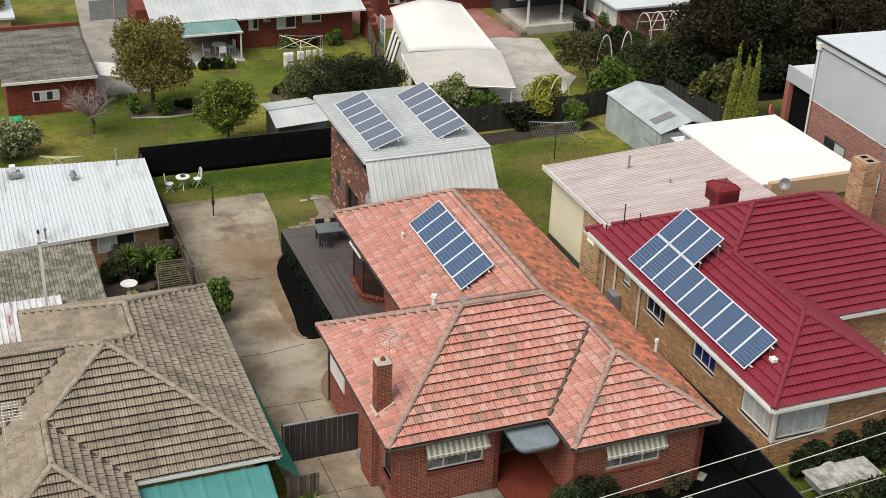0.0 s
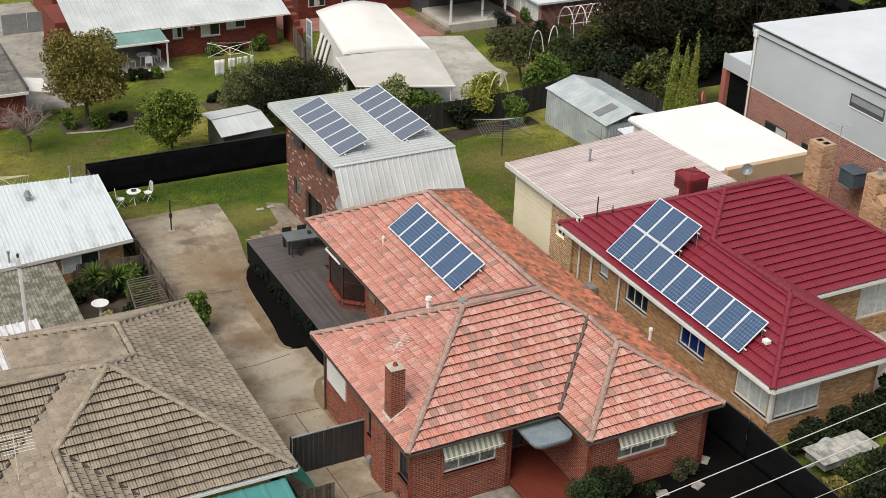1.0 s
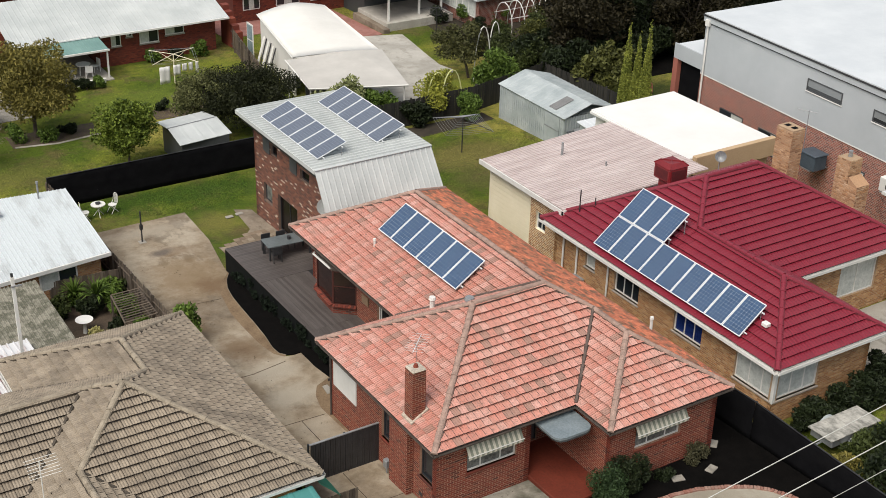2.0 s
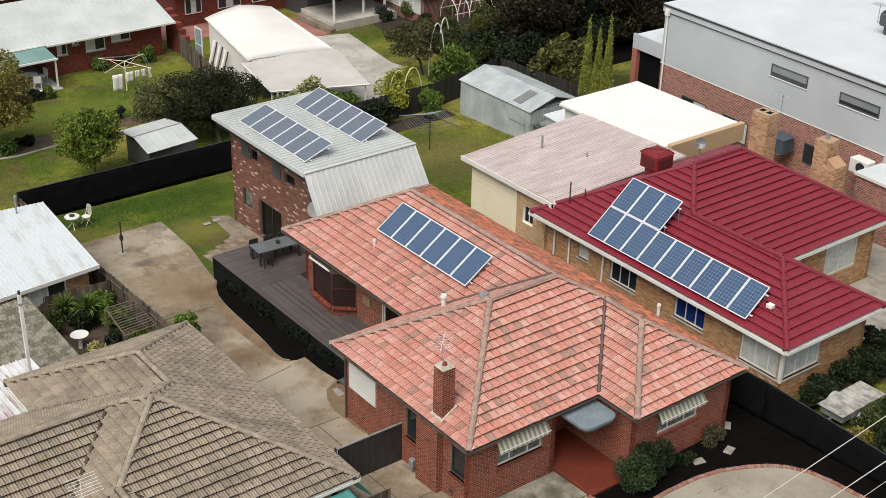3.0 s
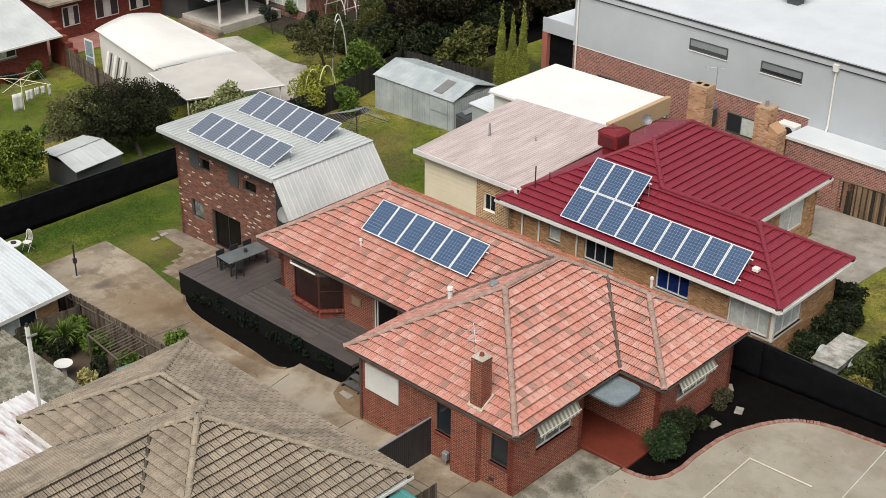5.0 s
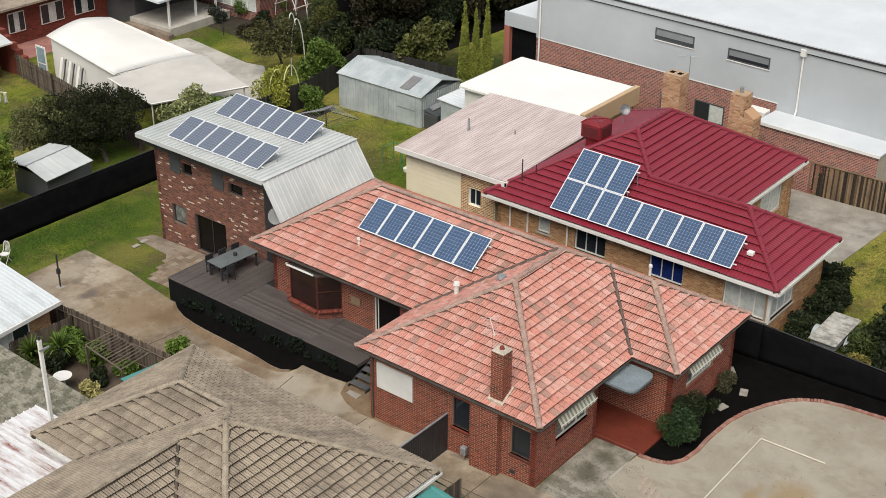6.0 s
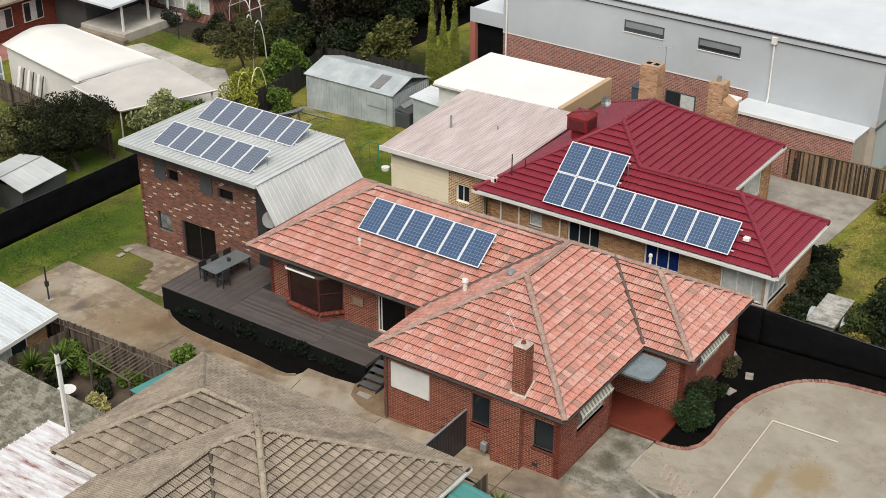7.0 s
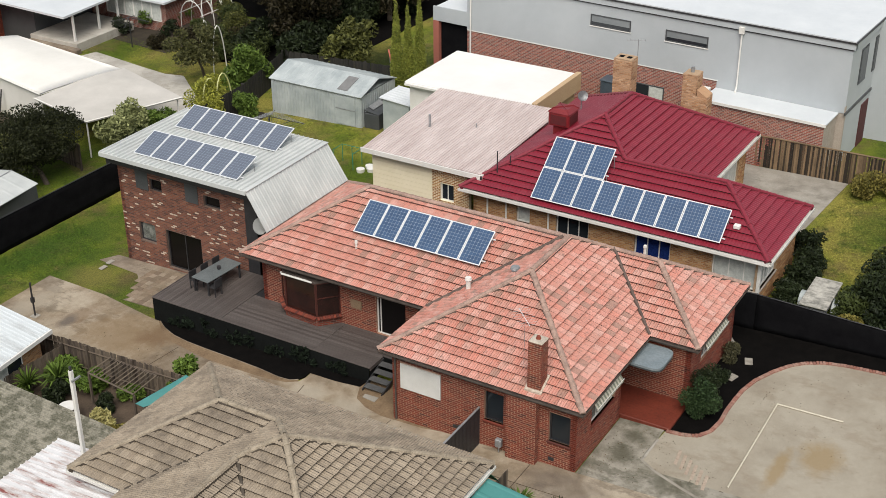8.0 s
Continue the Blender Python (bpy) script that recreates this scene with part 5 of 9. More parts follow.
def array_pose(y0, x0, z0, slope, i, row=0):
    """The pose of panel i of a row that starts at y0 and runs towards the street; the slope rises to +x."""
    a = math.atan(slope)
    m = Matrix(((0, math.cos(a), -math.sin(a), x0), (-1, 0, 0, y0), (0, math.sin(a), math.cos(a), z0), (0, 0, 0, 1)))
    return m @ Matrix.Translation((i * 1.012, row * 1.66, 0))


first = solar_panel("blue silicon solar panel in a white metal frame", CELLS)
first.matrix_world = array_pose(13.22, 5.43, 4.33, 0.68, 0)
for i in range(1, 6):
    copy_thing(first, array_pose(13.22, 5.43, 4.33, 0.68, i))
for i in range(9):
    copy_thing(first, array_pose(9.22, 13.95, 3.33, 0.80, i))
for i in range(3):
    copy_thing(first, array_pose(9.22, 13.95, 3.33, 0.80, i, 1))
grey_panel = solar_panel("solar panel on tilted legs over the studio roof, greyed for sky reflection", CELLS_SKY)
grey_panel.matrix_world = array_pose(25.75, 5.9, 4.99, 0.36, 0)
for i in range(6):
    if i:
        copy_thing(grey_panel, array_pose(25.75, 5.9, 4.99, 0.36, i))
    copy_thing(grey_panel, array_pose(26.15, 9.28, 4.99, 0.40, i))


def rack(name, y0, n, x0, z0, slope, roof, length=1.64):
    """Rails and legs that carry a row of panels; roof: the roof's height under a point."""
    base = thing(name, "aluminium mounting rails with short legs under solar panels", "mounting rack", "mounting racks")
    a = math.atan(slope)
    for s in (0.3, length - 0.3):
        x, z = x0 + s * math.cos(a), z0 + s * math.sin(a) - 0.03
        part("rail", box(x - 0.02, x + 0.02, y0 - n * 1.012 - 0.12, y0 + 0.05, z - 0.04, z), ALLOY, base)
        for k in range(n + 1):
            y = y0 - 0.05 - k * 1.0
            part("leg", box(x - 0.012, x + 0.012, y - 0.012, y + 0.012, roof(x) - 0.02, z - 0.04), STEEL, base)


rack("mounting_rack", 13.22, 6, 5.43, 4.33, 0.68, lambda x: 2.95 + 0.59 * (x - 3.51))
rack("mounting_rack", 9.22, 9, 13.95, 3.33, 0.80, lambda x: 3.04 + 0.58 * (x - 13.8))
rack("mounting_rack", 9.22, 3, 13.95 + 1.296, 3.33 + 1.037, 0.80, lambda x: 3.04 + 0.58 * (x - 13.8))
rack("mounting_rack", 25.75, 6, 5.9, 4.99, 0.36, lambda x: 4.93)
rack("mounting_rack", 26.15, 6, 9.28, 4.99, 0.40, lambda x: 4.93)


# ---- plants ----
def leaves(spots, count, size, spread, seed):
    """Many small bent leaves round the given clump centres (place, radius)."""
    rng = np.random.default_rng(seed)
    spots = list(spots)
    weight = np.array([r ** 2 for _, r in spots])
    pick = rng.choice(len(spots), size=count, p=weight / weight.sum())
    centre = np.array([tuple(c) for c, _ in spots])[pick]
    rad = np.array([r for _, r in spots])[pick]
    d = rng.normal(size=(count, 3))
    d /= np.linalg.norm(d, axis=1)[:, None]
    pos = centre + d * (rad * (1 - 0.55 * rng.random(count) ** 2))[:, None] * np.array([1, 1, spread])
    a = rng.normal(size=(count, 3)) + d * 0.5
    a /= np.linalg.norm(a, axis=1)[:, None]
    b = np.cross(a, rng.normal(size=(count, 3)))
    b /= np.linalg.norm(b, axis=1)[:, None]
    s = size * (0.6 + 0.8 * rng.random(count))[:, None]
    n = np.cross(a, b)
    quad = np.stack([pos - a * s, pos + b * s * 0.45 + n * s * 0.12, pos + a * s, pos - b * s * 0.45 + n * s * 0.12], axis=1)
    return quad.reshape(-1, 3).tolist(), [(4 * i, 4 * i + 1, 4 * i + 2, 4 * i + 3) for i in range(count)]


def crown_spots(centre, radii, k, clump, rng):
    out = []
    for _ in range(k):
        v = Vector((rng.gauss(0, 1), rng.gauss(0, 1), rng.gauss(0, 1))).normalized() * rng.uniform(0.45, 1.0)
        out.append((Vector(centre) + Vector((v.x * radii[0], v.y * radii[1], v.z * radii[2])), clump * rng.uniform(0.6, 1.25)))
    return out


def tree(x, y, trunk, height, radii, material, label, k=26, count=5200, size=0.13, clump=0.55, seed=1, name="tree", lean=(0, 0), bark=BARK, r=0.13):
    rng = random.Random(seed)
    base = g(y)
    t = thing(name, label, "tree")
    top = Vector((x + lean[0], y + lean[1], base + trunk))
    centre = (top.x, top.y, base + height - radii[2])
    spots = crown_spots(centre, radii, k, clump, rng)
    part("trunk", tube([(x, y, base - 0.1), (x + lean[0] * 0.4, y + lean[1] * 0.4, base + trunk * 0.55), top], r, sides=8, taper=0.7), bark, t)
    for c, _ in spots[::3]:
        mid = top.lerp(c, 0.5) + Vector((rng.uniform(-0.15, 0.15), rng.uniform(-0.15, 0.15), -0.1))
        part("limb", tube([top - Vector((0, 0, 0.15)), mid, c], r * 0.45, sides=5, taper=0.25), bark, t)
    tagged(part("crown", mesh_of("crown", *leaves(spots, count, size, 0.85, seed), material), None, t), kind="stuff")
    return t


def bush(x, y, radii, material, label, count=1500, size=0.1, k=9, seed=2, name="shrub", lift=0.0, bark=BARK):
    rng = random.Random(seed)
    t = thing(name, label, "shrub")
    base = g(y) + lift
    spots = crown_spots((x, y, base + radii[2] * 0.85), (radii[0] * 0.7, radii[1] * 0.7, radii[2] * 0.65), k, min(radii) * 0.5, rng)
    for c, _ in spots[::4]:
        part("stem", tube([(x, y, base - 0.05), (Vector((x, y, base)) + c) / 2, c], 0.03 if bark is BARK else 0.012, sides=5, taper=0.4), bark, t)
    verts, faces = leaves(spots, count, size, 0.9, seed)
    verts = [(a, b, max(c, g(b) + lift + 0.02)) for a, b, c in verts]
    tagged(part("foliage", mesh_of("foliage", verts, faces, material), None, t), kind="stuff")
    return t


tree(-0.3, 44.4, 2.2, 5.6, (2.5, 2.3, 2.1), LEAF_OLIVE, "round tree turning olive and gold behind the back fence", 70, 26000, 0.095, 0.85, 11)
tree(2.75, 36.9, 1.1, 4.0, (1.6, 1.5, 1.4), LEAF_CITRUS, "small bright green citrus tree on the lawn", 44, 11000, 0.1, 0.6, 12, lean=(0.1, 0.1), r=0.08)
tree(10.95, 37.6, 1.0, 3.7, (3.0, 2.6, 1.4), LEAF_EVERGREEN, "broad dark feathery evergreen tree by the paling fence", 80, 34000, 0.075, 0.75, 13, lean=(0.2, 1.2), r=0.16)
tree(8.9, 40.3, 1.2, 3.9, (1.9, 1.9, 1.5), LEAF_FEATHER, "pale olive feathery tree beside the dark evergreen", 40, 11000, 0.08, 0.6, 33)
tree(28.2, 40.6, 1.7, 3.9, (1.7, 1.6, 1.3), mat_leaf("dull_leaves", (0.03, 0.035, 0.012), (0.085, 0.085, 0.03)), "dull green garden tree with a hoop in it", 24, 4200, 0.11, 0.6, 14, lean=(-0.6, 0), r=0.1)
bush(27.6, 36.6, (1.9, 1.4, 1.9), LEAF, "dense green shrub at the fence", 4600, 0.13, 18, 15)
bush(22.6, 35.3, (2.3, 1.3, 1.45), LEAF_YELLOW, "bright yellow-green variegated shrub", 6500, 0.09, 24, 16, lift=0.35)
bush(20.2, 34.3, (1.3, 0.8, 1.2), LEAF_DARK, "dark green climber over the fence", 2600, 0.12, 12, 17)
bush(23.7, 33.6, (1.0, 0.9, 1.2), LEAF, "rounded green shrub at the fence", 2600, 0.1, 12, 18)
bush(18.2, 35.6, (1.9, 1.2, 1.5), LEAF, "leafy green shrub behind the studio", 3600, 0.13, 15, 19)
bush(16.0, 36.2, (2.3, 1.3, 2.05), mat_leaf("silvery_leaves", (0.05, 0.065, 0.02), (0.30, 0.32, 0.14)), "pale flowering shrub beside the carport", 5200, 0.11, 20, 20)
bush(-9.2, 38.4, (1.9, 1.7, 1.4), mat_leaf("grey_green_leaves", (0.09, 0.11, 0.045), (0.34, 0.37, 0.19)), "big rounded grey-green shrub", 5200, 0.11, 20, 21)
for i, (x, y, z) in enumerate([(30.25, 26.8, 7.1), (30.48, 26.1, 6.6), (30.5, 25.3, 7.5)]):
    rng = random.Random(40 + i)
    t = thing("conifer", "slender yellow-green pencil conifer", "tree", "pencil conifers")
    part("trunk", tube([(x, y, g(y) - 0.1), (x, y, g(y) + z * 0.9)], 0.07, taper=0.2), BARK, t)
    spots = [((x + rng.uniform(-0.04, 0.04), y + rng.uniform(-0.04, 0.04), g(y) + z * s), 0.03 + 0.40 * min(1, 1.5 * (1 - s)) * min(1, 0.6 + s * 3)) for s in [j / 50 for j in range(1, 50)]]
    tagged(part("crown", mesh_of("crown", *leaves(spots, 11000, 0.06, 1.5, 50 + i), LEAF_CONE), None, t), kind="stuff")
dark_places = [(36.3, 38.5, 7.0, 2.7), (39.5, 40.0, 8.0, 3.4), (42.5, 45.5, 9.0, 3.4), (44.5, 36.5, 7.5, 3.4), (48.5, 40.0, 9.0, 4.0), (49.0, 50.0, 10.0, 4.5), (53.0, 43.0, 9.0, 4.2), (56.0, 54.0, 10.0, 5.0), (58.0, 36.0, 8.5, 4.0), (44.0, 52.0, 8.0, 3.2)]
for i, (x, y, h, r) in enumerate(dark_places):
    tree(x, y, h * 0.3, h, (r, r, h * 0.42), (LEAF_RUSSET, LEAF_DARK, LEAF_DARK)[i % 3], "tall dense dark green tree in a back garden", 60, 17000, 0.13, 1.1, 60 + i, r=0.2)
tree(37.6, 41.6, 2.5, 8.2, (1.7, 1.7, 2.8), mat_leaf("rusty_leaves", (0.05, 0.03, 0.012), (0.13, 0.085, 0.03)), "tall brown-tinged conifer among dark trees", 26, 6000, 0.14, 0.8, 81)
tree(33.2, 32.4, 0.9, 3.6, (1.7, 1.4, 1.4), LEAF_BROAD, "broad-leaved yellowish green tree behind the shed", 26, 3600, 0.16, 0.6, 82)
tree(-9.8, 60.0, 2.0, 6.0, (2.0, 2.0, 2.2), LEAF_OLIVE, "autumn tree by the far roof", 24, 5000, 0.13, 0.7, 83)
for i in range(26):
    x, y = 32.5 + (i % 13) * 2.3, 36.6 + (i // 13) * 3.2 + (i % 3) * 0.6
    bush(x, y, (1.7, 1.5, 1.5), LEAF_DARK, "dark dense shrub under the garden trees", 2600, 0.15, 10, 300 + i, "understorey_shrub")
# near-black sheet puts the trees' shade into the ground colour
single("shaded_soil", slab([(31.7, 34.5), (62, 33.5), (66, 62), (41.5, 62), (41.0, 46), (31.7, 45)], 0.02), SOIL, "soil under the trees darkened for their shade", "soil", kind="structure")
for i, (x, y, r, m) in enumerate([(31.9, 42.6, 0.9, LEAF_MID), (33.4, 43.6, 1.1, LEAF_SHADE), (34.9, 42.9, 1.0, LEAF_RUSSET), (36.2, 44.4, 1.2, LEAF_BROAD), (33.0, 45.8, 0.9, LEAF_RUSSET), (34.6, 46.6, 1.0, LEAF_MID), (37.8, 46.0, 1.2, LEAF_SHADE), (31.6, 39.6, 1.2, LEAF_MID), (33.2, 40.6, 1.3, LEAF_SHADE), (39.2, 47.6, 1.1, LEAF_BROAD), (32.0, 48.2, 0.7, LEAF_RUSSET)]):
    bush(x, y, (r * 1.2, r, r), m, "straggling plant of the overgrown vegetable garden", 2000, 0.09, 12, 260 + i, "garden_plant")
# the bare tree
bare = thing("bare_tree", "bare leafless reddish-grey tree on the lawn", "tree")
rng = random.Random(5)
part("trunk", tube([(-4.4, 41.2, -1.65), (-4.35, 41.2, -0.9), (-4.5, 41.15, -0.4)], 0.12, sides=7, taper=0.7), BARK, bare)
TWIG = mat_mottled("greyish_twigs", (0.17, 0.12, 0.11), (0.32, 0.25, 0.23), 3)
for i in range(34):
    a = rng.uniform(0, 2 * math.pi)
    rr, hh = rng.uniform(0.6, 1.7), rng.uniform(0.4, 1.7)
    s = Vector((-4.5, 41.15, -0.45))
    e = s + Vector((math.cos(a) * rr, math.sin(a) * rr, hh))
    mid = s.lerp(e, 0.5) + Vector((rng.uniform(-0.2, 0.2), rng.uniform(-0.2, 0.2), rng.uniform(0, 0.3)))
    bm = tube([s, mid, e], 0.045, sides=4, taper=0.3)
    part("branch", bm, TWIG, bare)
    for _ in range(9):
        e2 = e + Vector((rng.uniform(-0.6, 0.6), rng.uniform(-0.6, 0.6), rng.uniform(-0.35, 0.5)))
        part("twig", tube([mid.lerp(e, rng.uniform(0.2, 1)), e2], 0.016, sides=3, taper=0.4), TWIG, bare)
# front garden and boundary shrubs
bush(5.75, -2.35, (0.85, 0.75, 1.0), LEAF_PINE, "rounded green shrub beside the porch", 5200, 0.05, 14, 90)
bush(6.9, -2.25, (0.95, 0.7, 1.05), LEAF_DARK, "dark green shrub under the front window", 4800, 0.055, 14, 91)
bush(8.6, -2.2, (0.5, 0.4, 0.4), LEAF_DARK, "small low shrub in the mulch", 700, 0.06, 6, 92)
bush(10.3, -2.0, (0.75, 0.5, 0.5), mat_leaf("dusty_leaves", (0.03, 0.03, 0.015), (0.08, 0.075, 0.04)), "straggly olive shrub against the brick wall", 1100, 0.06, 8, 93)
for i, (x, y, r) in enumerate([(15.6, -2.5, 0.85), (17.1, -2.6, 0.95), (18.6, -2.6, 1.0), (20.0, -2.4, 1.0), (20.8, -1.5, 0.75)]):
    bush(x, y, (r, r * 0.8, r), LEAF_DARK, "dark green hedge shrub before the brick wall", 1700, 0.09, 9, 100 + i, "hedge_shrub")
for i, (x, y, r, m) in enumerate([(16.2, -6.4, 1.3, LEAF_DARK), (17.7, -6.9, 1.4, LEAF_MID), (19.2, -6.7, 1.2, LEAF_DARK), (21.0, -7.0, 1.3, LEAF_MID), (14.7, -7.4, 1.3, LEAF_DARK), (15.0, -9.6, 1.4, LEAF_MID), (13.9, -5.7, 0.7, LEAF_OLIVE), (23.5, -6.8, 1.4, LEAF_DARK), (17.5, -9.5, 1.5, LEAF_DARK), (20.5, -9.5, 1.6, LEAF_MID), (16.4, -8.2, 1.5, LEAF_DARK), (18.8, -8.2, 1.5, LEAF_DARK)]):
    bush(x, y, (r, r, r), m, "mixed garden shrub by the front boundary", 2400, 0.1, 11, 120 + i, "garden_shrub")
for i, (x, y, r) in enumerate([(14.9, -2.7, 0.6), (16.4, -3.0, 0.65), (17.8, -3.1, 0.7), (19.2, -2.9, 0.7)]):
    bush(x, y, (r, r * 0.8, r), LEAF_DARK, "dark green low shrub between the trailer and the wall", 1500, 0.08, 9, 110 + i, "hedge_shrub")
for i, (x, y, r, m) in enumerate([(16.9, -5.7, 0.95, LEAF_MID), (18.2, -5.9, 1.0, LEAF_DARK), (15.5, -6.0, 0.7, LEAF_MID), (19.6, -6.0, 1.0, LEAF_MID), (14.4, -5.5, 0.5, LEAF_OLIVE), (15.2, -5.3, 0.8, LEAF_MID), (16.2, -5.2, 0.75, LEAF_MID)]):
    bush(x, y, (r, r, r), m, "mixed garden shrub by the front boundary", 2200, 0.09, 11, 134 + i, "garden_shrub")
for i, (x, y, r) in enumerate([(28.3, -2.6, 0.9), (29.0, -4.2, 1.1), (27.6, -5.0, 1.0)]):
    bush(x, y, (r, r, r * 0.9), LEAF_OLIVE, "pale flowering shrub by the paling fence", 1900, 0.09, 9, 140 + i, "flowering_shrub")
bush(-0.2, -9.0, (0.9, 0.9, 1.1), LEAF_DARK, "dark shrub at the edge of the forecourt", 1800, 0.09, 9, 150)
bush(-2.35, 16.2, (0.75, 0.7, 1.2), LEAF, "bright green shrub standing over the paling fence", 2600, 0.1, 12, 152)
for i, (x, y, r, m) in enumerate([(-4.0, 21.3, 0.9, LEAF), (-3.7, 19.9, 0.7, LEAF), (-5.0, 20.6, 0.7, LEAF_DARK), (-3.5, 16.2, 0.6, LEAF), (-4.3, 15.6, 0.5, LEAF), (-5.6, 16.6, 0.5, LEAF_OLIVE), (-5.3, 22.3, 0.6, LEAF), (-4.6, 18.6, 0.5, LEAF_DARK), (-3.4, 18.2, 0.5, LEAF), (-6.2, 21.2, 0.7, LEAF_MID), (-3.3, 22.0, 0.6, LEAF_MID), (-5.8, 17.6, 0.6, LEAF_DRY)]):
    bush(x, y, (r, r, r * 0.9), m, "leafy plant in the small enclosed garden", 1300, 0.1, 8, 160 + i, "garden_plant")
for i in range(15):
    y = 20.7 - i * 0.68 + (i * 7 % 5) * 0.12
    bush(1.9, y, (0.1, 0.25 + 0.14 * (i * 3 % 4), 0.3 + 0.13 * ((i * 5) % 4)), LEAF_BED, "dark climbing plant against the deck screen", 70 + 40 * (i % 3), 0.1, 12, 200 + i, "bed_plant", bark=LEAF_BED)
for i, (x, y, r) in enumerate([(0.3, 43.4, 0.6), (1.5, 44.0, 0.5), (-1.6, 44.2, 0.7), (8.0, 45.2, 0.5), (9.2, 44.4, 0.5), (5.2, 51.4, 0.5), (6.2, 51.6, 0.5), (4.4, 51.6, 0.5), (11.0, 55.0, 0.6), (12.8, 55.0, 0.5), (14.6, 54.8, 0.7), (33.5, 53.0, 0.8), (35.5, 52.0, 0.9), (34.5, 49.0, 0.9), (37.5, 50.5, 1.0)]):
    bush(x, y, (r * 1.3, r, r), LEAF_DARK if i % 2 else LEAF, "low garden shrub in a back yard bed", 900, 0.1, 7, 230 + i, "low_shrub")


def spiky(x, y, h, label, material, n=46, seed=1, lift=0.0):
    """A tuft of long strap leaves."""
    rng = random.Random(seed)
    t = thing("strap_plant", label, "plant")
    verts, faces = [], []
    for _ in range(n):
        a, tilt = rng.uniform(0, 2 * math.pi), rng.uniform(0.25, 1.3)
        d = Vector((math.cos(a) * math.sin(tilt), math.sin(a) * math.sin(tilt), math.cos(tilt)))
        s = Vector((-math.sin(a), math.cos(a), 0)) * 0.035
        p = Vector((x, y, g(y) + lift))
        q, e = p + d * h * 0.6, p + d * h - Vector((0, 0, h * 0.2 * tilt))
        k = len(verts)
        verts += [p - s, p + s, q + s, q - s, e]
        faces += [(k, k + 1, k + 2, k + 3), (k + 3, k + 2, k + 4)]
    tagged(part("leaves", mesh_of("leaves", verts, faces, material), None, t), kind="stuff")


spiky(-5.3, 22.0, 0.9, "spiky green yucca in the small garden", LEAF, 60, 1, 0.7)
spiky(-4.6, 21.0, 1.0, "drooping strap-leaved plant in the small garden", LEAF, 60, 2, 0.9)
spiky(-2.3, 1.2, 0.8, "strap-leaved plant by the side gate", LEAF, 50, 3, 0.1)
spiky(-2.1, -0.2, 0.7, "strap-leaved plant by the side gate", LEAF_DARK, 40, 4, 0.1)


# ---- fences ----
def paling_fence(name, p, q, height, material, label, width=0.12, posts=True, cap=False):
    """A fence of upright palings from p to q (x, y), on two rails."""
    f = thing(name, label, "fence")
    p, q = Vector((*p, 0)), Vector((*q, 0))
    d = q - p
    n = max(1, int(d.length / width))
    d.normalize()
    turn = math.degrees(math.atan2(d.y, d.x))
    bm = box(0, width * 0.94, -0.009, 0.009, 0, 1)
    me = bpy.data.meshes.new("paling")
    bm.to_mesh(me)
    bm.free()
    me.materials.append(material)
    for i in range(n):
        s = p + d * (i * width)
        hh = height + random.uniform(-0.03, 0.03)
        ob = new("paling", me)
        ob.parent = f
        ob.matrix_world = pose(s.x, s.y, g(s.y) - 0.03, random.uniform(-0.8, 0.8), random.uniform(-0.6, 0.6), turn) @ Matrix.Diagonal((1, 1, hh, 1))
    side = Vector((d.y, -d.x, 0)) * -0.04
    for h in (0.35, height - 0.3):
        a, b = p + side, q + side
        part("rail", tube([(a.x, a.y, g(a.y) + h), (b.x, b.y, g(b.y) + h)], 0.035, sides=4), material, f)
    if posts:
        k = max(2, int((q - p).length / 2.4))
        for i in range(k + 1):
            s = p.lerp(q, i / k) + side * 2
            part("post", box(s.x - 0.05, s.x + 0.05, s.y - 0.05, s.y + 0.05, g(s.y) - 0.1, g(s.y) + height + 0.02), material, f)
    if cap:
        part("capping", tube([(p.x, p.y, g(p.y) + height + 0.02), (q.x, q.y, g(q.y) + height + 0.02)], 0.05, sides=4), material, f)
    return f


def screen_fence(name, p, q, height, label, lift=0.0, material=None, top_rail=True, sag=0.0, folds=40, end=None):
    """A fence hung with cloth: the cloth has folds, on posts behind it."""
    f = thing(name, label, "fence")
    p, q = Vector((*p, 0)), Vector((*q, 0))
    n = Vector(((q - p).y, -(q - p).x, 0)).normalized()
    rng = random.Random(7)
    verts, faces = [], []
    rows = 7
    end = end or height
    for i in range(folds + 1):
        s = p.lerp(q, i / folds)
        for j in range(rows):
            z = g(s.y) + lift + (height + (end - height) * i / folds + sag * math.sin(i * 0.9)) * j / (rows - 1)
            o = n * (rng.uniform(-0.02, 0.02) + 0.02 * math.sin(j * 2.1))
            verts.append((s.x + o.x, s.y + o.y, z))
    for i in range(folds):
        for j in range(rows - 1):
            k = i * rows + j
            faces.append((k, k + rows, k + rows + 1, k + 1))
    cl = part("cloth", mesh_of("cloth", verts, faces, material or BLACK, True), None, f)
    cl.modifiers.new("thickness", "SOLIDIFY").thickness = 0.012
    k = max(2, int((q - p).length / 2.4))
    for i in range(k + 1):
        s = p.lerp(q, i / k) - n * 0.06
        part("post", tube([(s.x, s.y, g(s.y) - 0.1), (s.x, s.y, g(s.y) + lift + height + (end - height) * i / k)], 0.035), DARK_METAL, f)
    if top_rail:
        part("rail", tube([(p.x, p.y, g(p.y) + lift + height), (q.x, q.y, g(q.y) + lift + end)], 0.025), DARK_METAL, f)
    return f


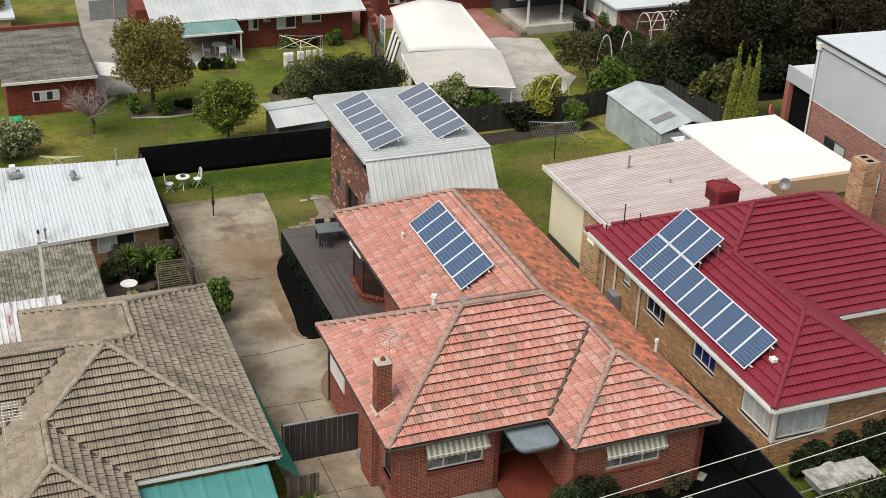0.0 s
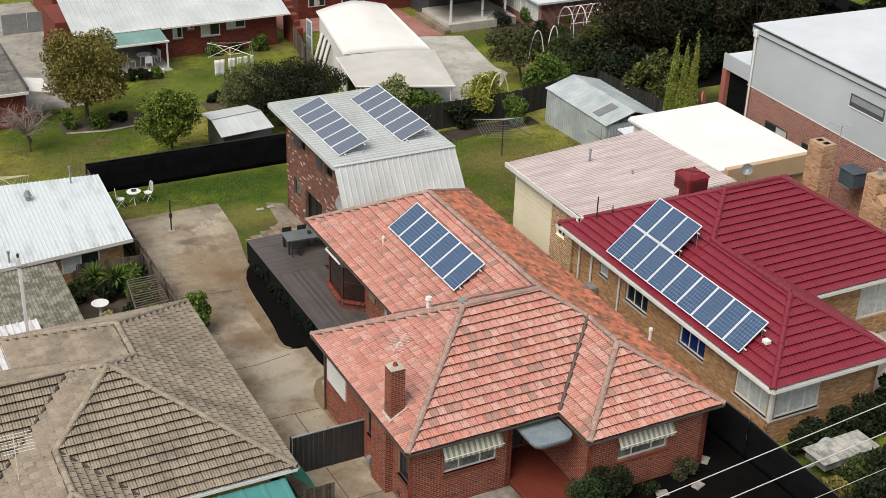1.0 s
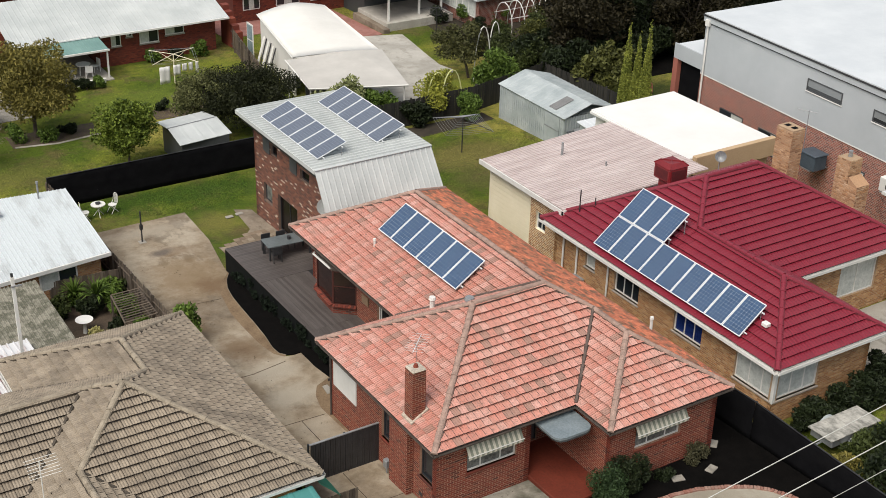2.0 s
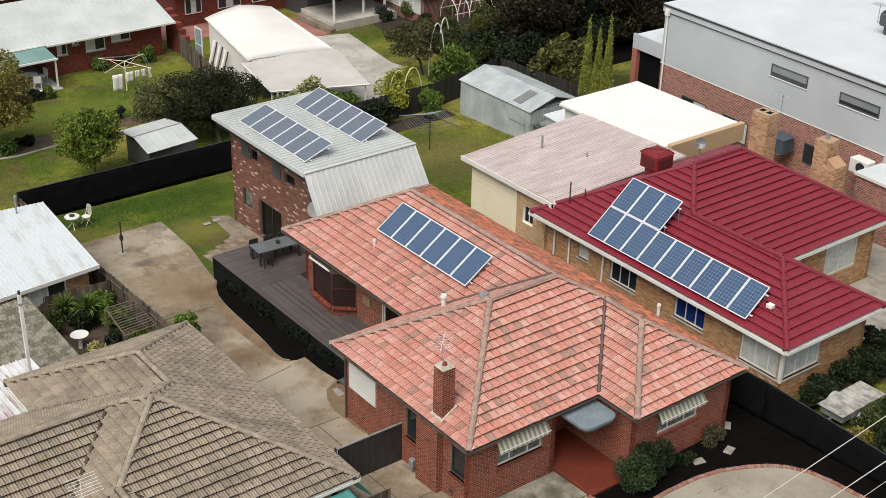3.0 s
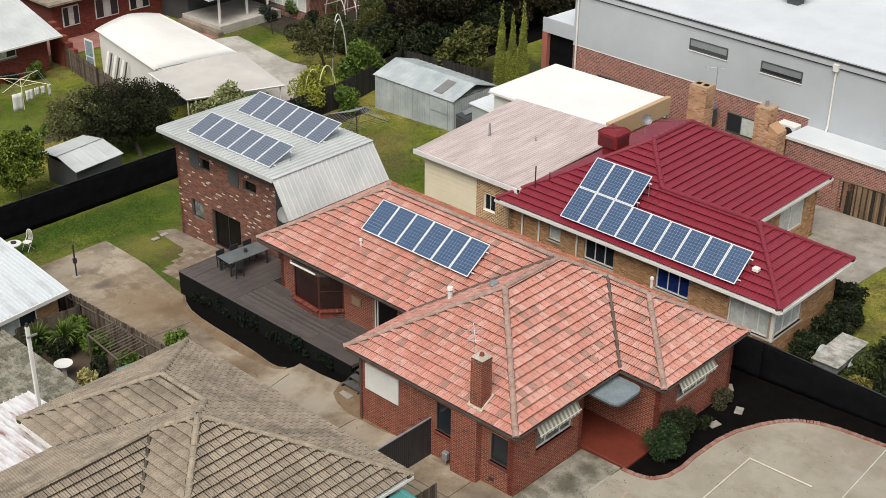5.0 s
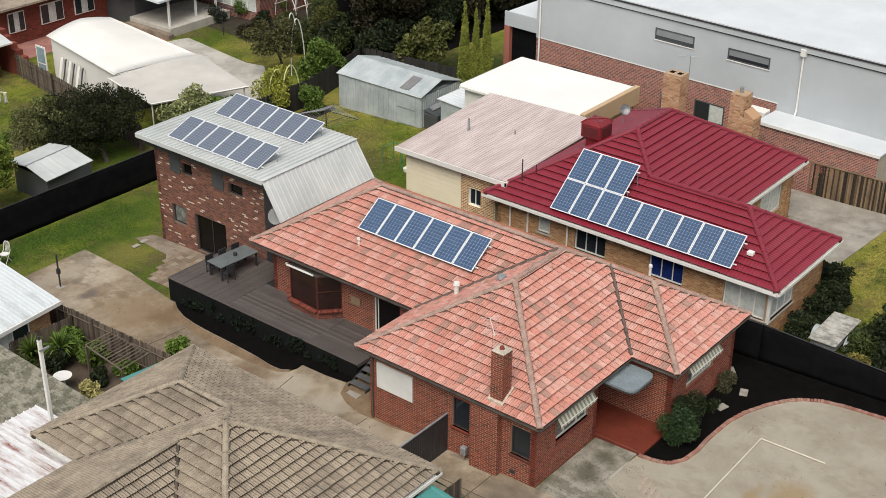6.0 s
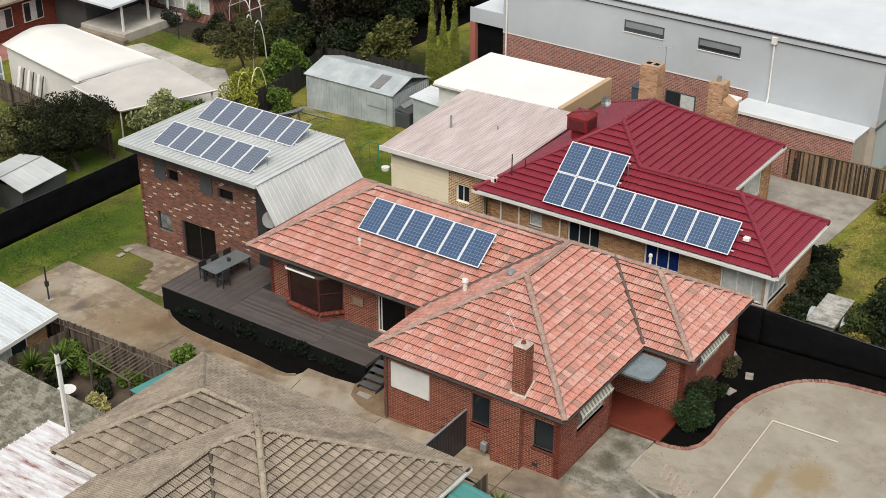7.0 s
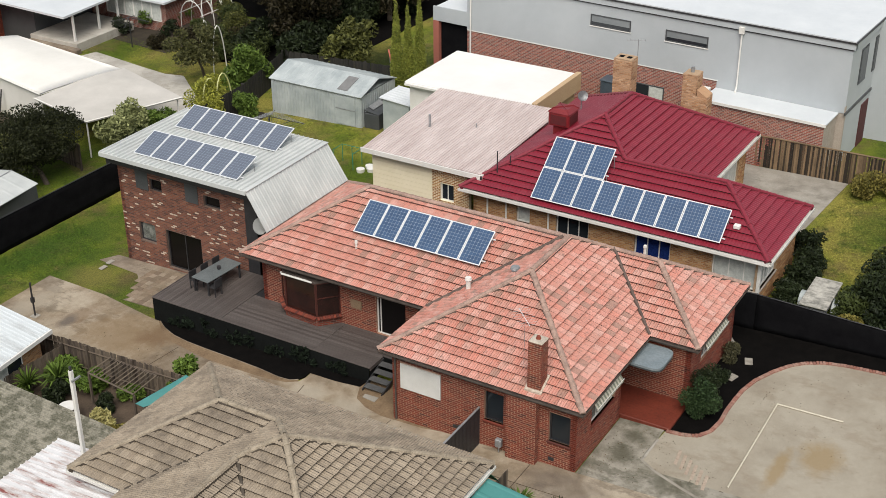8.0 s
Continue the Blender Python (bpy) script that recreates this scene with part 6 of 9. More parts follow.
screen_fence("screen_fence", (-2.9, 33.3), (12.7, 33.2), 1.85, "back fence covered in black shade cloth")
screen_fence("screen_fence", (13.0, 17.4), (13.0, -2.0), 1.75, "side fence covered in black shade cloth")
screen_fence("screen_fence", (13.0, -2.0), (13.1, -12.0), 1.75, "side fence covered in black shade cloth, sagging low", sag=0.03, end=1.0)
paling_fence("paling_fence", (-2.85, 13.5), (-2.85, 33.4), 1.55, PALING, "weathered grey paling fence along the driveway")
paling_fence("paling_fence", (-2.85, 13.4), (-2.85, 4.6), 1.25, PALING_DARK, "dark low paling fence beside the driveway")
paling_fence("paling_fence", (30.15, 6.8), (29.4, -4.2), 1.75, PALING_BROWN, "weathered brown paling fence below the brick annex", width=0.1, cap=True)
paling_fence("paling_fence", (12.6, 34.4), (24.9, 34.6), 1.75, PALING_DARK, "dark stained paling fence at the back")
paling_fence("paling_fence", (24.9, 34.7), (31.2, 36.3), 1.75, PALING_DARK, "dark stained paling fence at the back")
paling_fence("paling_fence", (31.3, 36.2), (31.6, 27.0), 1.75, PALING_DARK, "dark stained paling fence behind the shed")
paling_fence("paling_fence", (13.3, 37.2), (17.6, 56.5), 1.6, PALING, "grey paling fence beside the carport")
paling_fence("paling_fence", (-7.0, 22.6), (-3.0, 22.3), 1.3, PALING, "low slatted fence of the small garden")
paling_fence("paling_fence", (12.95, 18.0), (12.75, 34.3), 1.5, PALING_DARK, "dark paling fence behind the house", posts=False)


def gate():
    f = thing("side_gate", "black ribbed sheet-metal side gate with a pale top rail", "gate")
    for i in range(28):
        x = -2.45 + i * 0.1
        part("rib", box(x, x + 0.085, 4.28, 4.31 + 0.02 * (i % 2), -0.1, 1.56), DARK_METAL, f)
    part("top_rail", box(-2.5, 0.34, 4.26, 4.34, 1.56, 1.61, 0.01), STEEL, f)
    for x in (-2.5, -1.05):
        part("post", box(x - 0.03, x + 0.03, 4.34, 4.4, -0.15, 1.6), DARK_METAL, f)


gate()


# ---- the deck ----
SKIRT = mat_mottled("dark_shade_cloth", (0.003, 0.0035, 0.0035), (0.009, 0.011, 0.0105), 1.2, 12, 0.95)
SKIRT.node_tree.nodes["Principled BSDF"].inputs["Specular IOR Level"].default_value = 0.15
STEP_GREY = mat_mottled("grey_step_tread", (0.06, 0.06, 0.06), (0.11, 0.11, 0.11), 2, 20, 0.7)


def deck():
    d = thing("deck", "raised grey-stained timber deck with a black skirting screen", "deck")
    top = 0.4
    me = mesh_of("board", *(lambda b: ([v.co.copy() for v in b.verts], [[v.index for v in f.verts] for f in b.faces]))((lambda b: (b.verts.index_update(), b)[1])(box(0, 0.132, 0, 1, -0.03, 0, 0.004))), DECK)
    for i in range(17):
        x = 2.05 + i * 0.14
        for a, b in ((10.33 if x < 3.0 else 8.75, 13.1), (13.105, 17.985)):
            ob = new("board", me)
            ob.parent = d
            ob.matrix_world = Matrix.Translation((x, a, top + random.uniform(-0.003, 0.003))) @ Matrix.Diagonal((1, b - a - 0.01, 1, 1))
    for i in range(27):
        y = 18.0 + i * 0.14
        ob = new("board", me)
        ob.parent = d
        ob.matrix_world = Matrix.Translation((6.0, y, top + random.uniform(-0.003, 0.003))) @ pose(0, 0, 0, 0, 0, 90) @ Matrix.Diagonal((1, 3.95, 1, 1))
    part("edge_board", box(2.0, 2.045, 10.3, 21.85, top - 0.045, top - 0.002), DECK, d)
    part("edge_board", box(2.05, 6.0, 21.8, 21.84, top - 0.045, top - 0.002), DECK, d)
    part("edge_board", box(2.05, 3.0, 10.29, 10.325, top - 0.16, top - 0.002), DECK, d)
    part("joist_frame", box(3.05, 4.35, 8.8, 10.4, top - 0.2, top - 0.04), DARK_METAL, d)
    part("joist_frame", box(2.1, 4.35, 10.4, 21.7, top - 0.2, top - 0.04), DARK_METAL, d)
    part("joist_frame", box(4.4, 5.95, 17.5, 21.7, top - 0.2, top - 0.04), DARK_METAL, d)
    for nm, (a, b, c, e) in (("skirt", (1.99, 2.03, 10.33, 21.8)), ("skirt", (2.1, 6.0, 21.76, 21.8)), ("skirt", (2.1, 3.0, 10.33, 10.37)), ("skirt", (3.0, 3.04, 8.76, 10.33))):
        bm = prism([(a, c, top - 0.047), (b, c, top - 0.047), (b, e, top - 0.047), (a, e, top - 0.047)], 1.25)
        part(nm, bm, SKIRT, d, "black shade-cloth skirting")
    for i in range(6):
        y = 10.6 + i * 2.1
        part("post", box(2.1, 2.2, y - 0.05, y + 0.05, g(y) - 0.2, top - 0.2), DARK_METAL, d)
    for i in range(4):
        x = 2.55 - i * 0.37
        part("step", box(x, x + 0.33, 9.36, 10.24, top - (i + 1) * 0.135 - 0.035, top - (i + 1) * 0.135, 0.005), STEP_GREY, d, "dark grey step tread")
    for y in (9.32, 10.24):
        part("stringer", prism([(3.0, y, top - 0.05), (3.0, y + 0.04, top - 0.05), (1.38, y + 0.04, top - 0.62), (1.38, y, top - 0.62)], 0.2), DARK_METAL, d)
    return d


deck()


def deck_table():
    t = thing("outdoor_table", "long grey outdoor dining table on the deck", "table")
    c = Matrix.Translation((4.35, 20.0, 0.4)) @ pose(0, 0, 0, 0, 0, -4)
    part("tabletop", box(-1.1, 1.1, -0.5, 0.5, 0.7, 0.75, 0.012, m=c), mat_mottled("slate_table", (0.10, 0.12, 0.125), (0.17, 0.19, 0.195), 1.2, 15, 0.35), t)
    for x in (-1.0, 1.0):
        for y in (-0.42, 0.42):
            part("leg", box(x - 0.035, x + 0.035, y - 0.035, y + 0.035, 0.005, 0.7, m=c), DARK_METAL, t)
    pot = thing("plant_pot", "small dark pot on the outdoor table", "pot")
    part("pot", tube([(4.45, 19.95, 1.152), (4.45, 19.95, 1.3)], 0.08, sides=10, taper=1.2), DARK_METAL, pot)

    def chair(m):
        ch = thing("outdoor_chair", "dark woven outdoor dining chair", "chair", "chairs round the outdoor table")
        part("seat", box(-0.23, 0.23, -0.23, 0.23, 0.42, 0.46, 0.01), DARK_METAL, ch)
        part("backrest", box(-0.23, 0.23, 0.2, 0.24, 0.46, 0.85, 0.01), DARK_METAL, ch)
        for x in (-0.2, 0.2):
            for y in (-0.2, 0.2):
                part("leg", box(x - 0.018, x + 0.018, y - 0.018, y + 0.018, 0.005, 0.42), DARK_METAL, ch)
        ch.matrix_world = m
        return ch
    one = chair(c @ pose(-0.75, -0.55, 0, 0, 0, 180))
    for x, y, r in ((-0.75, 0.55, 0), (0, 0.55, 0), (0.75, 0.55, 0)):
        copy_thing(one, c @ pose(x, y, 0, 0, 0, r))


deck_table()


# ---- details of the main house ----
def house_fittings():
    # bay window over the deck
    b = thing("bay_window", "dark-framed angled bay window on a brick base", "window")
    pts = [(4.4, 16.4), (3.72, 15.7), (3.6, 14.0), (4.4, 13.3)]
    base = prism([(x, y, 0.78) for x, y in pts], 0.38)
    part("base", base, MORTAR_DARK, b)
    for p, q in zip(pts, pts[1:]):
        bricks("brick_sill", b, p, q, 0.4, 0.8, BRICK_RED)
    part("roof", prism([(x - 0.02, y, 2.56) for x, y in pts], 0.1), GUTTER_BROWN, b)
    WINE = mat_mottled("wine_red_frame", (0.045, 0.014, 0.011), (0.085, 0.024, 0.018), 2, 20, 0.5)
    # near-black glass mottled with brownish red
    BROWN_GLASS = mat_mottled("glass_over_dark_red_room", (0.008, 0.005, 0.004), (0.035, 0.012, 0.009), 0.9, 4, 0.1, bump=0.0)
    for p, q in zip(pts, pts[1:]):
        m = Matrix.Translation((*p, 0)) @ Matrix(((Vector((*q, 0)) - Vector((*p, 0))).normalized(), Vector((0, 0, 1)).cross((Vector((*q, 0)) - Vector((*p, 0))).normalized()), Vector((0, 0, 1)))).transposed().to_4x4()
        ln = (Vector(q) - Vector(p)).length
        window(b, m, 0.0, ln, 0.8, 2.46, WINE, BROWN_GLASS, (), None, 0.0, transom=0.55 if q[1] < 13.5 else None, name="light")
    for p, q in zip(pts, pts[1:]):
        d = (Vector(q) - Vector(p)).normalized()
        n = Vector((d.y, -d.x)) * 0.05
        count = max(2, round((Vector(q) - Vector(p)).length / 0.12))
        for k in range(count):
            c = Vector(p).lerp(Vector(q), (k + 0.5) / count) + n
            part("sill_brick", box(-0.05, 0.05, -0.12, 0.07, -0.03, 0.03, 0.006, m=Matrix.Translation((c.x, c.y, 0.8)) @ pose(0, 0, 0, 12, 0, math.degrees(math.atan2(d.y, d.x)))), BRICK_RED, b)
    aw = thing("awning_box", "white folded awning box over the bay window", "awning")
    part("cassette", box(3.54, 3.63, 14.15, 15.75, 2.47, 2.54, 0.015), WHITE_PAINT, aw)
    for y in (14.0, 15.6):
        part("bracket", box(3.63, 3.72, y + 0.2, y + 0.25, 2.48, 2.53), WHITE_PAINT, aw)
    METER_TAN = mat_mottled("dull_tan_enamel", (0.22, 0.15, 0.09), (0.32, 0.22, 0.14), 3, 18, 0.7)
    mb = thing("meter_box", "beige meter box on the brick wall", "meter box")
    part("body", box(4.33, 4.385, 12.2, 12.75, 1.35, 1.75, 0.01), METER_TAN, mb)
    part("door", box(4.315, 4.33, 12.24, 12.71, 1.39, 1.71), METER_TAN, mb)
    # porch
    p = thing("porch", "low porch floor painted dark red", "porch")
    part("slab", box(4.32, 6.34, -1.7, 1.98, -0.2, 0.27, 0.02), PORCH_TILE, p)
    for k in range(4):
        part("floor_tile", box(4.4 + k * 0.48, 4.86 + k * 0.48, -1.62, 1.9, 0.271, 0.277), PORCH_TILE, p)
    c = thing("porch_canopy", "curved grey sheet canopy over the front porch", "canopy")
    outline = [(4.38, 0.3)] + [(4.38 + 0.35 - 0.35 * math.cos(a), -0.75 - 0.35 * math.sin(a)) for a in (0, 0.5, 1.0, 1.57)] + [(5.75 - 0.1 + 0.35 * math.sin(a), -0.75 - 0.35 * math.cos(a)) for a in (0, 0.5, 1.0, 1.57)] + [(6.0, 0.3)]
    part("roof", prism([(x, y, 2.66) for x, y in outline], 0.09), mat_mottled("grey_canopy_sheet", (0.16, 0.2, 0.22), (0.24, 0.28, 0.3), 2, 16, 0.4), c)
    part("fascia", prism([(x * 0.96 + 0.2, y, 2.57) for x, y in outline], 0.08), DARK_TRIM, c)
    la = thing("porch_lamp", "small white lamp hanging under the porch canopy", "lamp")
    part("shade", tube([(4.85, 0.0, 2.3), (4.85, 0.0, 2.5)], 0.06, sides=8, taper=0.6), WHITE_PAINT, la)
    # striped awnings
    STRIPE = {0: mat_mottled("cream_canvas", (0.55, 0.52, 0.42), (0.64, 0.61, 0.51), 2, 20, 0.8), 1: mat_mottled("grey_green_canvas", (0.22, 0.23, 0.18), (0.29, 0.3, 0.24), 2, 20, 0.8)}
    for x0, x1, y in ((1.5, 3.8, 0.35), (7.4, 9.75, -1.6)):
        a = thing("window_awning", "striped cream and grey-green canvas awning rolled out over a window", "awning", "window awnings")
        n = 22
        w = (x1 - x0) / n
        for i in range(n):
            u = x0 + i * w
            part("stripe", prism([(u, y - 0.04, 2.56), (u + w, y - 0.04, 2.56), (u + w, y - 0.27, 2.24), (u, y - 0.27, 2.24)], 0.015), STRIPE[i % 2], a)
            part("valance", box(u, u + w, y - 0.285, y - 0.27, 2.13, 2.245), STRIPE[i % 2], a)
        part("bar", tube([(x0 - 0.03, y - 0.28, 2.24), (x1 + 0.03, y - 0.28, 2.24)], 0.018), WHITE_PAINT, a)
    # roof pipes and vents
    for x, y, z, h, r, nm, lb in ((4.25, 7.0, 4.3, 0.5, 0.1, "flue", "white flue pipe with a cowl on the tiled roof"), (4.75, 5.2, 4.85, 0.22, 0.14, "roof_vent", "low grey roof vent"), (11.62, 2.6, 3.0, 0.55, 0.06, "vent_pipe", "white plastic vent pipe at the eave"), (5.0, 12.8, 3.8, 0.3, 0.05, "vent_pipe", "white plastic vent pipe on the roof")):
        v = thing(nm, lb, "vent")
        zz = min(z, 2.95 + 0.59 * min(abs(x - 3.51) if y > 8.5 or x > 9 else 99, 8.5 - y if y < 8.5 and y > 4.25 else 99, 11.75 - x))
        shell = STEEL if nm == "roof_vent" else WHITE_PAINT
        part("pipe", tube([(x, y, zz - 0.1), (x, y, zz + h)], r, sides=10), shell, v)
        part("cowl", tube([(x, y, zz + h), (x, y, zz + h + 0.1)], r * 1.5, sides=10, taper=0.8), shell, v)
    an = thing("tv_antenna", "thin pale television antenna over the front roof", "antenna")
    part("mast", tube([(1.0, 2.85, 3.4), (1.0, 2.85, 5.5)], 0.008), STEEL, an)
    part("boom", tube([(0.6, 2.45, 5.5), (1.5, 3.35, 5.5)], 0.012), ALLOY, an)
    for i in range(8):
        s = -0.4 + i * 0.12
        part("element", tube([(1.05 + s - 0.25, 2.9 + s + 0.25, 5.51), (1.05 + s + 0.25, 2.9 + s - 0.25, 5.51)], 0.005, sides=4), STEEL, an)
    PALE_MORTAR = mat_mottled("pale_flashing_mortar", (0.34, 0.27, 0.21), (0.6, 0.52, 0.43), 4, 16, 0.8)
    fl = thing("lead_flashing", "pale mortar flashing round the chimney foot", "flashing")
    part("apron", prism([(x, y, 2.95 + 0.59 * x + 0.14) for x, y in ((0.14, 1.7), (0.82, 1.7), (0.82, 2.38), (0.14, 2.38))], 0.08), PALE_MORTAR, fl)
    gm = thing("gas_meter", "grey gas meter with pipes beside the chimney breast", "meter")
    part("body", box(0.05, 0.25, 3.25, 3.5, 0.25, 0.6, 0.03), STEEL, gm)
    part("pipe", tube([(0.15, 3.37, 0.0), (0.15, 3.37, 0.3)], 0.025), STEEL, gm)
    dp = thing("downpipe", "brown downpipe at the wall corner", "downpipe")
    part("pipe", tube([(0.1, 7.95, 2.85), (0.3, 7.95, 2.6), (0.3, 7.95, -0.2)], 0.045), GUTTER_BROWN, dp)
    for i, y in enumerate((5.2, 4.35, 1.2)):
        av = thing("air_brick", "small dark vent brick low in the wall", "vent", "vent bricks")
        part("grille", box(0.325, 0.345, y, y + 0.23, 0.28, 0.42), DARK_METAL, av)


house_fittings()


# ---- forecourt ----
def forecourt_items():
    kerb = tagged(new("brick_kerb"), "curved edging of red bricks round the mulch bed", "kerb", kind="structure")
    me = mesh_of("brick", *(lambda b: ([v.co.copy() for v in b.verts], [[v.index for v in f.verts] for f in b.faces]))((lambda b: (b.verts.index_update(), b)[1])(box(-0.055, 0.055, -0.08, 0.08, -0.1, 0.1, 0.008))), mat_pieces("kerb_brick", [(0.30, 0.12, 0.085), (0.36, 0.17, 0.13), (0.26, 0.11, 0.085), (0.40, 0.22, 0.17)], (0.3, 0.25, 0.2), 0.5))
    path = [(4.25, -1.6), (4.3, -2.3), (4.5, -2.78), (5.0, -3.08), (5.76, -3.18), (6.6, -3.13), (7.42, -3.15), (8.2, -3.2), (9.1, -3.4), (10, -3.79), (10.8, -4.28), (11.3, -4.8), (11.65, -5.5), (11.8, -6.3), (11.9, -7.81), (11.98, -10.5)]
    for a, b in zip(path, path[1:]):
        a, b = Vector((*a, 0)), Vector((*b, 0))
        n = max(1, round((b - a).length / 0.122))
        turn = math.degrees(math.atan2((b - a).y, (b - a).x))
        for i in range(n):
            p = a.lerp(b, (i + 0.5) / n)
            ob = new("brick", me)
            ob.parent = kerb
            ob.matrix_world = pose(p.x, p.y, g(p.y) + 0.0 + random.uniform(-0.012, 0.012), random.uniform(-2, 2), random.uniform(-2, 2), turn + random.uniform(-3, 3))
    for i, pts in enumerate((((7.88, -4.7), (1.98, -4.81)), ((7.88, -4.7), (7.82, -7.27)))):
        t = thing("timber_edging", "long pale timber batten lying on the forecourt", "batten", "edging battens")
        a, b = (Vector((x, y, g(y) + 0.07)) for x, y in pts)
        part("batten", tube([a, b], 0.035, sides=4), mat_mottled("pale_timber", (0.5, 0.46, 0.36), (0.62, 0.58, 0.48), 2, 14, 0.8) if i == 0 else bpy.data.materials["pale_timber"], t)
    strip = thing("concrete_edge", "narrow concrete edging strip along the path", "edging")
    pts = [(3.6, -1.52), (2.14, -1.49), (1.7, -2.2), (1.2, -3.4), (0.6, -5)]
    part("strip", tube([(x, y, g(y) + 0.05) for x, y in pts], 0.06, sides=4), CONCRETE_PALE, strip)
    for i, (x, y, r) in enumerate(((10.4, -2.7, 20), (8.95, -2.5, -15), (11.6, -1.5, 40))):
        s = thing("stepping_stone", "pale concrete stepping stone in the mulch", "stepping stone", "stepping stones")
        part("stone", box(-0.24, 0.24, -0.16, 0.16, 0.0, 0.06, 0.015), CONCRETE_PALE, s)
        s.matrix_world = pose(x, y, g(y) + 0.02, 0, 0, r)
    for i in range(6):
        s = thing("paver", "worn brick paver strip set in the forecourt", "paver", "forecourt pavers")
        part("stone", box(-0.45, 0.45, -0.06, 0.06, 0.0, 0.02, 0.006), mat_mottled("worn_paver", (0.33, 0.25, 0.19), (0.42, 0.35, 0.28), 3, 12, 0.9) if i == 0 else bpy.data.materials["worn_paver"], s)
        s.matrix_world = pose(2.9 - i * 0.2, -2.6 - i * 0.28, g(-2.6 - i * 0.28) + 0.032, 0, 0, 8)


forecourt_items()


# ---- lawn of the main lot ----
def white_set():
    t = thing("garden_table", "small round white metal garden table on the lawn", "table")
    c = (-1.0, 31.2)
    z = g(c[1])
    part("tabletop", tube([(*c, z + 0.68), (*c, z + 0.72)], 0.38, sides=16), WHITE_PAINT, t)
    for a in (0.4, 2.5, 4.6):
        part("leg", tube([(c[0] + 0.3 * math.cos(a), c[1] + 0.3 * math.sin(a), z + 0.005), (c[0], c[1], z + 0.4), (c[0] - 0.3 * math.cos(a), c[1] - 0.3 * math.sin(a), z + 0.68)], 0.02), WHITE_PAINT, t)
    b = thing("flower_bowl", "dark bowl on the white garden table", "bowl")
    part("bowl", tube([(*c, z + 0.722), (*c, z + 0.8)], 0.12, sides=10, taper=1.2), DARK_METAL, b)

    def chair(m):
        ch = thing("garden_chair", "white folding metal garden chair on the lawn", "chair", "white garden chairs")
        part("seat", tube([(0, 0, 0.43), (0, 0, 0.46)], 0.22, sides=12), WHITE_PAINT, ch)
        for x in (-0.2, 0.2):
            part("leg", tube([(x, -0.22, 0.005), (x, 0.2, 0.6), (x * 0.85, 0.24, 0.95)], 0.016), WHITE_PAINT, ch)
            part("leg", tube([(x, 0.22, 0.005), (x, -0.15, 0.45)], 0.016), WHITE_PAINT, ch)
        part("backrest", tube([(-0.17, 0.24, 0.93), (-0.08, 0.25, 1.03), (0.08, 0.25, 1.03), (0.17, 0.24, 0.93)], 0.018), WHITE_PAINT, ch)
        for k in range(4):
            part("slat", tube([(-0.1 + k * 0.067, 0.22, 0.5), (-0.1 + k * 0.067, 0.245, 1.0)], 0.014), WHITE_PAINT, ch)
        ch.matrix_world = m
        return ch
    one = chair(pose(-1.75, 31.1, z, 0, 0, 80))
    copy_thing(one, pose(-0.2, 31.35, z, 0, 0, -75))
    p = thing("steel_post", "dark steel post standing on the concrete pad", "post")
    part("post", tube([(-0.25, 26.95, g(27) - 0.1), (-0.25, 26.95, g(27) + 1.75)], 0.04, sides=8), DARK_METAL, p)
    part("base", box(-0.43, -0.07, 26.77, 27.13, g(27) + 0.02, g(27) + 0.07, 0.02), CONCRETE_PALE, p)
    part("box", box(-0.32, -0.18, 26.88, 27.02, g(27) + 0.75, g(27) + 1.0), DARK_METAL, p)
    for x, y in ((5.3, 27.6), (4.7, 27.5)):
        s = thing("paving_stone", "loose pale paving stone by the studio", "paver", "loose pavers")
        part("stone", box(x - 0.2, x + 0.2, y - 0.12, y + 0.12, g(y) + 0.03, g(y) + 0.08, 0.01), CONCRETE_PALE, s)
    d = thing("satellite_dish", "white satellite dish under the studio eave", "satellite dish")
    bm = bmesh.new()
    rings = []
    m = look((5.45, 18.25, 3.3), (3.2, 14.75, 4.9))
    for k, (r, zz) in enumerate(((0.05, 0.0), (0.2, -0.02), (0.33, -0.06))):
        rings.append([bm.verts.new(m @ Vector((r * math.cos(a), r * 1.15 * math.sin(a), zz))) for a in (2 * math.pi * i / 16 for i in range(16))])
    for a, b in zip(rings, rings[1:]):
        for i in range(16):
            bm.faces.new((a[i], a[(i + 1) % 16], b[(i + 1) % 16], b[i]))
    bm.faces.new(rings[0])
    bmesh.ops.solidify(bm, geom=bm.faces[:], thickness=0.012)
    part("reflector", bm, METAL_LIGHT, d)
    part("arm", tube([(5.45, 18.25, 3.3), (6.1, 18.88, 3.1)], 0.025), STEEL, d)


white_set()


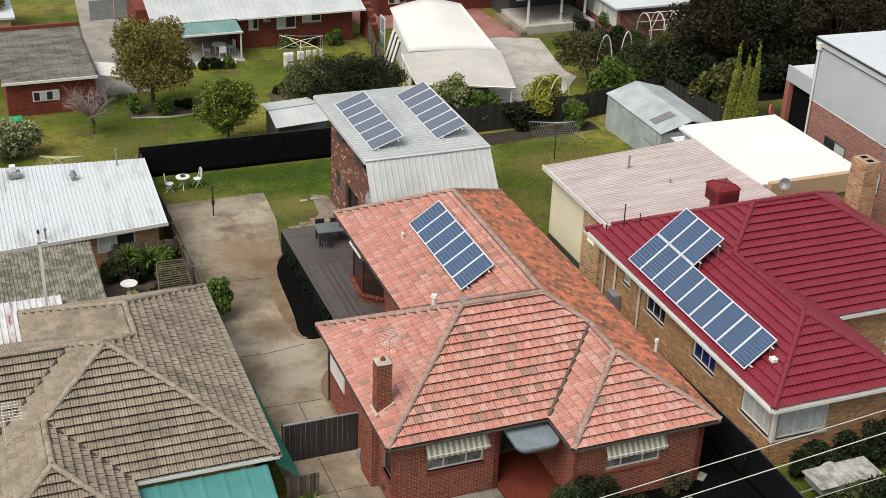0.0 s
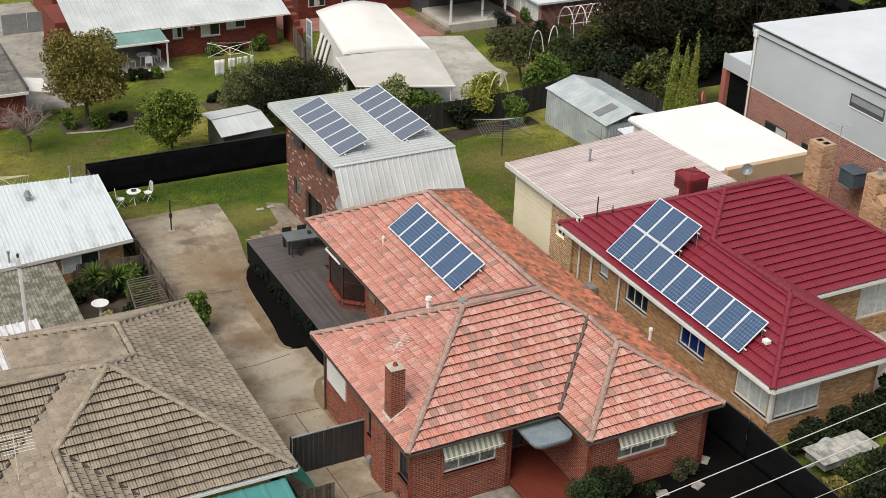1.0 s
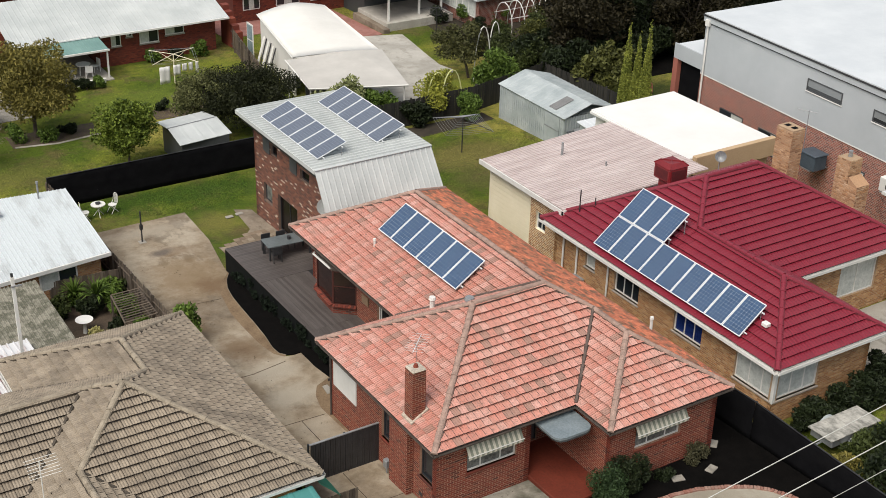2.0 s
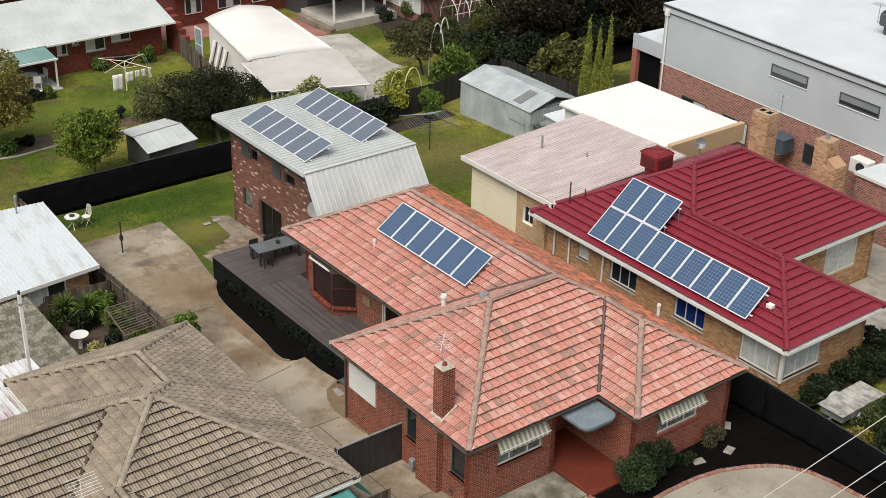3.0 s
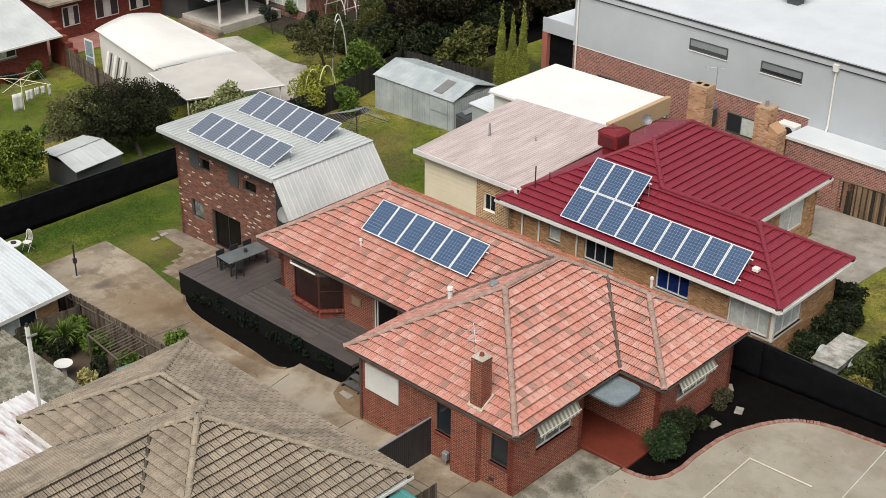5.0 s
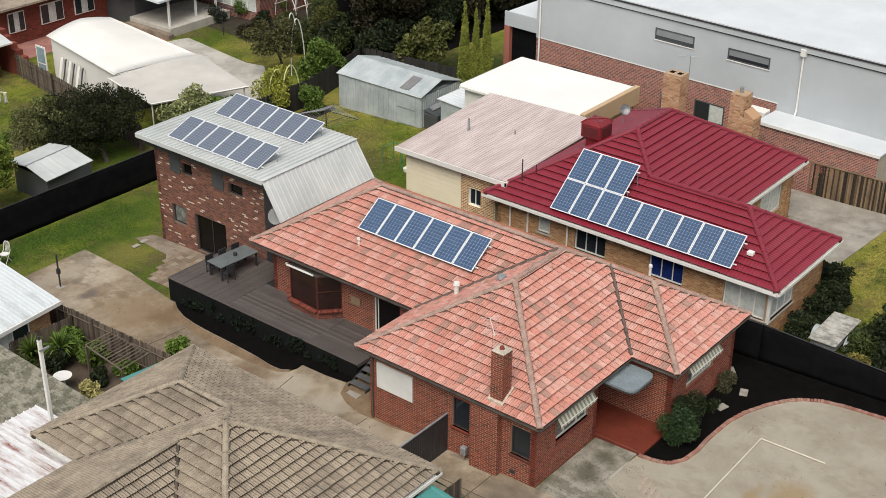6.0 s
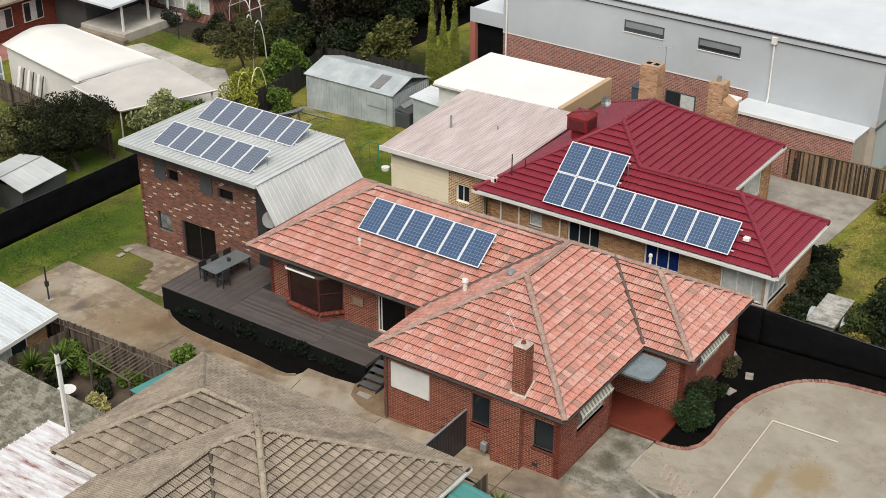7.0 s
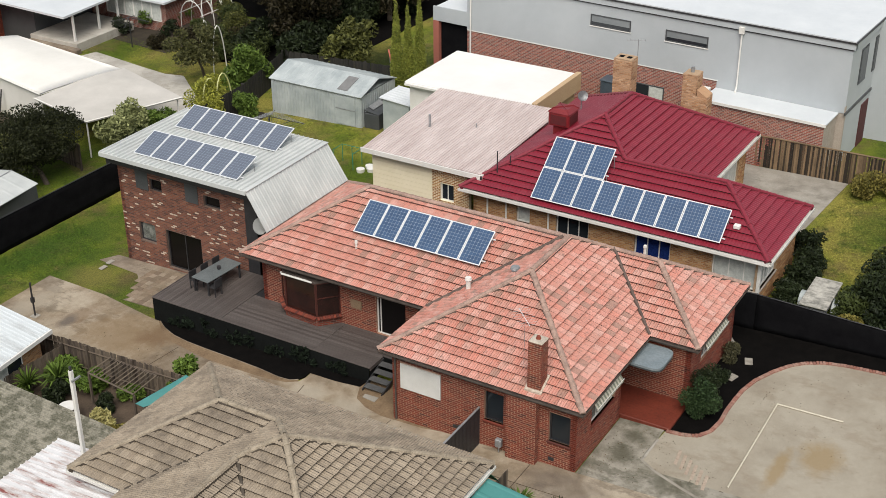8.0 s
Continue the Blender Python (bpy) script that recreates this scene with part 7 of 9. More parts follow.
# ---- the red house's fittings and yard ----
def hoist(name, x, y, label, material, arm, height, line=None, drop=0.3, rings=8):
    """A rotary clothes hoist: post, four arms that fall away from the hub, struts and rings of line."""
    h = thing(name, label, "clothes hoist")
    z = g(y)
    hub = Vector((x, y, z + height + drop))
    part("post", tube([(x, y, z - 0.1), hub], 0.035, sides=8), material, h)
    ends = []
    for k in range(4):
        a = math.pi / 2 * k + 0.5
        e = Vector((x + arm * math.cos(a), y + arm * math.sin(a), z + height))
        ends.append(e)
        part("arm", tube([hub, e], 0.022, sides=5), material, h)
        part("strut", tube([(x, y, z + height - 0.35), hub.lerp(e, 0.6)], 0.014, sides=5), material, h)
    for r in range(rings):
        t = 1.0 - 0.1 * r
        ring = [hub.lerp(e, t) + Vector((0, 0, 0.02)) for e in ends]
        for a, b in zip(ring, ring[1:] + ring[:1]):
            part("line", tube([a, a.lerp(b, 0.5) - Vector((0, 0, 0.04)), b], 0.008, sides=3), line or material, h)
    return ends


hoist("clothes_hoist", 20.1, 29.0, "dark rotary clothes hoist on the back lawn", DARK_METAL, 2.0, 1.75, STEEL, 0.45)
ends = hoist("clothes_hoist", 10.7, 49.8, "cream rotary clothes hoist hung with washing", CREAM_PAINT, 2.1, 1.9, STEEL, 0.15, 2)
for i, (s, w, hh) in enumerate(((0.1, 0.7, 1.15), (0.42, 0.5, 0.7), (0.62, 0.35, 0.5), (0.78, 0.3, 0.55), (0.94, 0.2, 0.8))):
    a, b = Vector((9.1, 48.0, g(48) + 1.85)), Vector((11.8, 48.1, g(48) + 1.85))
    p = a.lerp(b, s)
    cl = thing("washing", "white washing hanging on the clothes hoist", "laundry", "washing on the hoist")
    verts, faces = [], []
    for j in range(7):
        for k in range(5):
            verts.append((p.x - w / 2 + w * j / 6, p.y + 0.03 * math.sin(j * 1.9 + k * 0.4 + i), p.z - hh * k / 4))
    for j in range(6):
        for k in range(4):
            q = j * 5 + k
            faces.append((q, q + 1, q + 6, q + 5))
    part("cloth", mesh_of("cloth", verts, faces, WHITE_PAINT, True), None, cl).modifiers.new("thickness", "SOLIDIFY").thickness = 0.01
hoist("clothes_hoist", -7.3, 32.5, "yellowish clothes hoist beside the cottage", mat_mottled("yellow_green_paint", (0.4, 0.42, 0.2), (0.5, 0.52, 0.28), 2), 1.6, 1.7)
hoist("clothes_hoist", 31.6, 50.2, "dark green clothes hoist in the far garden", DARK_METAL, 1.4, 1.9)


def crimson_fittings():
    c = thing("evaporative_cooler", "boxy dark red evaporative cooler on the roof", "cooler")
    x, y, z = 18.7, 9.95, 4.88
    part("body", box(x - 0.55, x + 0.55, y - 0.55, y + 0.55, z + 0.25, z + 0.95, 0.06), COOLER_RED, c)
    dome = bmesh.new()
    low = [dome.verts.new((x + a * 0.56, y + b * 0.56, z + 0.94)) for a, b in ((-1, -1), (1, -1), (1, 1), (-1, 1))]
    high = [dome.verts.new((x + a * 0.36, y + b * 0.36, z + 1.12)) for a, b in ((-1, -1), (1, -1), (1, 1), (-1, 1))]
    for k in range(4):
        dome.faces.new((low[k], low[(k + 1) % 4], high[(k + 1) % 4], high[k]))
    dome.faces.new(high)
    part("lid", dome, COOLER_RED, c)
    for s in (-1, 1):
        part("ridge_bar", tube([(x - 0.55, y - s * 0.55, z + 0.96), (x - 0.35, y - s * 0.35, z + 1.13), (x + 0.35, y + s * 0.35, z + 1.13), (x + 0.55, y + s * 0.55, z + 0.96)], 0.03, sides=5), COOLER_RED, c)
    part("duct", box(x - 0.35, x + 0.35, y - 0.35, y + 0.35, z - 0.3, z + 0.25), COOLER_RED, c)
    for s in (-1, 1):
        part("side_panel", box(x + s * 0.55 - 0.012, x + s * 0.55 + 0.012, y - 0.42, y + 0.42, z + 0.36, z + 0.84, 0.01), COOLER_DARK, c)
        part("side_panel", box(x - 0.42, x + 0.42, y + s * 0.55 - 0.012, y + s * 0.55 + 0.012, z + 0.36, z + 0.84, 0.01), COOLER_DARK, c)
    d = thing("satellite_dish", "grey satellite dish on the red roof", "satellite dish")
    m = look((22.5, 10.7, 5.1), (27.5, 15.0, 1.5))
    bm = bmesh.new()
    rings = [[bm.verts.new(m @ Vector((r * math.cos(a), r * math.sin(a), zz))) for a in (2 * math.pi * i / 16 for i in range(16))] for r, zz in ((0.04, 0.0), (0.16, 0.025), (0.27, 0.065))]
    for a, b in zip(rings, rings[1:]):
        for i in range(16):
            bm.faces.new((a[i], a[(i + 1) % 16], b[(i + 1) % 16], b[i]))
    bm.faces.new(rings[0])
    bmesh.ops.solidify(bm, geom=bm.faces[:], thickness=0.012)
    part("reflector", bm, STEEL, d)
    part("mast", tube([(22.5, 10.75, 4.1), (22.5, 10.75, 5.1)], 0.03), STEEL, d)
    for i, (x, y) in enumerate(((26.2, 10.0), (26.2, 5.9))):
        ch = thing("chimney", "tall cream brick chimney at the end of the red roof" if i == 0 else "stepped cream brick chimney at the end of the red roof", "chimney", "cream brick chimneys")
        runs = [(x - 0.4, x + 0.4, y - 0.5, y + 0.5, -0.5, 6.1)] if i == 0 else [(x - 0.4, x + 0.4, y - 0.6, y + 0.75, -0.5, 4.9), (x - 0.4, x + 0.4, y + 0.0, y + 0.75, 4.9, 6.0)]
        for x0, x1, y0, y1, z0, z1 in runs:
            part("core", box(x0, x1, y0, y1, z0, z1 + 0.01), MORTAR_WARM, ch)
            for a, b in (((x0, y1), (x0, y0)), ((x0, y0), (x1, y0)), ((x1, y0), (x1, y1)), ((x1, y1), (x0, y1))):
                bricks("brickwork", ch, a, b, max(z0, 2.5), z1, BRICK_PINK, out=0.008)
        if i == 1:
            part("shoulder", prism([(x - 0.41, y - 0.6, 4.92), (x + 0.41, y - 0.6, 4.92), (x + 0.41, y - 0.05, 5.25), (x - 0.41, y - 0.05, 5.25)], 0.3), BRICK_PINK, ch)
            part("flue_pot", tube([(x, y + 0.4, 6.0), (x, y + 0.4, 6.3)], 0.1, sides=10), STEEL, ch)
        else:
            part("cap", box(x - 0.4, x + 0.4, y - 0.5, y + 0.5, 6.11, 6.17, 0.02), MORTAR_WARM, ch)
            for v in (-0.22, 0.22):
                # flat black block paints the dark of the flue opening
                part("flue", box(x - 0.16, x + 0.16, y + v - 0.13, y + v + 0.13, 6.165, 6.175), BLACK, ch, "black patch for the dark inside an open flue")
    an = thing("tv_antenna", "thin television antenna beside the chimney", "antenna")
    part("mast", tube([(26.8, 9.6, 5.0), (26.8, 9.6, 7.0)], 0.018), STEEL, an)
    part("boom", tube([(26.55, 10.15, 6.95), (27.0, 9.3, 6.95)], 0.016), STEEL, an)
    for i in range(6):
        p = Vector((26.55, 10.15, 6.96)).lerp(Vector((27.0, 9.3, 6.96)), i / 5)
        part("element", tube([p + Vector((-0.2, -0.1, 0)), p + Vector((0.2, 0.1, 0))], 0.009, sides=4), STEEL, an)
    for x, y, z, h, r, mt in ((14.85, 11.45, 3.6, 1.2, 0.03, DARK_METAL), (15.4, 11.05, 3.9, 0.55, 0.025, DARK_METAL), (18.1, 17.1, 3.6, 0.75, 0.06, STEEL), (19.2, 15.0, 3.6, 0.3, 0.04, STEEL)):
        v = thing("vent_pipe", "slim metal vent pipe on the roof", "vent", "roof vent pipes")
        part("pipe", tube([(x, y, z - 0.1), (x, y, z + h)], r, sides=8), mt, v)
        part("collar", tube([(x, y, z - 0.02), (x, y, z + 0.08)], r * 2.2, sides=8, taper=0.6), mt, v)
    j = thing("junction_box", "white junction box at the end of the solar row", "junction box")
    part("box", box(14.75, 15.0, -0.4, -0.12, 3.75, 3.92, 0.02), WHITE_PAINT, j)
    for y in (11.6, 10.6, 8.4):
        dp = thing("downpipe", "white downpipe on the cream brick wall", "downpipe", "white downpipes")
        part("pipe", tube([(13.85, y, 2.9), (14.2, y, 2.65), (14.2, y, -0.3)], 0.05), WHITE_PAINT, dp)
    b = thing("blue_curtain", "bright blue curtain behind a window of the brick house", "curtain")
    part("cloth", box(14.47, 14.5, 2.55, 3.35, 1.56, 2.54), mat_mottled("blue_cloth", (0.01, 0.025, 0.14), (0.015, 0.04, 0.2), 3), b)
    m = thing("heater_unit", "grey wall-mounted heater beside the brick wall", "heater")
    part("body", box(13.9, 14.27, 10.0, 10.7, 0.2, 1.1, 0.03), STEEL, m)
    f = thing("brick_planter", "curved pale planter wall by the side drive", "planter")
    part("bowl", tube([(22.0, 1.6, g(1.6) + 0.0), (22.0, 1.6, g(1.6) + 1.0)], 1.1, sides=20), mat_mottled("pebbled_render", (0.35, 0.32, 0.27), (0.5, 0.47, 0.41), 2, 10), f)
    # trailer
    t = thing("trailer", "small box trailer with pale wheels under a weathered grey board cover", "trailer")
    mm = pose(15.8, -3.98, g(-4) + 0.0, 0, 0, 1)
    part("bed", box(-1.22, 1.22, -0.53, 0.53, 0.52, 0.84, 0.02, m=mm), STEEL, t)
    part("cover", box(-1.36, 1.36, -0.6, 0.6, 0.86, 0.92, 0.02, m=mm), mat_mottled("weathered_board", (0.13, 0.13, 0.115), (0.50, 0.48, 0.43), 2.6, 9, 0.9, stretch=(1, 0.45, 1), contrast=(0.4, 0.6)), t)
    for x in (-1.0, 0.0, 1.0):
        part("cover_batten", box(x - 0.03, x + 0.03, -0.61, 0.61, 0.835, 0.86, m=mm), PALING, t)
    for s in (-0.72, 0.72):
        w = part("wheel", tube([mm @ Vector((0.0, s - 0.09, 0.34)), mm @ Vector((0.0, s + 0.09, 0.34))], 0.34, sides=18), DARK_METAL, t)
        part("rim", tube([mm @ Vector((0.0, s - 0.1, 0.34)), mm @ Vector((0.0, s + 0.1, 0.34))], 0.2, sides=14), WHITE_PAINT, w)
        arch = [(0.44 * math.cos(a), 0.34 + 0.44 * math.sin(a)) for a in (math.pi * k / 8 for k in range(9))]
        gm = bmesh.new()
        for (xa, za), (xb, zb) in zip(arch, arch[1:]):
            gm.faces.new([gm.verts.new(mm @ Vector(v)) for v in ((xa, s - 0.13, za), (xb, s - 0.13, zb), (xb, s + 0.13, zb), (xa, s + 0.13, za))])
        bmesh.ops.remove_doubles(gm, verts=gm.verts[:], dist=0.001)
        bmesh.ops.solidify(gm, geom=gm.faces[:], thickness=0.02)
        part("mudguard", gm, METAL_SHED, t)
    part("drawbar", tube([mm @ Vector((-1.15, 0, 0.5)), mm @ Vector((-2.2, 0, 0.42))], 0.04), STEEL, t)
    part("jockey_wheel", tube([mm @ Vector((-2.05, 0.08, 0.005)), mm @ Vector((-2.05, 0.08, 0.55))], 0.03), STEEL, t)


crimson_fittings()


def shed_details():
    s = bpy.data.objects["shed"]
    for i in range(32):
        y = 26.35 + i * 0.205
        part("wall_rib", box(25.375, 25.4, y, y + 0.06, g(y), 1.0), METAL_SHED, s)
    for i in range(18):
        x = 25.45 + i * 0.205
        part("wall_rib", box(x, x + 0.06, 26.275, 26.3, g(26), 1.0), METAL_SHED, s)
    part("door", box(25.35, 25.38, 26.7, 28.1, -0.95, 0.85), METAL_SHED, s)
    part("door_rail", box(25.335, 25.36, 26.7, 28.1, 0.0, 0.06), STEEL, s)
    part("skylight", prism([(25.6, 27.4, 1.14), (26.9, 27.4, 1.53), (26.9, 28.1, 1.53), (25.6, 28.1, 1.14)], 0.02), mat_mottled("smoked_skylight", (0.15, 0.15, 0.15), (0.22, 0.22, 0.22), 2), s)
    part("gable", prism([(25.4, 26.3, 1.0), (29.2, 26.3, 1.0), (29.2, 26.36, 1.0), (25.4, 26.36, 1.0)], 0.05), METAL_SHED, s)
    b = thing("storage_box", "black storage bin with a loose grey cover against the shed", "bin")
    zt = g(25.6)
    part("body", box(25.55, 27.6, 25.15, 26.2, zt - 0.02, zt + 0.95, 0.04), DARK_TRIM, b)
    part("lid", prism([(25.55, 25.15, zt + 0.98), (27.6, 25.15, zt + 0.98), (27.6, 26.2, zt + 1.12), (25.55, 26.2, zt + 1.12)], 0.05), DARK_TRIM, b)
    part("cover", prism([(25.85, 25.7, zt + 1.13), (27.1, 25.75, zt + 1.14), (27.200000000000003, 26.15, zt + 1.24), (26.0, 26.15, zt + 1.2)], 0.04), STEEL, b, "crumpled grey sheet")
    k = thing("lean_to", "small grey lean-to shed beside the garage", "shed")
    part("wall", box(25.2, 27.2, 22.8, 24.6, -1.2, 1.25), METAL_SHED, k)
    sheet_roof(k, "roof", (25.1, 22.7, 1.25), (27.3, 22.7, 1.25), (27.3, 24.8, 1.4), (25.1, 24.8, 1.4), METAL_WHITE, 0.3, 0.02)
    n = thing("toy_goal", "green toy goal frame with white bits on the lawn", "toy")
    GR = bpy.data.materials["bright_green_cloth"]
    x0, x1, y0, y1, zt = 19.9, 20.8, 23.2, 24.5, g(23.8)
    for a, b2 in (((x1, y0), (x1, y1)), ((x0, y0), (x1, y0)), ((x0, y1), (x1, y1))):
        part("bar", tube([(*a, zt + 1.0), (*b2, zt + 1.0)], 0.02), GR, n)
    for x, y in ((x1, y0), (x1, y1), (x0, y0), (x0, y1), (x1, 23.85)):
        part("bar", tube([(x, y, g(y)), (x, y, zt + 1.0)], 0.02), GR, n)
    for x, y in ((19.9, 22.7), (20.5, 22.5), (20.2, 22.2)):
        w = thing("plastic_tub", "white plastic tub lying on the grass", "tub", "white tubs")
        part("tub", tube([(x, y, g(y) + 0.005), (x, y, g(y) + 0.2)], 0.22, sides=10, taper=1.1), WHITE_PAINT, w)
    s2 = thing("garden_shed", "small dark garden shed with a pale sheet gable roof", "shed")
    part("wall", box(5.4, 8.3, 35.45, 38.35, -1.6, 0.08), DARK_TRIM, s2)
    for x in (5.4, 8.3):
        gab = bmesh.new()
        gab.faces.new([gab.verts.new(v) for v in ((x, 35.45, 0.08), (x, 38.35, 0.08), (x, 38.35, 0.36), (x, 36.95, 0.5))])
        bmesh.ops.solidify(gab, geom=gab.faces[:], thickness=0.04)
        part("gable", gab, DARK_TRIM, s2)
    sheet_roof(s2, "roof", (5.2, 35.15, 0.1), (8.5, 35.5, 0.1), (8.3, 37.15, 0.56), (5.15, 36.8, 0.54), METAL_LIGHT, 0.8, 0.01)
    sheet_roof(s2, "roof", (5.15, 36.8, 0.54), (8.3, 37.15, 0.56), (8.05, 38.65, 0.42), (5.05, 38.4, 0.40), METAL_LIGHT, 0.8, 0.01)
    part("ridge_flashing", tube([(5.13, 36.8, 0.56), (8.3, 37.15, 0.58)], 0.03, sides=4), STEEL, s2)


shed_details()


# ---- fittings of the grey house ----
BLIND = mat_mottled("blind_glass", (0.17, 0.19, 0.20), (0.23, 0.25, 0.26), 0.3, 30, 0.15, bump=0, grain=0.05)


SLATE = mat_mottled("slate_blue_enamel", (0.045, 0.065, 0.085), (0.08, 0.105, 0.13), 2, 20, 0.45)


def grey_fittings():
    h = next(o for o in bpy.data.objects if o.name.startswith("house") and "two-storey grey" in o["label"])

    def gpart(name, bm, mat, label=""):
        return part(name, bm, mat, h, label)
    for y0, y1, z0, z1 in ((12.65, 15.2, 5.3, 5.97), (7.95, 10.5, 5.22, 5.87)):
        fr = gpart("window", cells([y0, y0 + 0.07, y1 - 0.07, y1], [z0, z0 + 0.07, z1 - 0.07, z1], lambda u, z: not (y0 + 0.07 < u < y1 - 0.07 and z0 + 0.07 < z < z1 - 0.07), -0.03, 0.05, Matrix(((0, 1, 0, 0), (1, 0, 0, 0), (0, 0, 1, 0), (0, 0, 0, 1)))), DARK_TRIM)
        part("pane", box(-0.012, -0.002, y0 + 0.07, y1 - 0.07, z0 + 0.07, z0 + 0.24), GLASS_DARK, fr)
        part("blind", box(-0.012, -0.002, y0 + 0.07, y1 - 0.07, z0 + 0.24, z1 - 0.07), BLIND, fr, "grey drawn blind behind the glass")
        part("sill", box(-0.05, 0.0, y0 - 0.04, y1 + 0.04, z0 - 0.06, z0, 0.01), WHITE_PAINT, fr)
    for y0, y1, z0, z1 in ((19.6, 21.6, 0.75, 2.1), (16.3, 18.3, 0.75, 2.06), (10.35, 12.25, 1.3, 2.42)):
        fr = gpart("window", cells([y0, y0 + 0.06, y1 - 0.06, y1], [z0, z0 + 0.06, z1 - 0.06, z1], lambda u, z: not (y0 + 0.06 < u < y1 - 0.06 and z0 + 0.06 < z < z1 - 0.06), -0.01, 0.06, Matrix(((0, 1, 0, 0), (1, 0, 0, 0), (0, 0, 1, 0), (0, 0, 0, 1)))), DARK_TRIM)
        part("pane", box(0.004, 0.014, y0 + 0.06, (y0 + y1) / 2 - 0.02, z0 + 0.06, z1 - 0.06), GLASS_PALE, fr)
        part("pane", box(0.004, 0.014, (y0 + y1) / 2 + 0.02, y1 - 0.06, z0 + 0.06, z1 - 0.06), GLASS_DARK, fr)
        part("mullion", box(-0.008, 0.02, (y0 + y1) / 2 - 0.02, (y0 + y1) / 2 + 0.02, z0 + 0.06, z1 - 0.06), DARK_TRIM, fr)
    holes = [(2.0, 4.0, 0.75, 2.1), (5.3, 7.3, 0.75, 2.06), (11.35, 13.25, 1.3, 2.42)]
    bricks("brickwork", h, (0.03, 23.6), (0.03, 7.2), -1.0, 3.5, BRICK_NEW, holes)
    bricks("brickwork", h, (-2.0, 7.2), (-2.0, 0.4), -0.4, 3.0, BRICK_NEW)
    bricks("brickwork", h, (0.03, 7.2), (-2.0, 7.2), -0.4, 3.0, BRICK_NEW)
    gpart("white_band", box(-0.015, 0.0, 7.2, 23.6, 3.47, 3.53), WHITE_PAINT)
    gpart("annex_edge", box(-2.12, -2.08, 0.3, 7.3, 2.96, 3.12), WHITE_PAINT)
    for y, z0 in ((6.05, 3.1), (23.3, -1.2)):
        dp = gpart("downpipe", tube([(-0.1, y, 6.55), (-0.1, y, z0 + 0.3), (-0.25 if y < 10 else -0.1, y, z0)], 0.055, sides=8), WHITE_PAINT)
        part("rain_head", box(-0.24, -0.04, y - 0.15, y + 0.15, 6.45, 6.85, 0.02), WHITE_PAINT, dp)
    for y0, y1 in ((7.4, 8.5),):
        ac = thing("air_conditioner", "white air conditioner unit on a wall bracket", "air conditioner")
        ac.matrix_world = GREY
        part("case", box(-1.0, -0.35, y0, y1, 2.45, 3.2, 0.03), WHITE_PAINT, ac)
        part("fan_grille", tube([(-1.01, y0 + 0.4, 2.82), (-0.99, y0 + 0.4, 2.82)], 0.28, sides=16), DARK_METAL, ac)
        part("bracket", box(-1.0, 0.03, y0 + 0.1, y1 - 0.1, 2.4, 2.45), STEEL, ac)
    hb = thing("heater_unit", "dark slate heater box on a wall bracket", "heater")
    hb.matrix_world = GREY
    part("case", box(-1.2, -0.3, 12.7, 13.8, 1.75, 2.55, 0.04), SLATE, hb)
    part("lid", box(-1.25, -0.25, 12.65, 13.85, 2.55, 2.63, 0.03), SLATE, hb)
    part("bracket", box(-1.2, 0.03, 12.9, 13.6, 1.7, 1.75), STEEL, hb)
    c = thing("roof_cooler", "dark grey evaporative cooler on the white roof", "cooler")
    c.matrix_world = GREY
    part("body", box(6.0, 7.2, 12.2, 13.4, 7.6, 8.35, 0.1), DARK_TRIM, c)
    part("duct", box(6.25, 6.95, 12.45, 13.15, 7.1, 7.6), DARK_TRIM, c)
    part("lid", box(6.1, 7.1, 12.3, 13.3, 8.35, 8.45, 0.04), DARK_TRIM, c)
    a = thing("tv_antenna", "small pale antenna on the white roof", "antenna")
    a.matrix_world = GREY
    part("mast", tube([(7.6, 14.6, 7.1), (7.6, 14.6, 8.3)], 0.02), STEEL, a)
    for i in range(5):
        part("element", tube([(7.3 + i * 0.12, 14.2, 8.2), (7.3 + i * 0.12, 15.0, 8.2)], 0.01, sides=4), STEEL, a)
    # open carport at the back
    gpart("carport_roof", box(0.1, 9.0, 23.6, 26.0, 4.4, 4.55), METAL_WHITE)
    gpart("carport_fascia", box(0.0, 0.1, 23.6, 26.1, 3.7, 4.6), GREY_RENDER)
    gpart("carport_pier", box(0.0, 0.5, 25.7, 26.1, -1.5, 3.7), BRICK_NEW)
    # added black panel paints the shaded inside of the carport
    gpart("carport_wall", box(0.3, 0.4, 23.6, 25.7, -1.5, 4.4), BLACK)
    # street front
    gpart("front_fascia", box(-0.1, 9, -0.12, 0.0, 6.66, 7.0), GREY_RENDER)
    for x in (1.6, 4.0):
        fr = gpart("window", box(x, x + 1.2, -0.04, 0.0, 4.2, 6.2), DARK_TRIM)
        part("pane", box(x + 0.08, x + 1.12, -0.052, -0.042, 4.28, 6.12), GLASS_DARK, fr)
    gpart("front_band", box(-0.1, 9, -0.06, 0.0, 3.0, 3.15), DARK_TRIM)
    gpart("front_return", box(4.5, 4.8, -5.0, 0.0, -0.5, 7.0), GREY_RENDER)
    gpart("front_door", box(3.0, 4.2, -0.05, 0.0, -0.1, 2.6), mat_mottled("dark_red_door", (0.06, 0.015, 0.015), (0.1, 0.025, 0.025), 2))
    lawn = thing("toy_ball", "round red and white play disc on the lawn", "toy")
    part("disc", tube([(36.3, 31.3, g(31) + 0.5), (36.36, 31.22, g(31) + 0.52)], 0.42, sides=18), mat_mottled("faded_red", (0.45, 0.10, 0.07), (0.55, 0.2, 0.15), 2), lawn)
    part("stand", tube([(36.33, 31.26, g(31) - 0.05), (36.33, 31.26, g(31) + 0.4)], 0.03), STEEL, lawn)


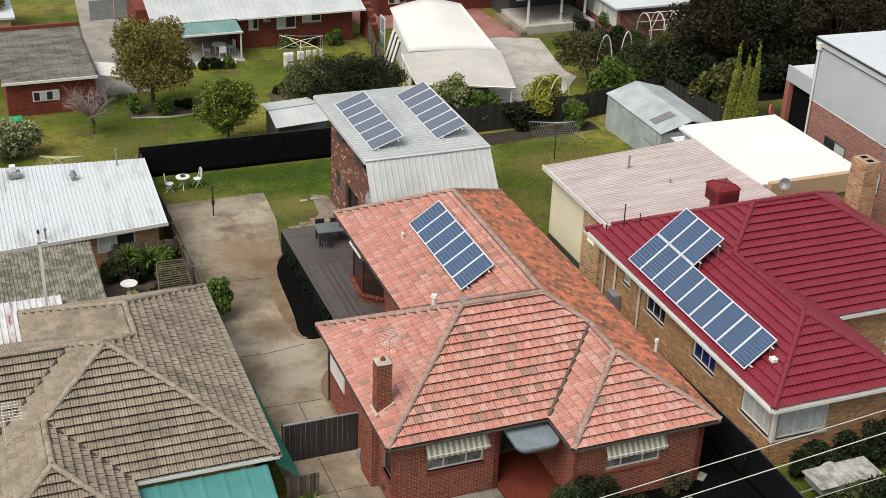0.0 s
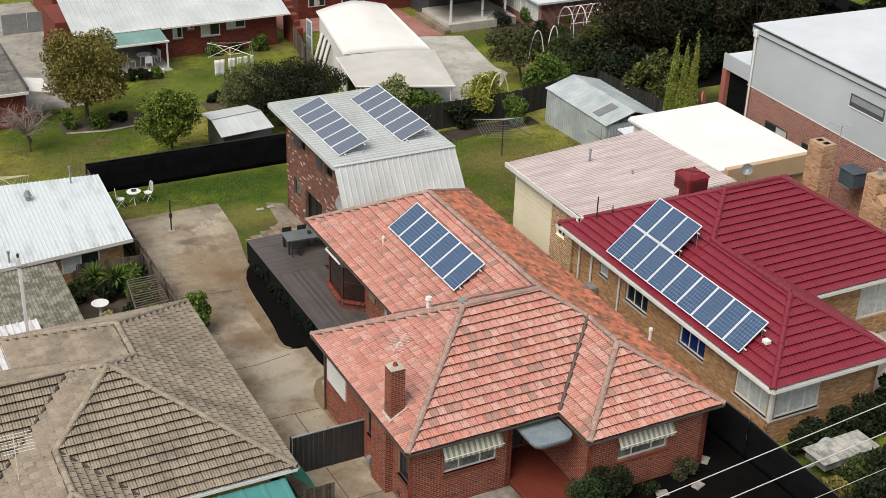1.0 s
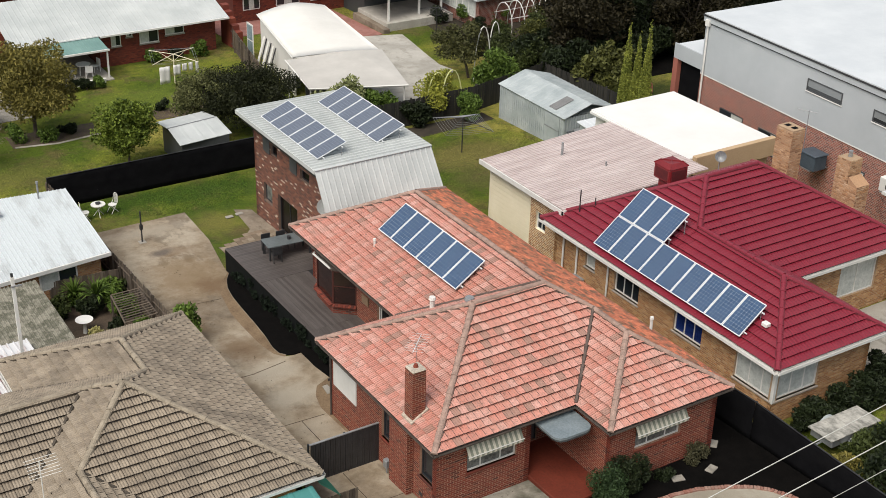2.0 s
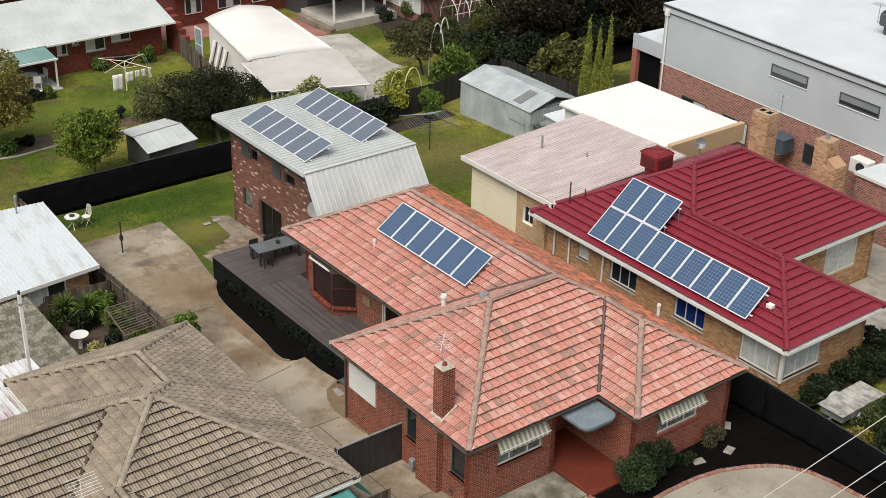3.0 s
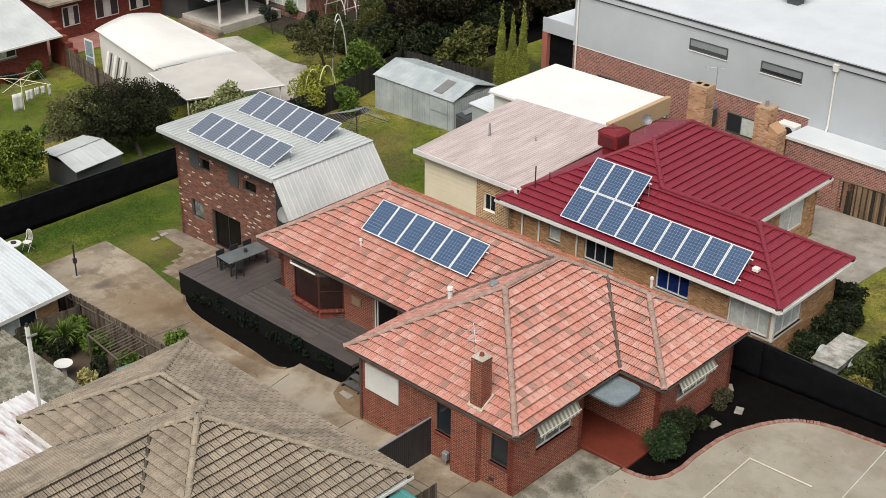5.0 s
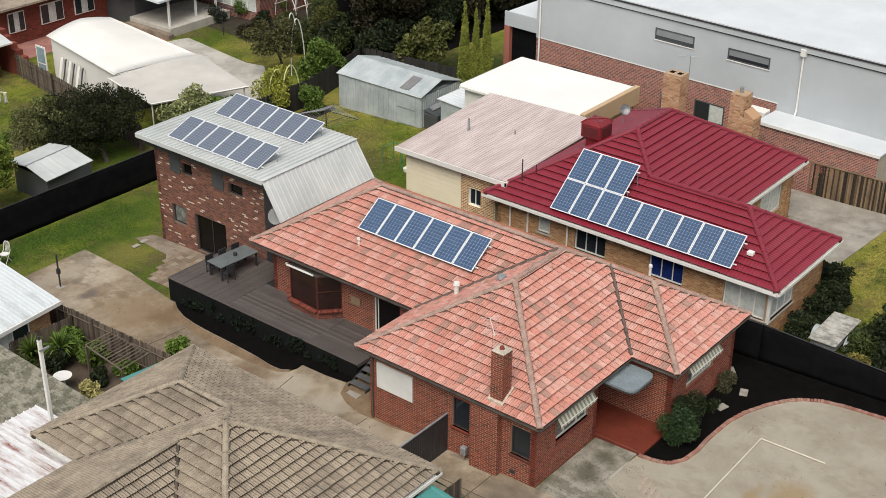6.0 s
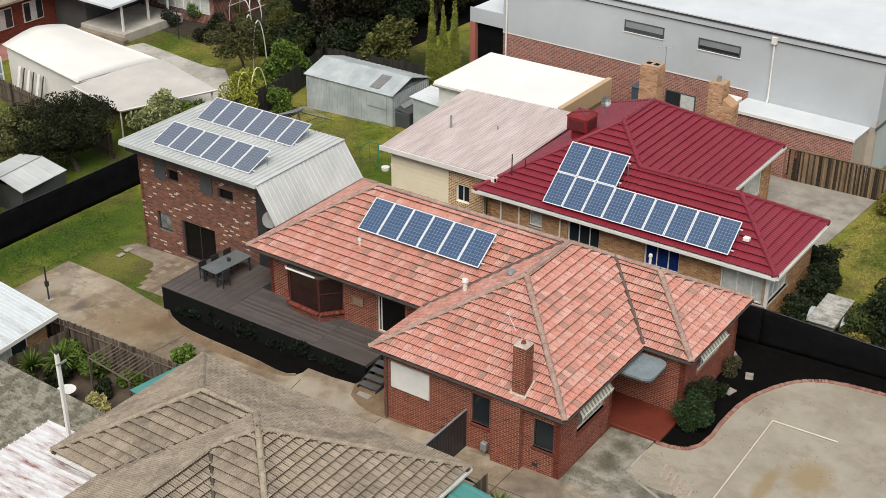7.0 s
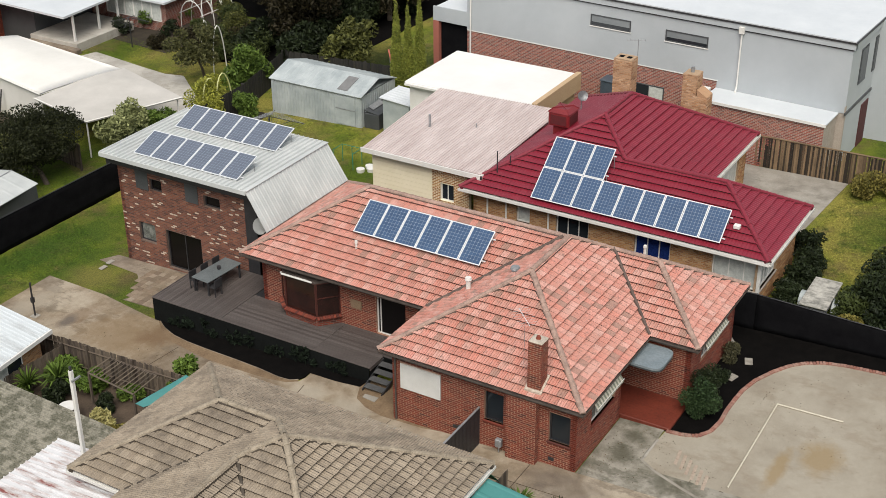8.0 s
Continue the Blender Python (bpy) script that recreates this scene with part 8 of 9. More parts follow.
grey_fittings()


# ---- garage and extension fittings ----
def extension_fittings():
    e = bpy.data.objects["extension"]
    a, b, c, d = Vector((14.35, 18.75, 3.6)), Vector((22.9, 19.35, 3.75)), Vector((23.3, 12.2, 3.75)), Vector((14.45, 12.05, 3.62))
    n = 44
    for i in range(n):
        s = (i + 0.5) / n
        part("roof_rib", tube([a.lerp(d, s) + Vector((0, 0, 0.012)), b.lerp(c, s) + Vector((0, 0, 0.012))], 0.024, sides=6), ROOF_PINK, e)
    for i in range(14):
        z = 0.1 + i * 0.235
        part("weatherboard", box(14.725, 14.75, 14.97, 18.4, z, z + 0.225), CREAM_PAINT, e)
    bricks("brickwork", e, (14.75, 14.95), (14.75, 12.9), -0.8, 3.35, BRICK_CREAM, [(0.45, 1.2, 1.6, 2.5)])
    # dark strip paints the shade at the foot of the weatherboards
    part("base_shadow_board", box(14.7, 14.75, 14.97, 18.4, -1.0, 0.08), DARK_TRIM, e)
    gg = bpy.data.objects["garage"]
    part("gutter", box(23.95, 24.1, 14.5, 22.3, 3.0, 3.12), WHITE_PAINT, gg)
    part("edge", box(24.1, 30.0, 22.3, 22.36, 2.98, 3.18), WHITE_PAINT, gg)


extension_fittings()


# ---- cottage, sheds and the small garden ----
def cottage_fittings():
    c = bpy.data.objects["cottage"]
    part("barge_board", prism([(-12, 21.55, 1.3), (-3.28, 22.42, 1.3), (-3.28, 22.5, 1.3), (-12, 21.63, 1.3)], 0.18), WHITE_PAINT, c)
    for x, y, h, nm in ((-7.0, 27.3, 0.35, "whirly"), (-9.7, 28.2, 0.3, "box"), (-4.75, 28.2, 0.75, "pipe"), (-8.9, 22.2, 0.5, "pipe")):
        z = 1.3 + (y - 22.3) * 0.115
        v = thing("roof_vent", "small metal vent on the pale iron roof", "vent", "cottage roof vents")
        if nm == "whirly":
            part("throat", tube([(x, y, z - 0.05), (x, y, z + 0.2)], 0.12, sides=10), STEEL, v)
            part("head", tube([(x, y, z + 0.2), (x, y, z + 0.32), (x, y, z + 0.46)], 0.2, sides=14, taper=0.5), STEEL, v)
        elif nm == "box":
            part("case", box(x - 0.3, x + 0.3, y - 0.25, y + 0.25, z - 0.02, z + 0.25, 0.03), STEEL, v)
            part("cowl", box(x - 0.2, x + 0.1, y - 0.15, y + 0.15, z + 0.25, z + 0.6, 0.03), WHITE_PAINT, v)
        else:
            part("pipe", tube([(x, y, z - 0.05), (x, y, z + h)], 0.045, sides=8), STEEL, v)
            part("cowl", tube([(x, y, z + h), (x, y, z + h + 0.12)], 0.07, sides=8), STEEL, v)
    wm = Matrix.Translation((-12, 21.95, 0)) @ pose(0, 0, 0, 0, 0, math.degrees(math.atan2(0.85, 8.3)))
    fr = part("window", box(5.4, 7.2, -0.03, 0.01, 0.1, 0.95, m=wm), WHITE_PAINT, c)
    part("pane", box(5.48, 6.26, -0.045, -0.032, 0.17, 0.88, m=wm), GLASS_PALE, fr)
    part("pane", box(6.34, 7.12, -0.045, -0.032, 0.17, 0.88, m=wm), GLASS_DARK, fr)
    # old cement sheet sheds
    s = thing("old_shed", "old outbuilding with a lichened cement sheet roof", "shed")
    a, b, cc, d = Vector((-12.5, 21.2, 1.35)), Vector((-7.05, 21.4, 1.35)), Vector((-7.05, 15.2, 1.15)), Vector((-12.5, 15.2, 1.15))
    part("roof", prism([a, b, cc, d], 0.06), ASBESTOS, s)
    n = 34
    for i in range(n):
        t = (i + 0.5) / n
        part("roof_rib", tube([a.lerp(b, t) + Vector((0, 0, 0.01)), d.lerp(cc, t) + Vector((0, 0, 0.01))], 0.035, sides=6), ASBESTOS, s)
    part("wall", box(-12.4, -7.2, 15.4, 21.0, -1.0, 1.1), CREAM_PAINT, s)
    w = thing("rusty_shed", "low outbuilding with a peeling white and rust-red iron roof", "shed")
    RUST = Nodes("peeling_white_iron")
    co = RUST.world_co()
    c1 = RUST.ramp(RUST.noise(1.2, 5, 0.7, (3.5, 0.5, 1), co), [(0.35, (0.22, 0.07, 0.06)), (0.41, (0.42, 0.36, 0.345)), (0.55, (0.62, 0.62, 0.63))])
    RUST.done(c1, 0.7)
    sheet_roof(w, "roof", (-14.0, 12.0, 1.75), (-8.9, 12.0, 1.75), (-8.9, 16.4, 1.55), (-14.0, 16.4, 1.55), RUST.m, 0.25, 0.05)
    part("wall", box(-13.8, -9.1, 12.3, 16.2, -0.8, 1.5), CREAM_PAINT, w)
    p = thing("service_pole", "white timber service pole with a bracket", "pole")
    part("pole", box(-9.66, -9.54, 14.35, 14.47, 1.4, 5.5), WHITE_PAINT, p)
    part("bracket", box(-9.7, -9.3, 14.3, 14.36, 5.1, 5.16), STEEL, p)
    part("insulator", tube([(-9.6, 14.41, 5.5), (-9.6, 14.41, 5.65)], 0.05, sides=8), DARK_METAL, p)
    bb = thing("bird_bath", "round white bird bath in the small garden", "bird bath")
    z = g(19.5)
    part("stem", tube([(-5.7, 19.4, z), (-5.7, 19.4, z + 0.6)], 0.1, sides=10, taper=0.7), WHITE_PAINT, bb)
    part("bowl", tube([(-5.7, 19.4, z + 0.6), (-5.7, 19.4, z + 0.7)], 0.26, sides=16, taper=1.5), WHITE_PAINT, bb)
    pg = thing("pergola", "dark timber slatted pergola in the small garden", "pergola")
    for i in range(13):
        t = i / 12
        a, b = Vector((-3.15, 19.4, 0.85)).lerp(Vector((-3.3, 16.8, 0.95)), t), Vector((-4.4, 19.4, 0.85)).lerp(Vector((-4.75, 16.7, 0.95)), t)
        part("slat", tube([a, b], 0.028, sides=4), PALING, pg)
    for a, b in (((-3.15, 19.4, 0.8), (-3.3, 16.8, 0.9)), ((-4.4, 19.4, 0.8), (-4.75, 16.7, 0.9))):
        part("beam", tube([a, b], 0.045, sides=4), PALING, pg)
    for x, y in ((-3.15, 19.4), (-3.3, 16.8), (-4.4, 19.4), (-4.75, 16.7)):
        part("post", box(x - 0.04, x + 0.04, y - 0.04, y + 0.04, g(y) - 0.1, 0.85), PALING, pg)
    sc = thing("green_screen", "sagging teal-green shade sheet along the fence", "shade sheet")
    part("sheet", prism([(-2.85, 15.7, 1.05), (-5.3, 16.1, 1.02), (-5.3, 15.7, 1.0), (-2.95, 14.6, 1.0)], 0.02), TEAL, sc)
    gs = thing("green_awning", "long green shade-cloth strip under the white gutter", "awning")
    part("cloth", prism([(-3.3, 11.0, 1.7), (-2.68, 10.9, 0.72), (-2.5, 2.67, 1.0), (-2.52, 1.9, 1.02), (-3.4, 1.75, 1.95)], 0.02), GREEN, gs)
    for y in (2.0, 5.0, 8.0, 10.3):
        part("post", tube([(-2.72, y, g(y) - 0.1), (-2.72, y, 0.85)], 0.03), DARK_METAL, gs)
    ta = thing("teal_awning", "teal sheet awning before the brown-roofed house", "awning")
    sheet_roof(ta, "roof", (-8.1, 1.72, 2.0), (-3.7, 1.72, 2.0), (-3.85, -1.6, 1.75), (-8.1, -1.6, 1.75), TEAL, 0.75, 0.02)
    for x in (-7.9, -3.95):
        part("post", tube([(x, -1.5, g(-1.5) - 0.1), (x, -1.5, 1.75)], 0.04), WHITE_PAINT, ta)
    an = thing("tv_antenna", "white television antenna on the brown roof", "antenna")
    part("mast", tube([(-11.9, 4.0, 2.8), (-11.9, 4.0, 4.6)], 0.02), WHITE_PAINT, an)
    for i in range(7):
        part("element", tube([(-12.3, 3.7 + i * 0.1, 4.2 + i * 0.05), (-11.3, 3.7 + i * 0.1, 4.2 + i * 0.05)], 0.01, sides=4), WHITE_PAINT, an)
    sf = thing("timber_gate", "low weathered timber gate beside the driveway", "gate")
    for i in range(10):
        part("board", box(-3.0 + i * 0.12, -2.9 + i * 0.12, 1.95, 1.98, 0.0, 1.05), PALING, sf)
    part("rail", box(-3.0, -1.8, 1.98, 2.02, 0.8, 0.88), PALING, sf)


cottage_fittings()


# ---- beyond the back fence: fittings ----
def back_fittings():
    h = next(o for o in bpy.data.objects if o.name.startswith("house") and "behind the back fence" in o["label"])
    bricks("brickwork", h, (7.6, 55.6), (16.2, 55.6), -2.2, 0.33, BRICK_RED, [(0.85, 1.55, -0.75, 0.15), (2.9, 4.3, -0.85, 0.2), (4.8, 6.2, -0.5, 0.2), (1.95, 2.4, -0.2, 0.15)])
    for x0, x1, z0, z1 in ((8.45, 9.15, -0.75, 0.15), (10.5, 11.9, -0.85, 0.2), (12.4, 13.8, -0.5, 0.2), (9.55, 10.0, -0.2, 0.15)):
        fr = part("window", cells([x0, x0 + 0.06, x1 - 0.06, x1], [z0, z0 + 0.06, z1 - 0.06, z1], lambda u, z: not (x0 + 0.06 < u < x1 - 0.06 and z0 + 0.06 < z < z1 - 0.06), 55.53, 55.595, Matrix()), WHITE_PAINT, h)
        xm = (x0 + x1) / 2
        part("pane", box(x0 + 0.06, xm, 55.56, 55.575, z0 + 0.06, z1 - 0.06), GLASS_PALE, fr)
        part("pane", box(xm, x1 - 0.06, 55.565, 55.58, z0 + 0.06, z1 - 0.06), GLASS_DARK, fr)
        part("sill", box(x0 - 0.05, x1 + 0.05, 55.48, 55.6, z0 - 0.09, z0, 0.01), CONCRETE_PALE, fr)
    part("gutter", box(7.5, 17.0, 54.8, 54.92, 0.24, 0.36), WHITE_PAINT, h)
    part("gutter", box(1.4, 7.4, 54.98, 55.1, 0.28, 0.4), WHITE_PAINT, h)
    part("patio_gutter", box(3.15, 7.45, 52.9, 53.02, -0.06, 0.06), WHITE_PAINT, h)
    for x in (3.3, 7.3):
        part("patio_post", box(x - 0.05, x + 0.05, 53.0, 53.1, g(53) - 0.1, 0.0), WHITE_PAINT, h)
    part("dark_patio_wall", box(2.0, 7.55, 58.3, 58.45, -2.3, 0.3), DARK_TRIM, h)
    slabp = thing("patio", "pale paved patio under the green roof", "patio")
    part("slab", box(2.6, 7.5, 52.6, 58.3, -2.3, -1.95), CONCRETE_PALE, slabp)
    t = thing("patio_table", "white plastic outdoor table under the patio roof", "table")
    part("tabletop", tube([(6.0, 54.4, -1.25), (6.0, 54.4, -1.2)], 0.5, sides=14), WHITE_PAINT, t)
    for a in (0.5, 2.0, 3.6, 5.2):
        part("leg", tube([(6.0 + 0.35 * math.cos(a), 54.4 + 0.35 * math.sin(a), -1.945), (6.0 + 0.3 * math.cos(a), 54.4 + 0.3 * math.sin(a), -1.25)], 0.03), WHITE_PAINT, t)

    def pchair(m):
        c = thing("patio_chair", "white plastic outdoor chair", "chair", "white patio chairs")
        part("seat", box(-0.25, 0.25, -0.25, 0.25, 0.4, 0.44, 0.01), WHITE_PAINT, c)
        part("backrest", box(-0.25, 0.25, 0.22, 0.27, 0.44, 0.9, 0.01), WHITE_PAINT, c)
        for x in (-0.22, 0.22):
            for y in (-0.22, 0.22):
                part("leg", box(x - 0.02, x + 0.02, y - 0.02, y + 0.02, 0.005, 0.4), WHITE_PAINT, c)
        c.matrix_world = m
        return c
    one = pchair(pose(6.9, 54.6, -1.95, 0, 0, -80))
    copy_thing(one, pose(5.1, 54.3, -1.95, 0, 0, 80))
    copy_thing(one, pose(6.1, 53.6, -1.95, 0, 0, 170))
    for i in range(8):
        p = thing("flower_pot", "small white pot along the patio edge", "pot", "patio pots")
        x = 3.6 + i * 0.45
        part("pot", tube([(x, 52.4, g(52.4) + 0.0), (x, 52.4, g(52.4) + 0.3)], 0.1, sides=8, taper=1.3), WHITE_PAINT if i % 2 else CONCRETE_PALE, p)
    b = bpy.data.objects["garage.001"]
    bricks("brickwork", b, (-8.9, 45.6), (-3.6, 45.6), -2.0, 0.5, BRICK_RED, [(1.5, 3.1, -0.85, -0.2)])
    bricks("brickwork", b, (-3.6, 45.6), (-3.6, 54.5), -2.1, 0.5, BRICK_RED)
    fr = part("window", box(-7.4, -5.8, 45.52, 45.6, -0.85, -0.2), WHITE_PAINT, b)
    for k in range(4):
        part("pane", box(-7.33 + k * 0.385, -7.0 + k * 0.385, 45.5, 45.52, -0.78, -0.27), GLASS_PALE if k % 2 else GLASS_DARK, fr)
    part("barge_board", box(-9.15, -3.45, 45.22, 45.3, 0.42, 0.58), WHITE_PAINT, b)
    part("barge_board", box(-3.5, -3.42, 45.3, 54.75, 0.45, 0.85), DARK_TRIM, b)
    part("back_parapet", box(-9.1, -3.4, 54.5, 54.75, 0.6, 1.1), BRICK_RED, b)
    sheet_roof(b, "side_awning", (-3.4, 46.0, 0.35), (-3.4, 48.6, 0.35), (-2.0, 48.6, 0.1), (-2.0, 46.0, 0.1), CARPORT_WHITE, 0.25, 0.02)
    bn = thing("garbage_bin", "dark bin with a bright green lid beside the garage", "bin")
    part("body", box(-9.0, -8.35, 42.2, 42.9, g(42.5), g(42.5) + 0.9, 0.04), DARK_METAL, bn)
    part("lid", box(-9.05, -8.3, 42.1, 42.95, g(42.5) + 0.9, g(42.5) + 1.0, 0.03), mat_mottled("green_lid", (0.0, 0.3, 0.12), (0.01, 0.4, 0.17), 2, 20, 0.4), bn)
    bed = thing("garden_bed_edge", "pale stone edging round a leafy garden bed", "edging")
    part("edge", tube([(-1.9, 43.2, g(43) + 0.03), (0.5, 42.7, g(43) + 0.03), (3.2, 43.0, g(43) + 0.03)], 0.07, sides=4), CONCRETE_PALE, bed)
    single("bed_soil", slab([(-2.0, 43.2), (0.5, 42.75), (3.2, 43.05), (3.4, 45.2), (-1.9, 45.4)], 0.02), EARTH, "bare earth bed under the tree", "soil", kind="structure")
    single("bed_soil", slab([(7.0, 43.6), (10.5, 43.2), (10.8, 45.0), (7.2, 45.4)], 0.02), EARTH, "bare earth bed on the lawn", "soil", kind="structure")
    single("bed_soil", slab([(12.9, 34.0), (25.0, 34.2), (25.0, 32.8), (17.5, 32.2), (12.9, 32.6)], 0.02), EARTH_DARK, "earth bed along the fence, darkened for shade and dark plants", "soil", kind="structure")
    single("bed_soil", slab([(31.5, 47.0), (40.5, 46.0), (41.0, 55.0), (33.0, 55.5)], 0.02), EARTH_DARK, "bare brown earth of a vegetable garden", "soil", kind="structure")
    f = thing("far_building", "white-walled building with a pale roof beyond the gardens", "building")
    part("wall", box(-14, -7.6, 57.0, 68.0, -2.6, 0.9), TAN_PAINT, f)
    part("roof", box(-14.2, -7.3, 56.8, 68.2, 0.9, 1.05), METAL_WHITE, f)
    f2 = thing("far_house", "red brick house with dark openings beside the back driveway", "house")
    part("wall", box(2.4, 17.4, 66.0, 74.0, -2.9, 0.6), BRICK_RED, f2)
    sheet_roof(f2, "roof", (2.0, 65.5, 0.6), (17.8, 65.5, 0.6), (17.8, 70.5, 2.0), (2.0, 70.5, 2.0), METAL_LIGHT, 0.4, 0.02)
    gt = thing("driveway_gate", "grey metal gate across the back driveway", "gate")
    part("leaf", box(-1.4, 0.4, 66.0, 66.06, -2.5, -1.0), STEEL, gt)
    part("leaf", box(0.45, 2.2, 66.0, 66.06, -2.5, -1.0), STEEL, gt)
    # carport clutter
    sw = thing("stepped_wall", "stepped red brick garden wall by the carport", "wall")
    for i in range(5):
        part("step", box(17.3, 17.8, 56.6 - i * 0.55, 57.15 - i * 0.55, -2.4, 0.7 - i * 0.36), BRICK_RED, sw)
    GLASS_PATIO = mat_mottled("bluish_reflecting_glass", (0.20, 0.27, 0.29), (0.32, 0.40, 0.42), 0.8, 8, 0.1, bump=0.0)
    dr = thing("glazed_door", "old pale-framed glazed door leaning by the fence", "door")
    part("leaf", box(17.45, 17.5, 51.9, 52.9, -2.0, 0.5), WHITE_PAINT, dr)
    for k in range(2):
        part("pane", box(17.43, 17.45, 52.0, 52.8, -1.8 + k * 1.15, -0.75 + k * 1.15), GLASS_PATIO, dr)
    for i in range(6):
        pl = thing("plank", "old board leaning against the carport wall", "plank", "leaning boards")
        y = 47.2 + i * 0.6
        part("board", tube([(16.3 + i * 0.12, y, g(y)), (17.0 + i * 0.12, y + 0.1, g(y) + 2.1)], 0.1 if i % 2 else 0.06, sides=4), WHITE_PAINT if i % 2 else DARK_METAL, pl)
    cable = thing("bicycle", "dark bicycle frame leaning by the carport", "bicycle")
    for y in (40.6, 41.6):
        pts = [(15.3, y + 0.33 * math.cos(a), g(41) + 0.35 + 0.33 * math.sin(a)) for a in (2 * math.pi * k / 14 for k in range(15))]
        part("wheel", tube(pts, 0.02, sides=4), DARK_METAL, cable)
    part("frame", tube([(15.3, 40.6, g(41) + 0.35), (15.3, 41.1, g(41) + 0.8), (15.3, 41.6, g(41) + 0.35)], 0.02), DARK_METAL, cable)
    # the far brick houses with white posts
    h3 = thing("far_house", "red brick house with white trim and a posted porch", "house")
    part("wall", box(20.0, 29.6, 61.0, 70.0, -2.8, 0.6), BRICK_RED, h3)
    part("wall", box(29.6, 36.0, 57.6, 70.0, -2.8, 0.6), DARK_TRIM, h3)
    bricks("brickwork", h3, (20.0, 61.0), (29.6, 61.0), -2.5, 0.6, BRICK_RED, [(3.6, 5.6, -1.4, 0.1), (0.8, 2.2, -1.2, 0.1)])
    for x0, x1 in ((23.6, 25.6), (20.8, 22.2), (26.6, 28.4)):
        fr = part("window", box(x0, x1, 60.9, 60.98, -1.4, 0.1), WHITE_PAINT, h3)
        for k in range(3):
            w = (x1 - x0 - 0.2) / 3
            part("pane", box(x0 + 0.07 + k * (w + 0.03), x0 + 0.07 + k * (w + 0.03) + w, 60.88, 60.9, -1.32, 0.02), GLASS_PALE if k % 2 else GLASS_DARK, fr)
    part("roof", prism([(19.4, 60.2, 0.7), (36.4, 60.2, 0.7), (36.4, 70, 0.7), (19.4, 70, 0.7)], 0.15), BROWN_TILE, h3)
    part("porch_roof", prism([(28.3, 53.2, 0.75), (34.8, 53.6, 0.75), (34.8, 60.2, 0.9), (28.3, 60.2, 0.9)], 0.15), METAL_WHITE, h3)
    for x, y in ((29.4, 53.5), (32.4, 54.0), (34.4, 54.0)):
        part("porch_post", box(x - 0.07, x + 0.07, y - 0.07, y + 0.07, -1.42, 0.65), WHITE_PAINT, h3)
    p = thing("porch_slab", "pale concrete porch slab with a step", "porch")
    part("slab", box(29.0, 34.9, 53.0, 57.6, -2.4, -1.4, 0.02), CONCRETE_BACK, p)
    part("step", box(28.5, 29.0, 52.6, 57.5, -2.4, -1.68, 0.02), PAVERS, p)
    h4 = thing("far_house", "red brick house corner with white windows and a pale eave", "house")
    part("wall", box(35.4, 41.2, 50.2, 58.0, -2.8, 0.35), MORTAR, h4)
    bricks("brickwork", h4, (35.4, 50.2), (41.2, 50.2), -2.5, 0.35, BRICK_RED)
    bricks("brickwork", h4, (35.4, 58.0), (35.4, 50.2), -2.5, 0.35, BRICK_RED, [(2.0, 7.4, -1.2, 0.2)])
    part("roof", box(34.9, 41.5, 49.8, 58.5, 0.35, 0.5), METAL_WHITE, h4)
    fr = part("window", box(35.33, 35.4, 50.6, 56.0, -1.2, 0.2), WHITE_PAINT, h4)
    for k in range(6):
        part("pane", box(35.31, 35.33, 50.68 + k * 0.88, 51.42 + k * 0.88, -1.1, 0.12), GLASS_PALE, fr)
    # white frames and hoops of the vegetable garden
    YELLOW_PIPE = mat_mottled("pale_yellow_pipe", (0.55, 0.56, 0.22), (0.70, 0.70, 0.36), 2, 16, 0.6)
    vf = thing("growing_frame", "white pipe frame over a vegetable bed", "frame")
    for k in range(4):
        x = 36.9 + k * 1.15
        pts = [(x, 49.0 + 1.1 * math.cos(a), g(48) + 0.6 + 1.5 * math.sin(a)) for a in (math.pi * j / 8 for j in range(9))]
        part("hoop", tube([(x, 50.1, g(50) - 0.1), *pts, (x, 47.9, g(48) - 0.1)], 0.035, sides=5), WHITE_PAINT, vf)
    for y, z in ((48.0, 1.1), (49.0, 2.1), (50.0, 1.1)):
        part("purlin", tube([(36.7, y, g(48) + z), (40.6, y, g(48) + z)], 0.03, sides=5), WHITE_PAINT, vf)
    for k in range(3):
        part("brace", tube([(36.9 + k * 1.15, 48.0, g(48) + 1.1), (38.05 + k * 1.15, 49.0, g(48) + 2.1)], 0.025, sides=5), WHITE_PAINT, vf)
    for x, y, z, r, lb in ((28.6, 39.6, 1.4, 1.2, "white"), (33.0, 44.5, 0.3, 0.8, "pale"), (22.2, 35.1, 0.2, 1.5, "yellow"), (23.0, 34.7, 0.35, 1.5, "yellow")):
        hp = thing("plastic_hoop", f"{lb} bent plastic hoop among the garden plants", "hoop", "garden hoops")
        pts = [(x - r * 0.55 * math.cos(a), y, g(y) + 0.2 + (z + 1.0 + r) * math.sin(a)) for a in (math.pi * (0.05 + 0.9 * j / 10) for j in range(11))]
        part("hoop", tube([(x - r * 0.55, y, g(y) - 0.1), *pts, (x + r * 0.55, y, g(y) - 0.1)], 0.04, sides=6), WHITE_PAINT if lb != "yellow" else YELLOW_PIPE, hp)


back_fittings()


